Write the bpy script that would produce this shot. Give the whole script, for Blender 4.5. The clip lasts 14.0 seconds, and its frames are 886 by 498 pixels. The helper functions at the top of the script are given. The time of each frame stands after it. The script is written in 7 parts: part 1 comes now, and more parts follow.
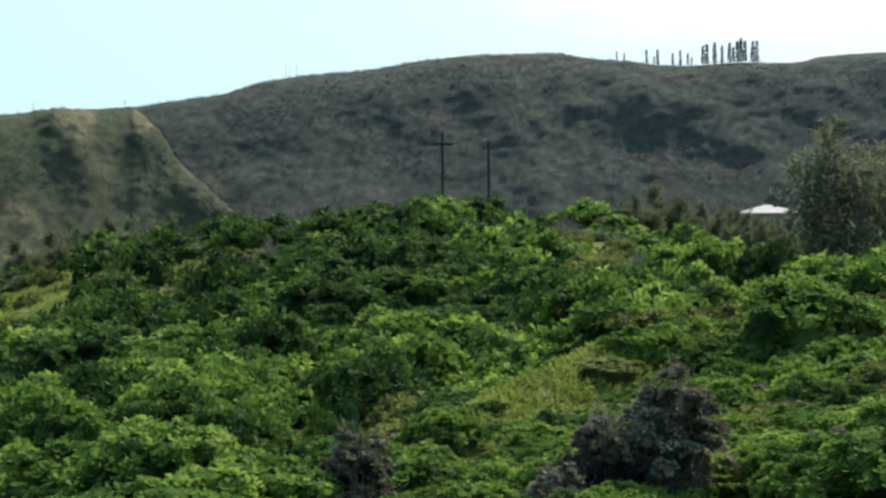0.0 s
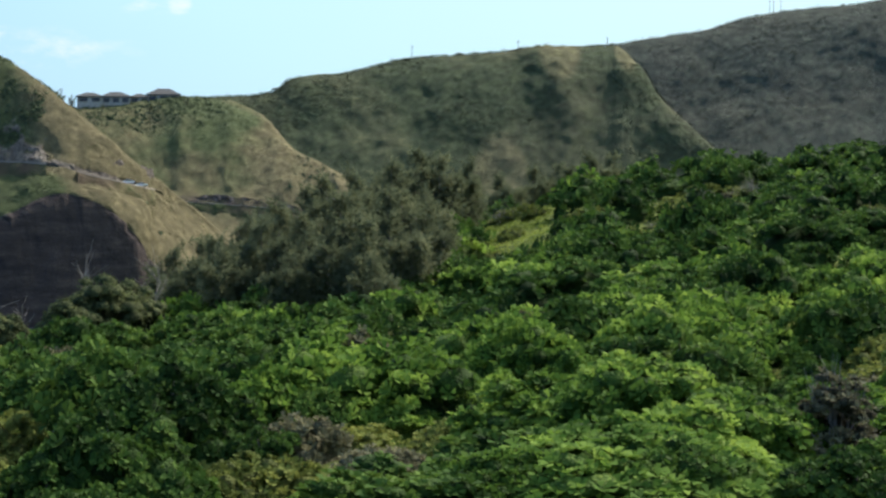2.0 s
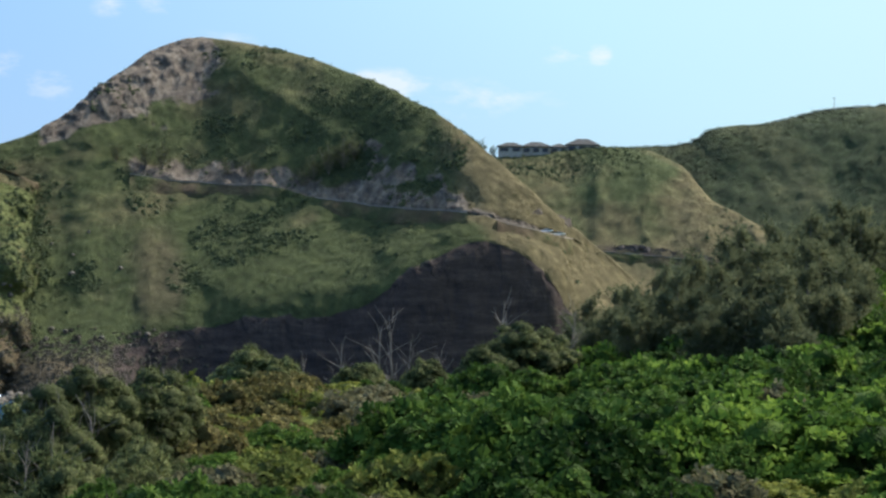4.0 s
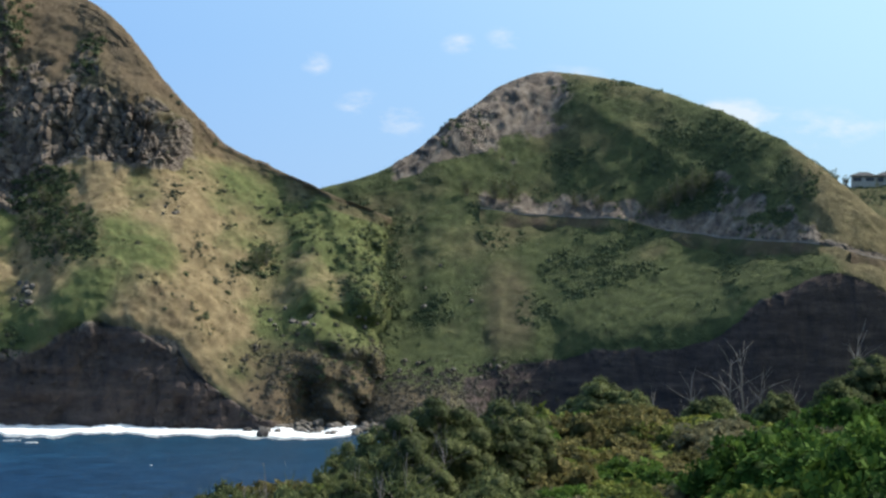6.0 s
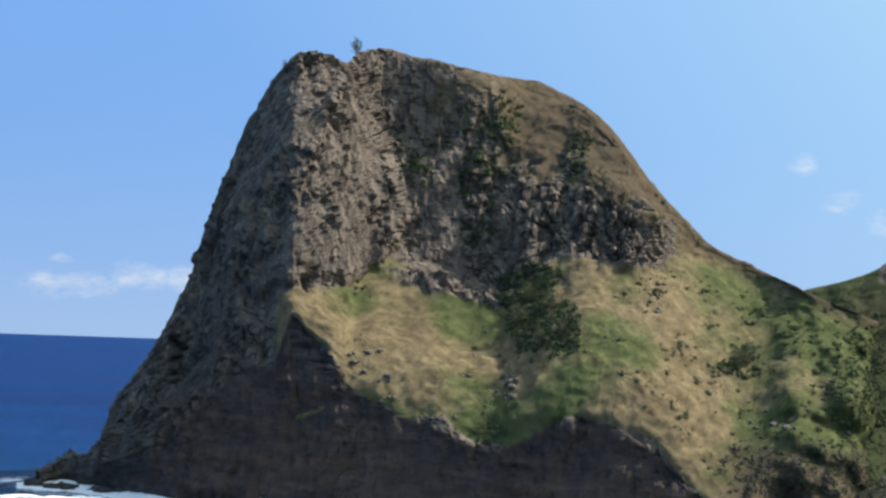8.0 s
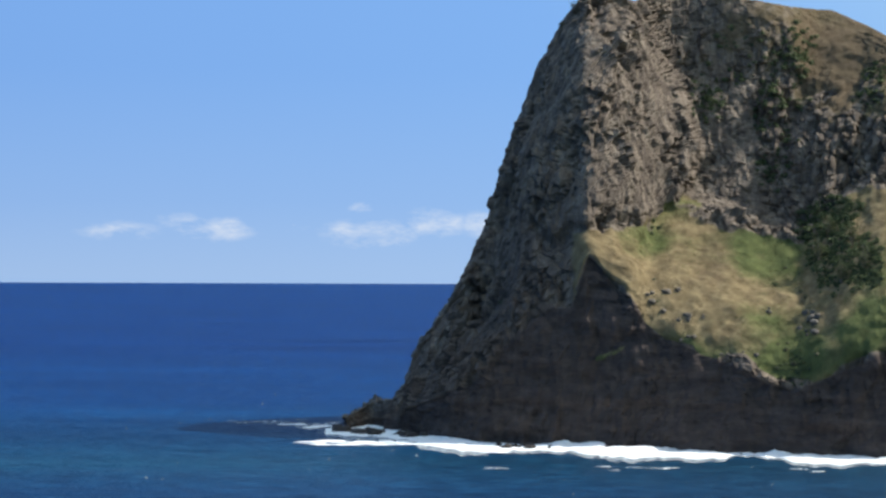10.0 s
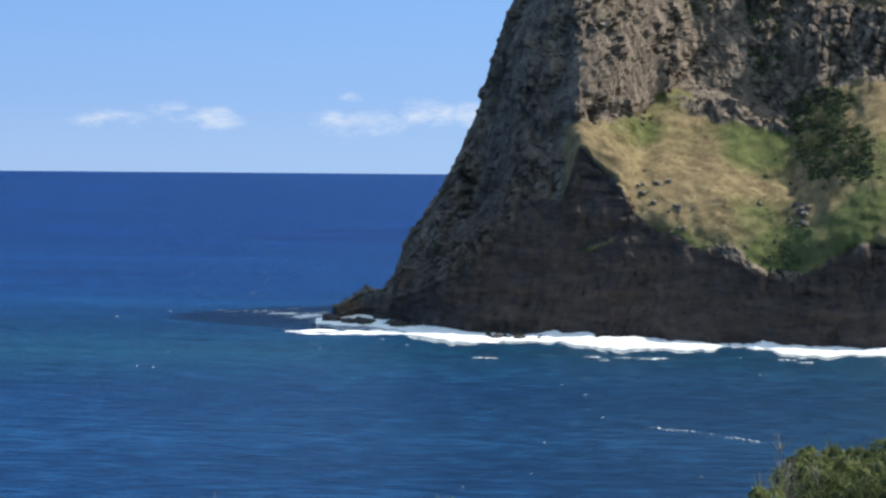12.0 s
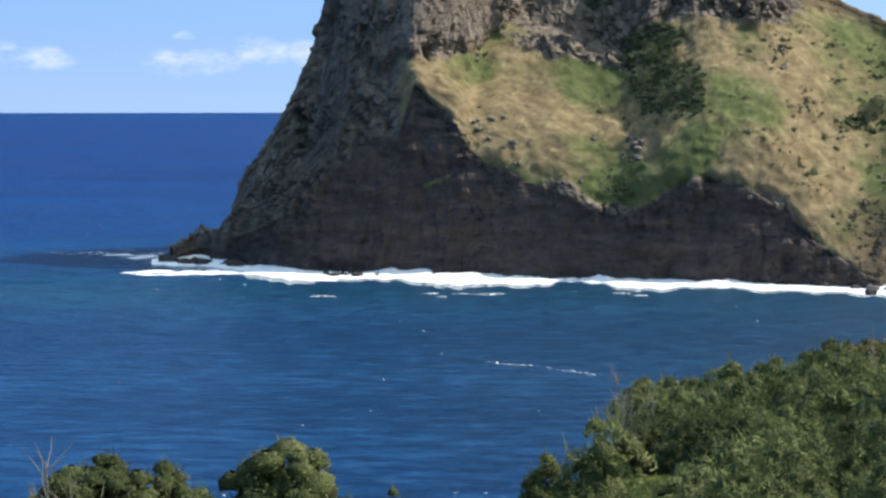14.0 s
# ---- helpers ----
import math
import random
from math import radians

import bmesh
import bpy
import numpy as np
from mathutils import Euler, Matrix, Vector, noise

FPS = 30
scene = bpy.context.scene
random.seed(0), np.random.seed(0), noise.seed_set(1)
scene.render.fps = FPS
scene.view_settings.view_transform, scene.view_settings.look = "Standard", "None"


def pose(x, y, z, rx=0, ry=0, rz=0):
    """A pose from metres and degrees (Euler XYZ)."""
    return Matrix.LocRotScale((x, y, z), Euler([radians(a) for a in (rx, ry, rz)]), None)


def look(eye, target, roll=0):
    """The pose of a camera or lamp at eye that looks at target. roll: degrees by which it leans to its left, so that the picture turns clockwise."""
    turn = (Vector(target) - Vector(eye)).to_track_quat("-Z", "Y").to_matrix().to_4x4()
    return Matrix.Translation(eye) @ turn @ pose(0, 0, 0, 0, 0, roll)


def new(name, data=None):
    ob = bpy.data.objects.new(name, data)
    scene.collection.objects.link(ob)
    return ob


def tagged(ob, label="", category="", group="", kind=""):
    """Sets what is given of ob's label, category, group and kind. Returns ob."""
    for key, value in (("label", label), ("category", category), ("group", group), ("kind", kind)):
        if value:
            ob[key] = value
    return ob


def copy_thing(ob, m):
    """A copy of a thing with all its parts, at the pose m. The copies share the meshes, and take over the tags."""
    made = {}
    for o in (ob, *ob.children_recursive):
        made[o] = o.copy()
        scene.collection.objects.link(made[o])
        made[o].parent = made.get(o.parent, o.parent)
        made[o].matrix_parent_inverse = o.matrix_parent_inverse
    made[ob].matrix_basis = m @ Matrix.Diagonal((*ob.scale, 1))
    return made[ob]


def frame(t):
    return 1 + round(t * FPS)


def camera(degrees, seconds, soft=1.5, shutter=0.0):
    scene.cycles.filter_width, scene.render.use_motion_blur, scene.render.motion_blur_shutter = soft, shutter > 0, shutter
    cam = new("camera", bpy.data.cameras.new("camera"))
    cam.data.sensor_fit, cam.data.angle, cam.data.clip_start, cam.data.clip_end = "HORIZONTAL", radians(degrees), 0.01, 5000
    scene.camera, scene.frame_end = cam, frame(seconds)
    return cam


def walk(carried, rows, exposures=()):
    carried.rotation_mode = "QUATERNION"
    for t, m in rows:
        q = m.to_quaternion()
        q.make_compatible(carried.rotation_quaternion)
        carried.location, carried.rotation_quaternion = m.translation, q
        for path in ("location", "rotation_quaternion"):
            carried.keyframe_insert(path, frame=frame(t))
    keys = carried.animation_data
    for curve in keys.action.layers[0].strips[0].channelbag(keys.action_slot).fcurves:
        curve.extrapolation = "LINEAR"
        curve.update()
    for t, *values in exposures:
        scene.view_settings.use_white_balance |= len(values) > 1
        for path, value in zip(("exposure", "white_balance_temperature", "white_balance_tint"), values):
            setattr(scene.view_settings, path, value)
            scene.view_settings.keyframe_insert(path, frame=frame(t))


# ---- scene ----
EYE = (0.0, 0.0, 60.0)
cam = camera(24.65, 14.0, soft=2.6)
PATH = [  # seconds, heading, tilt, lean
    (0.0, 52.10, -0.43, -0.44),
    (0.5, 49.50, -0.81, -0.39),
    (1.0, 46.57, -1.27, -0.25),
    (1.5, 42.75, -1.08, 0.55),
    (2.0, 38.60, -2.17, 0.04),
    (2.5, 35.28, -2.64, 0.31),
    (3.0, 32.49, -1.41, 0.64),
    (3.2, 31.23, -1.30, 0.53),
    (5.3, 20.66, -0.94, 0.59),
    (5.5, 19.61, -1.15, 0.22),
    (6.0, 17.02, 0.00, 0.37),
    (6.5, 13.78, -0.57, 0.06),
    (7.0, 10.68, 0.58, 0.60),
    (7.5, 7.19, 1.93, 1.26),
    (8.0, 3.40, 2.53, 1.95),
    (8.5, 1.49, 1.82, 1.06),
    (9.0, -0.96, 2.21, 1.05),
    (9.2, -2.10, 2.00, 0.89),
    (11.3, -5.78, -1.62, -0.09),
    (11.5, -5.48, -1.98, 0.07),
    (12.0, -4.62, -2.38, 0.50),
    (12.5, -2.78, -2.82, 0.87),
    (13.0, -1.80, -3.07, 0.70),
    (13.5, 0.80, -3.58, 0.86),
    (14.0, 0.00, -4.12, -0.04),
]


def heading(az, el):
    a, e = radians(az), radians(el)
    return Vector((math.sin(a) * math.cos(e), math.cos(a) * math.cos(e), math.sin(e)))


walk(cam, [(t, look(EYE, Vector(EYE) + 100 * heading(a, e), r)) for t, a, e, r in PATH],
     [(0.0, 0.26), (3.0, 0.17), (5.4, 0.07), (6.5, 0.07), (7.5, 0.0), (9.0, -0.03), (12.0, 0.08), (13.0, 0.18), (14.0, 0.24)])

# ---- daylight
SUN_AZ, SUN_EL = 84.0, 47.0
world = bpy.data.worlds.new("daylight")
scene.world = world
world.use_nodes = True
wn, wl = world.node_tree.nodes, world.node_tree.links
sky = wn.new("ShaderNodeTexSky")
sky.sky_type, sky.sun_disc = "NISHITA", False
sky.sun_elevation, sky.sun_rotation = radians(SUN_EL), radians(SUN_AZ)
sky.altitude, sky.air_density, sky.dust_density, sky.ozone_density = 50, 1.0, 0.2, 3.0


def wmath(op, a, b=None, c=None):
    """A sum of the world's nodes: sockets or numbers."""
    k = wn.new("ShaderNodeMath")
    k.operation = op
    for i, x in enumerate((a, b, c)):
        if isinstance(x, bpy.types.NodeSocket):
            wl.new(x, k.inputs[i])
        elif x is not None:
            k.inputs[i].default_value = x
    return k.outputs[0]


def wramp(value, stops):
    r = wn.new("ShaderNodeValToRGB")
    e = r.color_ramp.elements
    while len(e) < len(stops):
        e.new(0.5)
    for k, (at_, c) in enumerate(stops):
        e[k].position, e[k].color = at_, (*c, 1)
    wl.new(value, r.inputs[0])
    return r.outputs[0]


def wmix(fac, a, b, kind="MIX"):
    m = wn.new("ShaderNodeMix")
    m.data_type, m.blend_type = "RGBA", kind
    for k, x in ((0, fac), (6, a), (7, b)):
        if isinstance(x, bpy.types.NodeSocket):
            wl.new(x, m.inputs[k])
        else:
            m.inputs[k].default_value = x if k == 0 else (*x, 1)
    return m.outputs[2]


way = wn.new("ShaderNodeTexCoord").outputs["Generated"]
sep = wn.new("ShaderNodeSeparateXYZ")
wl.new(way, sep.inputs[0])
toward = wn.new("ShaderNodeVectorMath")
toward.operation = "DOT_PRODUCT"
toward.inputs[1].default_value = heading(SUN_AZ, SUN_EL)
wl.new(way, toward.inputs[0])
# clear air: deep blue away from the sun, pale towards it, paler by the horizon
air = wramp(wmath("MULTIPLY_ADD", toward.outputs["Value"], 0.5, 0.5),
            [(0.40, (0.155, 0.36, 0.83)), (0.57, (0.20, 0.44, 0.92)), (0.665, (0.36, 0.63, 0.99)), (0.74, (0.55, 0.86, 1.01)), (0.82, (0.70, 0.95, 1.03)), (0.90, (1.1, 1.1, 1.1))])
low = wramp(sep.outputs[2], [(0.0, (0.85, 0.85, 0.85)), (0.035, (0.45, 0.45, 0.45)), (0.10, (0.12, 0.12, 0.12)), (0.3, (0, 0, 0))])
air = wmix(wmath("MULTIPLY", low, 0.55), air, (0.52, 0.70, 0.90))
# small clouds: heading, elevation, half width, half height (degrees), weight
CLOUDS = [(-11.3, 1.25, 1.3, 0.42, 0.75), (-12.2, 1.5, 0.9, 0.3, 0.5), (-6.9, 1.15, 1.7, 0.5, 0.75), (-5.1, 1.45, 1.1, 0.6, 0.7), (-7.2, 1.85, 0.45, 0.22, 0.6), (-9.2, 1.35, 0.6, 0.2, 0.4), (-3.8, 1.4, 0.8, 0.5, 0.6), (-14.0, 1.2, 1.4, 0.35, 0.5),
          (31.2, 4.68, 0.42, 0.40, 0.9), (30.3, 4.62, 1.0, 0.40, 0.5), (25.3, 3.7, 1.5, 0.7, 1.1), (27.5, 3.4, 3.0, 0.7, 0.45), (20.6, 4.9, 1.3, 0.4, 0.4), (17.4, 5.8, 0.6, 0.4, 0.55),
          (18.9, 6.0, 0.8, 0.5, 0.55), (13.4, 5.2, 0.5, 0.4, 0.5), (14.6, 4.1, 0.8, 0.5, 0.5), (15.8, 3.6, 0.9, 0.55, 0.75), (60.5, 7.2, 8.0, 2.2, 2.2)]
turned = wmath("ARCTAN2", sep.outputs[0], sep.outputs[1])
rise = wmath("ARCSINE", sep.outputs[2])
puff = wn.new("ShaderNodeTexNoise")
puff.inputs["Scale"].default_value, puff.inputs["Detail"].default_value, puff.inputs["Roughness"].default_value = 42, 8, 0.66
stretch = wn.new("ShaderNodeMapping")
stretch.inputs["Scale"].default_value = (1, 1, 2.6)
wl.new(way, stretch.inputs[0])
wl.new(stretch.outputs[0], puff.inputs["Vector"])
cover = None
for a, e, ra, re, wt in CLOUDS:
    u = wmath("MULTIPLY_ADD", turned, 1 / radians(ra), -a / ra)
    w = wmath("MULTIPLY_ADD", rise, 1 / radians(re), -e / re)
    r = wmath("ADD", wmath("MULTIPLY", u, u), wmath("MULTIPLY", w, w))
    blob = wmath("MULTIPLY", wmath("MAXIMUM", wmath("SUBTRACT", 1.0, r), 0.0), wt)
    cover = blob if cover is None else wmath("MAXIMUM", cover, blob)
shape = wmath("MULTIPLY", wmath("MINIMUM", wmath("MULTIPLY", cover, 2.5), 1.0), wmath("ADD", cover, wmath("MULTIPLY_ADD", puff.outputs["Fac"], 3.2, -1.75)))
haze = wramp(shape, [(0.0, (0, 0, 0)), (0.4, (0.20, 0.20, 0.20)), (1.0, (0.62, 0.62, 0.62))])
air = wmix(haze, air, (0.93, 0.95, 0.99))
scaled = wmix(1.0, sky.outputs[0], (0.10, 0.10, 0.10), "MULTIPLY")
whole = wmix(0.9, scaled, air)
wl.new(whole, wn["Background"].inputs[0])
wn["Background"].inputs[1].default_value = 1.0
sun = new("sun", bpy.data.lights.new("sun", "SUN"))
sun.data.energy, sun.data.angle, sun.data.color = 6.2, radians(0.53), (1.0, 0.955, 0.88)
sun.matrix_world = look(heading(SUN_AZ, SUN_EL) * 300, (0, 0, 0))

# ---- noise on arrays


def hashed(ix, iy, iz, seed):
    h = (ix.astype(np.int64) * 374761393 + iy.astype(np.int64) * 668265263 + iz.astype(np.int64) * 1442695041 + seed * 97531) & 0xFFFFFFFF
    h = ((h ^ (h >> 13)) * 1274126177) & 0xFFFFFFFF
    h = ((h ^ (h >> 16)) * 2246822519) & 0xFFFFFFFF
    return ((h ^ (h >> 15)) & 0xFFFFFF) / float(0xFFFFFF)


def vnoise(p, seed=0):
    """Smooth noise, -1 to 1, for points in rows."""
    i = np.floor(p)
    f = p - i
    w = f * f * f * (f * (f * 6 - 15) + 10)
    out = 0
    for dx in (0, 1):
        for dy in (0, 1):
            for dz in (0, 1):
                k = (w[:, 0] if dx else 1 - w[:, 0]) * (w[:, 1] if dy else 1 - w[:, 1]) * (w[:, 2] if dz else 1 - w[:, 2])
                out = out + k * hashed(i[:, 0] + dx, i[:, 1] + dy, i[:, 2] + dz, seed)
    return out * 2 - 1


def fbm(p, octaves=4, seed=0, gain=0.5):
    out, a = 0, 1.0
    for o in range(octaves):
        out = out + a * vnoise(p * 2.03 ** o + 17.3 * o, seed + o)
        a *= gain
    return out


def cells(p, seed=0):
    """The random value of the nearest scattered seed, and how near its border lies."""
    i = np.floor(p)
    best, second, value = np.full(len(p), 9.0), np.full(len(p), 9.0), np.zeros(len(p))
    for dx in (-1, 0, 1):
        for dy in (-1, 0, 1):
            for dz in (-1, 0, 1):
                c = i + (dx, dy, dz)
                s = np.stack([c[:, k] + hashed(c[:, 0], c[:, 1], c[:, 2], seed + k) for k in range(3)], 1)
                d = ((s - p) ** 2).sum(1)
                nearer = d < best
                second = np.where(nearer, best, np.minimum(second, d))
                value = np.where(nearer, hashed(c[:, 0], c[:, 1], c[:, 2], seed + 7), value)
                best = np.where(nearer, d, best)
    return value, np.sqrt(second) - np.sqrt(best)


def smooth(a, b, x):
    t = np.clip((x - a) / (b - a), 0, 1)
    return t * t * (3 - 2 * t)


# ---- meshes from arrays


def mesh_from(name, verts, quads=None, tris=None, material=None, shade=True, attrs=None):
    """One mesh from arrays of corners, four-sided and three-sided faces."""
    me = bpy.data.meshes.new(name)
    quads = np.zeros((0, 4), np.int32) if quads is None else np.asarray(quads, np.int32)
    tris = np.zeros((0, 3), np.int32) if tris is None else np.asarray(tris, np.int32)
    me.vertices.add(len(verts))
    me.vertices.foreach_set("co", np.asarray(verts, np.float32).ravel())
    me.loops.add(quads.size + tris.size)
    me.loops.foreach_set("vertex_index", np.concatenate([quads.ravel(), tris.ravel()]))
    me.polygons.add(len(quads) + len(tris))
    me.polygons.foreach_set("loop_start", np.concatenate([np.arange(len(quads)) * 4, quads.size + np.arange(len(tris)) * 3]).astype(np.int32))
    me.polygons.foreach_set("use_smooth", np.full(len(quads) + len(tris), shade))
    for key, values in (attrs or {}).items():
        layer = me.attributes.new(key, "FLOAT_COLOR", "POINT")
        layer.data.foreach_set("color", np.asarray(values, np.float32).ravel())
    me.update(calc_edges=True)
    me.validate()
    if material:
        me.materials.append(material)
    return me


def part(name, bm, material, parent, label=""):
    """Links a bmesh, or a finished mesh, as one object under its thing."""
    if isinstance(bm, bpy.types.Mesh):
        me = bm
    else:
        me = bpy.data.meshes.new(name)
        bm.to_mesh(me)
        bm.free()
        me.materials.append(material)
    ob = new(name, me)
    ob.parent = parent
    return tagged(ob, label)


def join(pieces):
    """Joins (corners, quads) pairs into one pair."""
    vs, qs, n = [], [], 0
    for v, q in pieces:
        vs.append(v)
        qs.append(q + n)
        n += len(v)
    return np.concatenate(vs), np.concatenate(qs)


def box(x0, x1, y0, y1, z0, z1, bevel=0.0):
    bm = bmesh.new()
    bmesh.ops.create_cube(bm, size=1)
    bmesh.ops.scale(bm, vec=(x1 - x0, y1 - y0, z1 - z0), verts=bm.verts)
    bmesh.ops.translate(bm, vec=((x0 + x1) / 2, (y0 + y1) / 2, (z0 + z1) / 2), verts=bm.verts)
    if bevel:
        bmesh.ops.bevel(bm, geom=bm.edges[:], offset=bevel, segments=2, affect="EDGES")
    return bm


def rod(points, radii, sides=6):
    """A tapered tube along points, as corners and quads."""
    points = np.asarray(points, float)
    vs, qs = [], []
    for k, p in enumerate(points):
        d = points[min(k + 1, len(points) - 1)] - points[max(k - 1, 0)]
        d = d / (np.linalg.norm(d) + 1e-9)
        a = np.cross(d, (0, 0, 1) if abs(d[2]) < 0.9 else (1, 0, 0))
        a /= np.linalg.norm(a)
        b = np.cross(d, a)
        ang = np.arange(sides) * 2 * math.pi / sides
        vs.append(p + radii[k] * (np.cos(ang)[:, None] * a + np.sin(ang)[:, None] * b))
    for k in range(len(points) - 1):
        for s in range(sides):
            t = (s + 1) % sides
            qs.append((k * sides + s, k * sides + t, (k + 1) * sides + t, (k + 1) * sides + s))
    return np.concatenate(vs), np.array(qs)


# ---- materials


def nodes(name):
    m = bpy.data.materials.new(name)
    m.use_nodes = True
    return m, m.node_tree.nodes, m.node_tree.links, m.node_tree.nodes["Principled BSDF"]


def noise_node(n, l, scale, detail=6, rough=0.6, stretch=None, coord=None):
    t = n.new("ShaderNodeTexNoise")
    t.inputs["Scale"].default_value, t.inputs["Detail"].default_value, t.inputs["Roughness"].default_value = scale, detail, rough
    c = coord or n.new("ShaderNodeTexCoord").outputs["Object"]
    if stretch:
        mp = n.new("ShaderNodeMapping")
        mp.inputs["Scale"].default_value = stretch
        l.new(c, mp.inputs[0])
        c = mp.outputs[0]
    l.new(c, t.inputs["Vector"])
    return t.outputs["Fac"]


def ramp(n, l, value, stops):
    r = n.new("ShaderNodeValToRGB")
    e = r.color_ramp.elements
    while len(e) < len(stops):
        e.new(0.5)
    for k, (at, col) in enumerate(stops):
        e[k].position, e[k].color = at, (*col, 1)
    l.new(value, r.inputs[0])
    return r.outputs[0]


def mix(n, l, fac, a, b):
    m = n.new("ShaderNodeMix")
    m.data_type = "RGBA"
    for k, v in ((0, fac), (6, a), (7, b)):
        if isinstance(v, bpy.types.NodeSocket):
            l.new(v, m.inputs[k])
        else:
            m.inputs[k].default_value = v if k == 0 else (*v, 1)
    return m.outputs[2]


def bump(n, l, bsdf, height, strength, distance):
    b = n.new("ShaderNodeBump")
    b.inputs["Strength"].default_value, b.inputs["Distance"].default_value = strength, distance
    l.new(height, b.inputs["Height"])
    l.new(b.outputs[0], bsdf.inputs["Normal"])


def plain(name, stops, scale=3.0, rough=0.8, metal=0.0, stretch=None, relief=0.3, depth=0.02):
    m, n, l, b = nodes(name)
    f = noise_node(n, l, scale, stretch=stretch)
    l.new(ramp(n, l, f, stops), b.inputs["Base Color"])
    b.inputs["Roughness"].default_value, b.inputs["Metallic"].default_value = rough, metal
    if relief:
        bump(n, l, b, noise_node(n, l, scale * 6, 4), relief, depth)
    return m


def terrain(name, rocks, dry, green, soil, grain=1.0):
    """Rock, dry grass, green grass and bare soil by the cover that the mesh carries."""
    m, n, l, b = nodes(name)
    at = n.new("ShaderNodeAttribute")
    at.attribute_name = "cover"
    sp = n.new("ShaderNodeSeparateColor")
    l.new(at.outputs["Color"], sp.inputs[0])
    mid_, fine = noise_node(n, l, 0.22 * grain, 6, 0.65), noise_node(n, l, 1.3 * grain, 5, 0.7)
    streak = noise_node(n, l, 0.25 * grain, 6, 0.7, (1, 1, 0.3))
    rock = ramp(n, l, streak, [(0.28, rocks[0]), (0.48, rocks[1]), (0.62, rocks[2]), (0.75, rocks[3])])
    d = ramp(n, l, mid_, [(0.3, dry[0]), (0.52, dry[1]), (0.7, dry[2])])
    g = ramp(n, l, mid_, [(0.3, green[0]), (0.52, green[1]), (0.7, green[2])])
    s = ramp(n, l, streak, [(0.3, soil[0]), (0.7, soil[1])])
    jitter = n.new("ShaderNodeMath")
    jitter.operation = "MULTIPLY_ADD"
    l.new(fine, jitter.inputs[0])
    jitter.inputs[1].default_value = 0.7
    l.new(sp.outputs[1], jitter.inputs[2])
    sharp = ramp(n, l, jitter.outputs[0], [(0.42, (0, 0, 0)), (1.0, (1, 1, 1))])
    grass = mix(n, l, sharp, d, g)
    earth = mix(n, l, sp.outputs[2], grass, s)
    j2 = n.new("ShaderNodeMath")
    j2.operation = "MULTIPLY_ADD"
    l.new(mid_, j2.inputs[0])
    j2.inputs[1].default_value = 0.8
    l.new(sp.outputs[0], j2.inputs[2])
    cut = ramp(n, l, j2.outputs[0], [(0.78, (0, 0, 0)), (0.98, (1, 1, 1))])
    # dark cliff rock; part of its darkness is shade put into the colour
    strata = noise_node(n, l, 0.2 * grain, 6, 0.7, (0.35, 0.35, 1.6))
    lava = ramp(n, l, strata, [(0.3, (0.030, 0.025, 0.026)), (0.5, (0.058, 0.045, 0.042)), (0.65, (0.092, 0.069, 0.060)), (0.8, (0.145, 0.113, 0.094))])
    rock = mix(n, l, at.outputs["Alpha"], lava, rock)
    l.new(mix(n, l, cut, earth, rock), b.inputs["Base Color"])
    b.inputs["Roughness"].default_value = 0.95
    b.inputs["Specular IOR Level"].default_value = 0.11
    add = n.new("ShaderNodeMath")
    l.new(fine, add.inputs[0])
    l.new(mid_, add.inputs[1])
    bump(n, l, b, add.outputs[0], 0.9, 0.8 / grain)
    return m


def leafy(name, dark, mid_, light, gloss=0.45, glow=0.35):
    """Leaves: each with its own tone, some light passing through."""
    m, n, l, b = nodes(name)
    geo, info = n.new("ShaderNodeNewGeometry"), n.new("ShaderNodeObjectInfo")
    add = n.new("ShaderNodeMath")
    add.operation = "MULTIPLY_ADD"
    l.new(noise_node(n, l, 0.35, 3, 0.5, coord=geo.outputs["Position"]), add.inputs[0])
    add.inputs[1].default_value = 1.2
    half = n.new("ShaderNodeMath")
    half.operation = "MULTIPLY"
    l.new(geo.outputs["Random Per Island"], half.inputs[0])
    half.inputs[1].default_value = 0.22
    l.new(half.outputs[0], add.inputs[2])
    col = ramp(n, l, add.outputs[0], [(0.52, dark), (0.74, mid_), (0.96, light)])
    l.new(col, b.inputs["Base Color"])
    b.inputs["Roughness"].default_value = gloss
    b.inputs["Specular IOR Level"].default_value = 0.08
    tr = n.new("ShaderNodeBsdfTranslucent")
    l.new(col, tr.inputs[0])
    mx = n.new("ShaderNodeMixShader")
    mx.inputs[0].default_value = glow
    l.new(b.outputs[0], mx.inputs[1])
    l.new(tr.outputs[0], mx.inputs[2])
    l.new(mx.outputs[0], n["Material Output"].inputs[0])
    return m


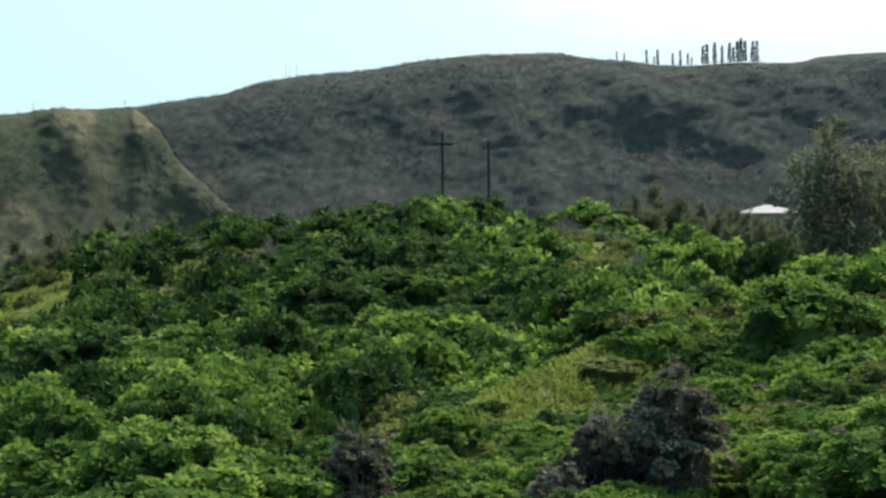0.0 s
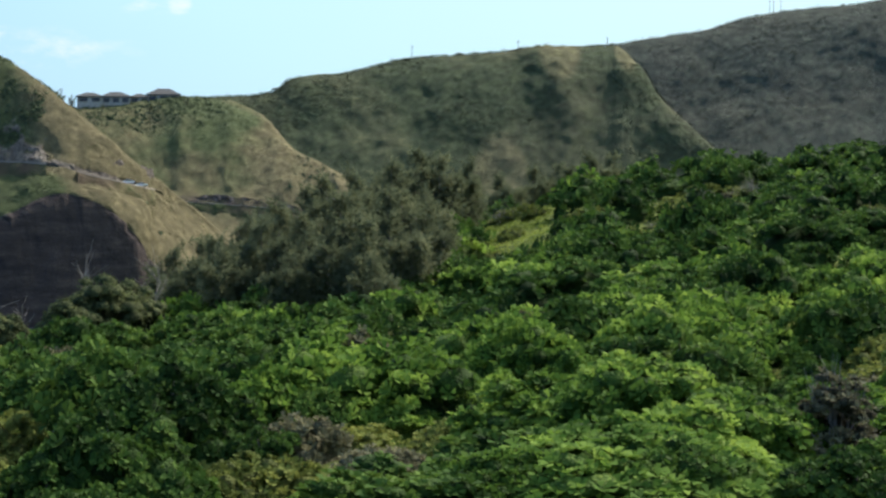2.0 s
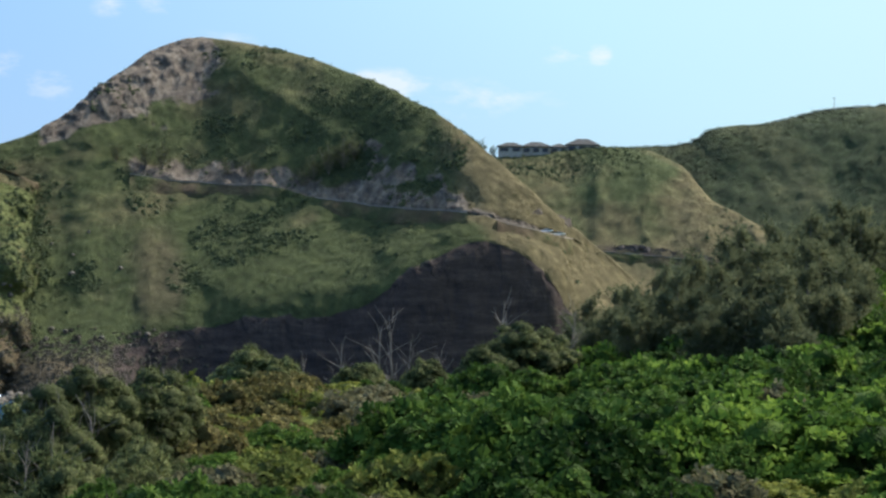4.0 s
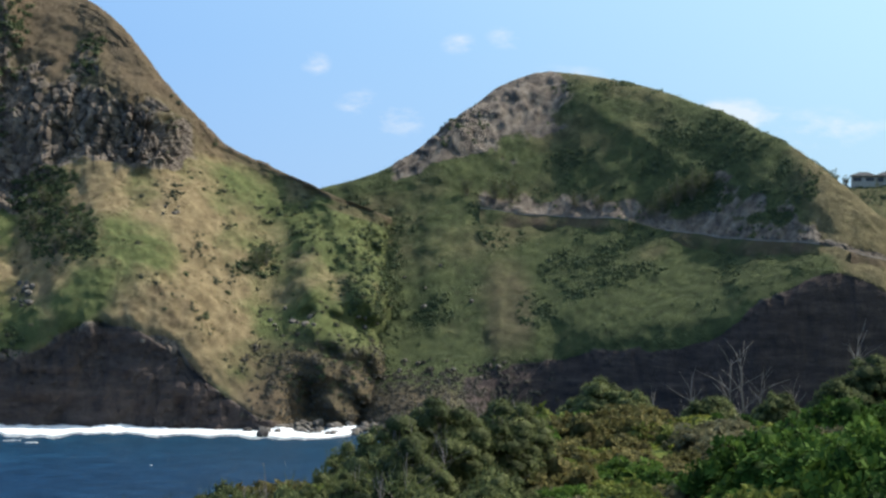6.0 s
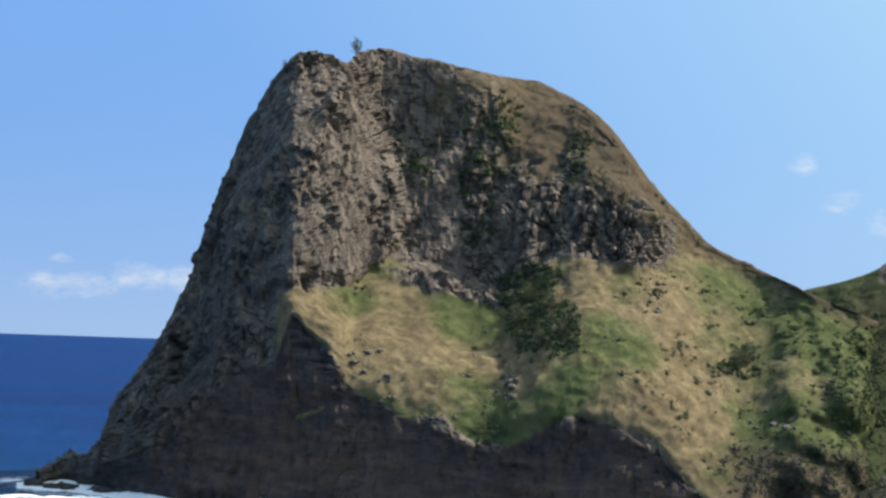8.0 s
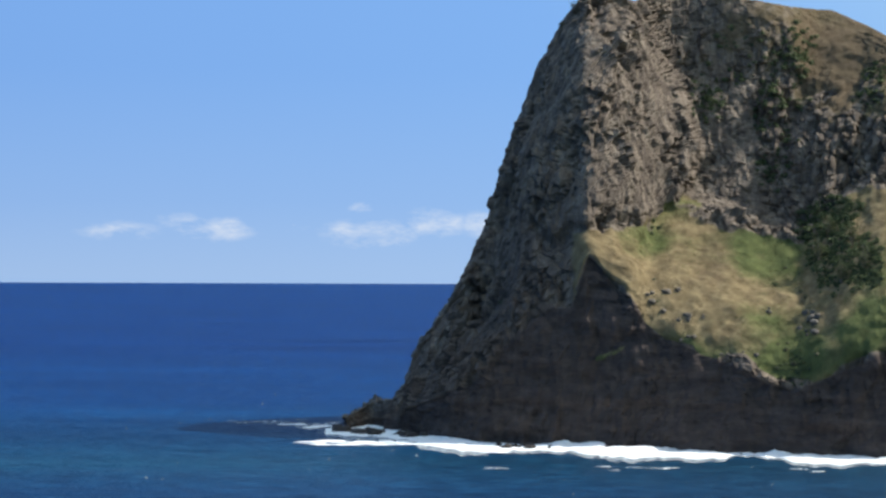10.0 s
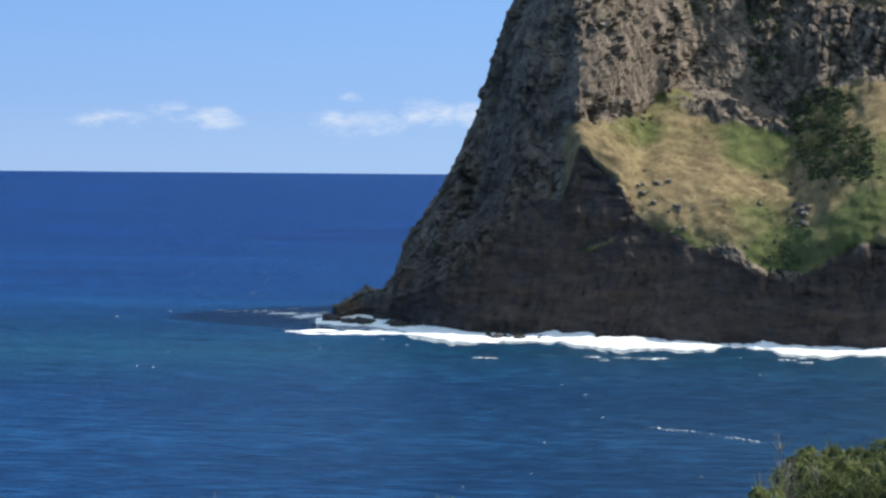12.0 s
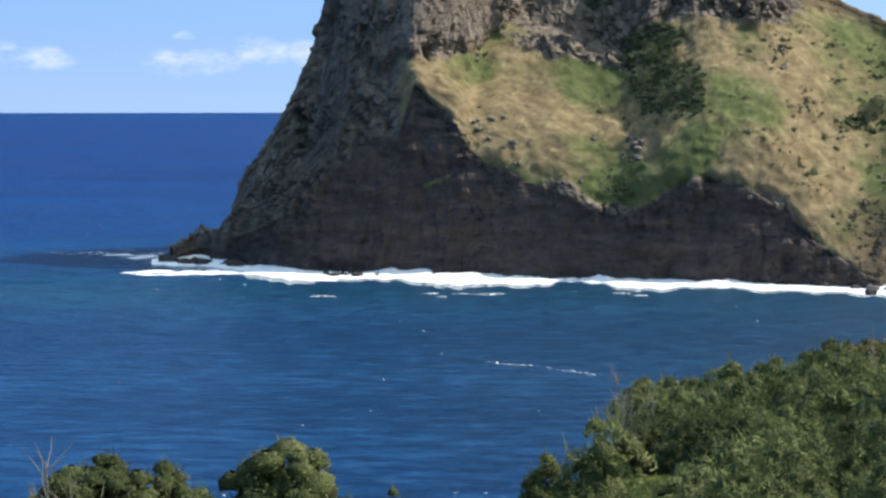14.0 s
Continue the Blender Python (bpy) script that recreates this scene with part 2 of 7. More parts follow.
def leafmass(name, dark, mid_, light, size=0.1):
    """The leafy skin of a shrub's heads: leaf-sized cells of different tone, each tilted."""
    m, n, l, b = nodes(name)
    geo = n.new("ShaderNodeNewGeometry")
    vo = n.new("ShaderNodeTexVoronoi")
    vo.inputs["Scale"].default_value = 1 / size
    l.new(geo.outputs["Position"], vo.inputs["Vector"])
    sp = n.new("ShaderNodeSeparateColor")
    l.new(vo.outputs["Color"], sp.inputs[0])
    add = n.new("ShaderNodeMath")
    add.operation = "MULTIPLY_ADD"
    l.new(noise_node(n, l, 0.35, 3, 0.5, coord=geo.outputs["Position"]), add.inputs[0])
    add.inputs[1].default_value = 1.2
    half = n.new("ShaderNodeMath")
    half.operation = "MULTIPLY"
    l.new(sp.outputs[0], half.inputs[0])
    half.inputs[1].default_value = 0.22
    l.new(half.outputs[0], add.inputs[2])
    l.new(ramp(n, l, add.outputs[0], [(0.52, dark), (0.74, mid_), (0.96, light)]), b.inputs["Base Color"])
    b.inputs["Roughness"].default_value = 0.8
    b.inputs["Specular IOR Level"].default_value = 0.08
    both = n.new("ShaderNodeMath")
    both.operation = "MULTIPLY_ADD"
    l.new(vo.outputs["Distance"], both.inputs[0])
    both.inputs[1].default_value = -1.0
    l.new(sp.outputs[1], both.inputs[2])
    bump(n, l, b, both.outputs[0], 1.0, size * 0.7)
    return m


BASALT = ((0.064, 0.054, 0.047), (0.138, 0.112, 0.091), (0.222, 0.184, 0.146), (0.33, 0.277, 0.217))
DRY = ((0.128, 0.097, 0.054), (0.205, 0.157, 0.087), (0.300, 0.235, 0.130))
GREEN = ((0.062, 0.075, 0.030), (0.094, 0.110, 0.042), (0.136, 0.150, 0.060))
SOIL = ((0.068, 0.050, 0.034), (0.13, 0.096, 0.064))
head_mat = terrain("headland_cover", BASALT, DRY, GREEN, SOIL)
hill_mat = terrain("hill_cover", BASALT, ((0.076, 0.066, 0.036), (0.120, 0.101, 0.055), (0.18, 0.147, 0.080)), ((0.041, 0.050, 0.024), (0.060, 0.073, 0.031), (0.092, 0.107, 0.043)), SOIL)
# far ridge: greens cooled and greyed, distance haze put into the colour
hazy_far_mat = terrain("far_cover", BASALT, ((0.044, 0.045, 0.034), (0.063, 0.064, 0.046), (0.098, 0.096, 0.064)), ((0.036, 0.042, 0.034), (0.052, 0.060, 0.047), (0.074, 0.083, 0.062)), ((0.05, 0.042, 0.032), (0.09, 0.075, 0.055)), 0.5)
mid_mat = terrain("upland_cover", BASALT, ((0.095, 0.080, 0.045), (0.14, 0.118, 0.062), (0.20, 0.168, 0.09)), ((0.046, 0.058, 0.026), (0.068, 0.083, 0.036), (0.10, 0.115, 0.05)), SOIL, 0.8)
ridge_mat = terrain("ridge_cover", BASALT, ((0.075, 0.072, 0.040), (0.115, 0.108, 0.056), (0.17, 0.155, 0.078)), ((0.032, 0.042, 0.024), (0.048, 0.062, 0.032), (0.072, 0.086, 0.042)), SOIL, 0.6)
near_mat = terrain("near_cover", BASALT, ((0.075, 0.080, 0.020), (0.118, 0.126, 0.028), (0.175, 0.178, 0.045)), ((0.05, 0.074, 0.013), (0.095, 0.130, 0.019), (0.155, 0.190, 0.032)), SOIL, 4.0)
TONES = {
    "shrub": ((0.032, 0.066, 0.012), (0.086, 0.152, 0.024), (0.200, 0.278, 0.050)),
    # deep: a darker green kind, which also paints shade into hollows
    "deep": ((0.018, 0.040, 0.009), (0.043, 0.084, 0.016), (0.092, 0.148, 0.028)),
    "dry": ((0.056, 0.052, 0.019), (0.104, 0.094, 0.033), (0.175, 0.150, 0.058)),
    "olive": ((0.056, 0.072, 0.018), (0.112, 0.132, 0.030), (0.195, 0.210, 0.052)),
    "brown": ((0.058, 0.056, 0.030), (0.102, 0.097, 0.052), (0.17, 0.160, 0.090)),
    "koa": ((0.046, 0.058, 0.024), (0.092, 0.108, 0.042), (0.178, 0.192, 0.078)),
    "pale": ((0.046, 0.044, 0.024), (0.10, 0.096, 0.054), (0.25, 0.24, 0.15)),
}
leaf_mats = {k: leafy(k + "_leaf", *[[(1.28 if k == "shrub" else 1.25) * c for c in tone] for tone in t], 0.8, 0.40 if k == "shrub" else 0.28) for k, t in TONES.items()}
# inner heads reuse the leaf tones darkened: shade between leaves put into the colour
shaded_skins = {k: leafmass(k + "_mass", *[[(0.62 if k != "pale" else 0.42) * c for c in tone] for tone in t], 0.085 if k != "koa" else 0.065) for k, t in TONES.items()}
needle_mat = leafy("needle", (0.085, 0.100, 0.054), (0.135, 0.152, 0.080), (0.205, 0.216, 0.115), 0.8, 0.45)
grass_mat = leafy("grass_blade", (0.12, 0.16, 0.030), (0.20, 0.25, 0.047), (0.30, 0.33, 0.085), 0.8, 0.4)
hillshrub_mat = leafy("hill_leaf", (0.052, 0.074, 0.036), (0.088, 0.114, 0.053), (0.140, 0.164, 0.078), 0.8, 0.25)
palehill_mat = leafy("pale_hill_leaf", (0.07, 0.072, 0.045), (0.11, 0.112, 0.065), (0.17, 0.165, 0.10), 0.8, 0.2)
drytuft_mat = leafy("dry_tuft", (0.11, 0.088, 0.044), (0.18, 0.142, 0.072), (0.27, 0.215, 0.11), 0.9, 0.2)
greentuft_mat = leafy("green_tuft", (0.064, 0.074, 0.032), (0.100, 0.112, 0.047), (0.148, 0.156, 0.068), 0.9, 0.2)
thicket_mat = leafy("thicket", (0.055, 0.050, 0.040), (0.085, 0.078, 0.060), (0.13, 0.12, 0.09), 0.8, 0.1)
farshrub_mat = leafy("far_leaf", (0.030, 0.037, 0.025), (0.046, 0.054, 0.034), (0.070, 0.078, 0.047), 0.8, 0.15)
wood_mat = plain("grey_wood", [(0.3, (0.10, 0.085, 0.07)), (0.7, (0.24, 0.21, 0.18))], 4, 0.9, 0, (1, 1, 0.2))
twig_mat = plain("dead_twig", [(0.3, (0.11, 0.095, 0.08)), (0.7, (0.24, 0.215, 0.19))], 3, 0.9)
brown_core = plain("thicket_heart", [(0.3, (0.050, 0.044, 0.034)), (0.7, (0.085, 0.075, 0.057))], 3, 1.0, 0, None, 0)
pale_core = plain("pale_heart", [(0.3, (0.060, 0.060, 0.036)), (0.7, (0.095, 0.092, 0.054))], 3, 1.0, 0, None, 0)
# heart of hill bushes, darker than their leaves: inner shade in the colour
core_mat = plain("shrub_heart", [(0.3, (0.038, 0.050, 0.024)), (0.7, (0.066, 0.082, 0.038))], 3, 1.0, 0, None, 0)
pole_mat = plain("pole_wood", [(0.3, (0.018, 0.015, 0.013)), (0.7, (0.04, 0.034, 0.03))], 3, 0.9, 0, (1, 1, 0.1))


def wmap(n, l, value, top):
    """A length as a share of its top."""
    k = n.new("ShaderNodeMath")
    k.operation = "DIVIDE"
    l.new(value, k.inputs[0])
    k.inputs[1].default_value = top
    return k.outputs[0]


def water():
    m, n, l, b = nodes("sea_water")
    co = n.new("ShaderNodeTexCoord").outputs["Object"]
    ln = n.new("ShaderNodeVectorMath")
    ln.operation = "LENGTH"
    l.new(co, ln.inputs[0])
    # blue banded by distance from the lookout
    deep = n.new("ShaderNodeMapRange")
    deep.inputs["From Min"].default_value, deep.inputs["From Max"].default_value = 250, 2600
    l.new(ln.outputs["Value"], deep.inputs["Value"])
    range_tint = ramp(n, l, deep.outputs[0], [(0.0, (0.003, 0.031, 0.112)), (0.12, (0.003, 0.032, 0.108)), (0.17, (0.003, 0.030, 0.072)), (0.21, (0.002, 0.030, 0.088)), (0.3, (0.001, 0.027, 0.115)), (0.6, (0.0003, 0.018, 0.102))])
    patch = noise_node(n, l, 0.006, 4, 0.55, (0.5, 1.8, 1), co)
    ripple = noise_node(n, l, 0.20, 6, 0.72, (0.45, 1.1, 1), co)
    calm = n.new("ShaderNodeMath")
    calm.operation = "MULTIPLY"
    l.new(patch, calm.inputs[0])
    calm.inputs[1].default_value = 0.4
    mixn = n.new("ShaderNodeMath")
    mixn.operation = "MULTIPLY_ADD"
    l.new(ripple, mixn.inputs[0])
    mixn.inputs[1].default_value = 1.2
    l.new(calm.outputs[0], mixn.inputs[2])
    # light and dark sides of ripples painted into the water colour
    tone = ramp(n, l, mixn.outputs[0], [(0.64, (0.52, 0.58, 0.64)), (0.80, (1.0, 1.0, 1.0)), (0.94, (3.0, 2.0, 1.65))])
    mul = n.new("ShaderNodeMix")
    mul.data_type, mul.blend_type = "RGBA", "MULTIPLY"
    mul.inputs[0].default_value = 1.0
    l.new(range_tint, mul.inputs[6])
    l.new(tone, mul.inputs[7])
    # inner bay greyed: the dull reflection of the cliff painted as base colour
    inner = n.new("ShaderNodeVectorMath")
    inner.operation = "DISTANCE"
    l.new(co, inner.inputs[0])
    inner.inputs[1].default_value = (230, 470, 0)
    edge_ = ramp(n, l, wmap(n, l, inner.outputs["Value"], 420), [(0.30, (1, 1, 1)), (1.0, (0, 0, 0))])
    bay = mix(n, l, mixn.outputs[0], (0.004, 0.022, 0.042), (0.022, 0.048, 0.066))
    half_ = n.new("ShaderNodeMath")
    half_.operation = "MULTIPLY"
    l.new(edge_, half_.inputs[0])
    half_.inputs[1].default_value = 0.62
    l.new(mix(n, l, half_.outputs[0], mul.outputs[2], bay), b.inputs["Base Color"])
    b.inputs["Roughness"].default_value = 0.35
    b.inputs["IOR"].default_value = 1.33
    b.inputs["Specular IOR Level"].default_value = 0.025
    add = n.new("ShaderNodeMath")
    l.new(noise_node(n, l, 0.16, 6, 0.65, (0.5, 1.5, 1), co), add.inputs[0])
    l.new(noise_node(n, l, 0.03, 3, 0.5, (0.6, 1.4, 1), co), add.inputs[1])
    bump(n, l, b, add.outputs[0], 0.9, 3.2)
    return m


sea_mat = water()
foam_mat = plain("foam", [(0.3, (0.74, 0.78, 0.80)), (0.6, (0.88, 0.90, 0.90))], 0.4, 0.9, 0, None, 0.8, 0.4)



def lace():
    """Thin torn foam with water showing through."""
    m, n, l, b = nodes("lace_foam")
    b.inputs["Base Color"].default_value, b.inputs["Roughness"].default_value = (0.72, 0.78, 0.80, 1), 0.9
    l.new(ramp(n, l, noise_node(n, l, 0.55, 7, 0.7), [(0.44, (0, 0, 0)), (0.62, (0.85, 0.85, 0.85))]), b.inputs["Alpha"])
    return m


lace_mat = lace()

# ---- the sea, one sheet to the horizon
rings = np.concatenate([np.linspace(5, 2000, 60), np.linspace(2060, 4985, 50)])
ang = np.linspace(0, 2 * math.pi, 161)[:-1]
zz = 36.5 * np.clip((rings - 2000) / 2985, 0, 1) ** 1.5
verts = np.stack([np.outer(rings, np.sin(ang)), np.outer(rings, np.cos(ang)), np.repeat(zz[:, None], 160, 1)], -1).reshape(-1, 3)
idx = np.arange(len(rings) * 160).reshape(len(rings), 160)
nxt = np.roll(idx, -1, 1)
quads = np.stack([idx[:-1], idx[1:], nxt[1:], nxt[:-1]], -1).reshape(-1, 4)[:, ::-1]
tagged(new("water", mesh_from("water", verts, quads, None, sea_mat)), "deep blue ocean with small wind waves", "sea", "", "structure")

# ---- lines of the land: shore, cliff tops, roads and crests
HEAD_SHORE = [(-104.9, 775.6, -1.5), (-96.5, 797.7, -1.5), (-82.2, 769.4, -1.5), (-73.9, 753.7, -1.5), (-64.8, 741.0, -1.5), (-54.6, 726.5, -1.5), (-46.6, 720.5, -1.5), (-38.9, 717.5, -1.5), (-31.2, 714.4, -1.5), (-22.3, 710.7, -1.5), (-16.3, 708.8, -1.5), (-9.9, 706.8, -1.5), (0.0, 703.6, -1.5), (5.5, 701.7, -1.5), (11.0, 699.9, -1.5), (19.5, 697.0, -1.5), (29.1, 693.6, -1.5), (39.8, 689.6, -1.5), (50.4, 685.8, -1.5), (58.5, 682.9, -1.5), (69.0, 679.2, -1.5), (78.2, 675.8, -1.5), (87.3, 672.6, -1.5), (97.6, 669.2, -1.5), (106.7, 666.2, -1.5), (116.8, 662.6, -1.5), (128.0, 658.4, -1.5), (140.8, 651.1, -1.5), (153.3, 638.7, -1.5), (170.9, 646.7, -1.5), (195.6, 686.6, -1.5), (225.1, 736.4, -1.5), (250.5, 762.0, -1.5)]
HEAD_CLIFF_TOP = [(-104.9, 775.8, 0.8), (-96.6, 798.4, 2.8), (-82.3, 770.5, 4.5), (-74.2, 756.4, 10.5), (-65.1, 744.6, 14.4), (-55.0, 731.5, 20.0), (-47.0, 726.9, 25.9), (-39.3, 726.2, 35.0), (-31.6, 724.8, 41.7), (-22.7, 722.9, 48.6), (-16.6, 720.9, 48.7), (-10.1, 721.4, 66.7), (0.0, 715.9, 56.1), (5.6, 712.9, 50.7), (11.1, 709.2, 42.3), (19.7, 705.3, 37.9), (29.4, 700.9, 33.3), (40.1, 696.2, 29.9), (50.7, 691.1, 24.3), (59.0, 687.8, 22.4), (69.6, 685.0, 26.4), (79.0, 682.5, 30.8), (88.3, 680.1, 34.4), (98.7, 676.5, 33.2), (107.7, 672.3, 28.0), (117.6, 666.9, 19.8), (128.4, 660.6, 10.3), (140.9, 651.8, 3.4), (153.5, 639.5, 3.8), (171.0, 647.3, 3.0), (195.7, 686.9, 1.6), (225.2, 736.6, 0.7), (250.5, 761.8, -0.9)]
HEAD_GRASS_TOP = [(-105.2, 777.8, 2.3), (-97.1, 802.5, 5.1), (-83.0, 777.0, 8.2), (-75.6, 771.3, 19.0), (-67.0, 765.2, 26.4), (-57.2, 760.4, 37.1), (-49.4, 764.4, 48.5), (-41.1, 758.9, 66.7), (-32.7, 749.6, 79.6), (-23.3, 739.5, 71.0), (-16.9, 735.5, 74.8), (-10.2, 731.0, 76.7), (0.0, 736.8, 78.1), (5.8, 743.6, 78.1), (11.8, 753.7, 77.8), (21.4, 765.6, 86.1), (32.0, 764.4, 84.1), (43.8, 759.0, 80.2), (55.6, 756.7, 76.9), (64.7, 754.3, 75.7), (76.7, 754.8, 82.5), (87.6, 757.3, 91.0), (97.6, 751.3, 91.9), (108.7, 744.8, 88.5), (120.0, 749.0, 90.0), (134.5, 762.9, 94.9), (149.9, 771.0, 93.6), (165.4, 764.8, 85.4), (178.4, 743.2, 77.3), (196.1, 742.3, 70.7), (220.3, 773.2, 63.5), (244.1, 798.6, 45.4), (259.6, 789.6, 19.3)]
HEAD_CREST = [(-105.4, 779.2, 3.9), (-97.5, 805.3, 8.3), (-83.5, 781.6, 13.2), (-76.7, 782.2, 31.1), (-68.3, 780.3, 43.4), (-58.8, 781.7, 61.5), (-51.2, 792.4, 81.1), (-43.2, 797.8, 112.2), (-34.8, 796.9, 134.7), (-25.0, 795.5, 154.0), (-18.2, 791.5, 163.6), (-11.0, 789.0, 169.8), (0.0, 791.7, 169.5), (6.3, 797.3, 167.6), (12.7, 811.5, 174.3), (22.9, 820.2, 177.1), (34.3, 818.4, 174.2), (46.9, 813.6, 171.3), (59.6, 811.5, 168.5), (70.2, 818.9, 167.5), (84.9, 835.8, 168.5), (95.9, 828.9, 163.1), (105.7, 814.2, 155.3), (116.4, 797.7, 142.0), (125.6, 784.5, 126.0), (137.5, 779.6, 112.1), (150.9, 776.3, 99.2), (166.6, 770.4, 91.4), (179.6, 748.2, 82.8), (197.3, 746.9, 75.7), (221.6, 777.9, 68.6), (246.1, 805.1, 52.7), (261.7, 795.9, 26.3)]
HEAD_BACK = [(-121.4, 898.1, -4.0), (-111.9, 924.5, -4.0), (-96.3, 900.9, -4.0), (-88.4, 901.6, -4.0), (-78.7, 899.9, -4.0), (-67.8, 901.3, -4.0), (-59.0, 912.1, -4.0), (-49.7, 917.6, -4.0), (-40.0, 916.8, -4.0), (-28.8, 917.9, -4.0), (-21.1, 914.8, -4.0), (-12.6, 903.3, -4.0), (0.0, 911.7, -4.0), (7.2, 917.3, -4.0), (14.6, 931.5, -4.0), (26.3, 940.2, -4.0), (39.3, 938.3, -4.0), (53.8, 933.4, -4.0), (68.4, 931.2, -4.0), (80.5, 938.5, -4.0), (97.0, 955.2, -4.0), (109.7, 948.1, -4.0), (121.2, 933.2, -4.0), (133.7, 916.5, -4.0), (144.6, 902.9, -4.0), (158.3, 897.8, -4.0), (173.8, 894.1, -4.0), (191.9, 887.6, 45.7), (200.6, 835.7, 80.8), (220.3, 833.9, 73.7), (246.2, 864.5, 66.6), (272.5, 891.2, 50.7), (289.8, 881.4, 24.3)]
MID_FOOT = [(158.4, 686.0, -6.0), (167.4, 681.3, -5.6), (172.5, 662.1, -3.8), (174.6, 638.1, -1.7), (176.1, 610.1, -0.8), (189.7, 616.5, -0.4), (205.6, 636.6, -1.8), (223.0, 658.9, -4.0), (230.6, 658.5, -4.0), (239.4, 657.8, -4.0), (249.2, 652.5, -4.0), (257.8, 647.8, -4.0), (266.3, 642.9, -4.0), (275.8, 637.2, -4.0), (284.1, 632.1, -4.0), (292.3, 626.9, -4.0), (300.5, 621.5, -4.0), (308.4, 618.6, -4.0), (316.8, 616.4, -4.0), (323.9, 614.3, -4.0), (331.0, 612.2, -4.0), (337.0, 610.4, -4.0), (344.1, 608.2, -4.0), (351.7, 606.8, -4.0), (358.7, 608.9, -4.0), (367.4, 611.4, -4.0), (378.0, 614.4, -4.0), (392.2, 618.0, -4.0), (408.4, 617.1, -4.0)]
MID_CLIFF_TOP = [(160.4, 694.8, 15.1), (169.6, 690.3, 15.7), (178.6, 685.6, 16.3), (186.3, 681.0, 16.2), (194.7, 674.6, 15.8), (205.1, 666.6, 15.3), (215.1, 665.9, 16.2), (225.1, 665.1, 17.1), (232.7, 664.5, 18.4), (241.5, 663.6, 19.9), (251.2, 657.9, 22.1), (259.7, 652.7, 23.3), (268.4, 648.0, 24.4), (278.2, 642.9, 26.8), (286.9, 638.3, 29.1), (295.6, 634.0, 33.4), (304.5, 629.9, 39.3), (313.1, 628.0, 43.7), (322.2, 627.0, 49.8), (329.7, 625.4, 51.9), (336.9, 623.1, 51.3), (342.7, 620.7, 49.2), (349.2, 617.2, 43.3), (355.9, 614.0, 35.6), (361.7, 614.0, 25.8), (369.9, 615.6, 21.4), (379.8, 617.4, 16.3), (393.4, 619.9, 10.6), (408.8, 617.6, 4.3)]
MID_ROAD = [(175.3, 759.2, 64.1), (186.0, 757.1, 66.7), (196.6, 754.8, 69.3), (206.1, 753.2, 71.6), (216.1, 748.8, 73.0), (228.4, 742.4, 74.1), (239.5, 741.6, 75.1), (249.8, 738.1, 74.2), (257.2, 734.4, 73.3), (265.9, 730.6, 72.7), (275.2, 720.8, 71.9), (283.8, 713.2, 71.5), (291.9, 704.7, 69.9), (299.7, 692.5, 66.8), (307.2, 683.7, 65.9), (313.5, 672.2, 64.6), (318.7, 659.3, 63.5), (324.8, 651.5, 63.2), (330.3, 642.8, 63.0), (335.9, 637.1, 61.7), (342.4, 633.2, 59.8), (348.6, 631.5, 58.3), (357.9, 632.6, 56.4), (368.8, 636.1, 54.5), (380.0, 645.2, 52.6), (388.4, 646.4, 48.0), (398.2, 647.3, 42.3), (409.7, 645.5, 33.1), (420.5, 635.3, 20.1)]
MID_CREST = [(179.6, 778.0, 80.9), (190.9, 777.0, 84.6), (201.9, 775.0, 87.5), (211.9, 774.7, 91.0), (224.1, 776.3, 97.9), (240.5, 781.7, 109.8), (255.0, 789.5, 118.9), (269.7, 796.9, 128.2), (279.5, 798.0, 131.9), (290.1, 797.1, 134.2), (300.1, 785.9, 132.5), (308.7, 775.6, 129.9), (317.2, 765.8, 127.4), (325.3, 751.6, 122.8), (331.8, 738.3, 118.0), (337.0, 722.8, 113.1), (340.4, 704.1, 106.7), (344.4, 690.8, 101.3), (346.9, 675.0, 94.5), (350.0, 663.9, 88.1), (354.2, 655.0, 81.4), (358.4, 649.3, 75.9), (365.1, 645.3, 69.2), (373.3, 644.0, 62.5), (383.1, 650.5, 57.9), (391.0, 650.7, 52.4), (400.4, 650.8, 45.9), (412.1, 649.4, 37.1), (423.7, 640.2, 25.1)]
MID_BACK = [(215.6, 933.9, 36.4), (229.0, 932.4, 38.1), (242.2, 929.8, 39.4), (254.2, 929.1, 41.0), (268.4, 930.0, 44.0), (287.5, 934.6, 49.4), (304.2, 941.8, 53.5), (321.0, 948.5, 57.7), (332.3, 949.0, 59.3), (344.8, 947.5, 60.4), (357.2, 935.4, 59.6), (367.8, 924.3, 58.5), (378.5, 913.7, 57.3), (388.8, 898.5, 55.3), (397.4, 884.2, 53.1), (404.7, 867.8, 50.9), (410.0, 848.1, 48.0), (415.8, 833.9, 45.6), (420.1, 817.3, 42.5), (424.7, 805.5, 39.6), (430.3, 795.8, 36.6), (435.7, 789.3, 34.2), (443.9, 784.6, 31.1), (453.6, 782.5, 28.1), (464.4, 788.3, 26.1), (473.4, 787.8, 23.6), (484.2, 787.1, 20.6), (497.8, 784.5, 16.7), (512.0, 773.6, 11.3)]
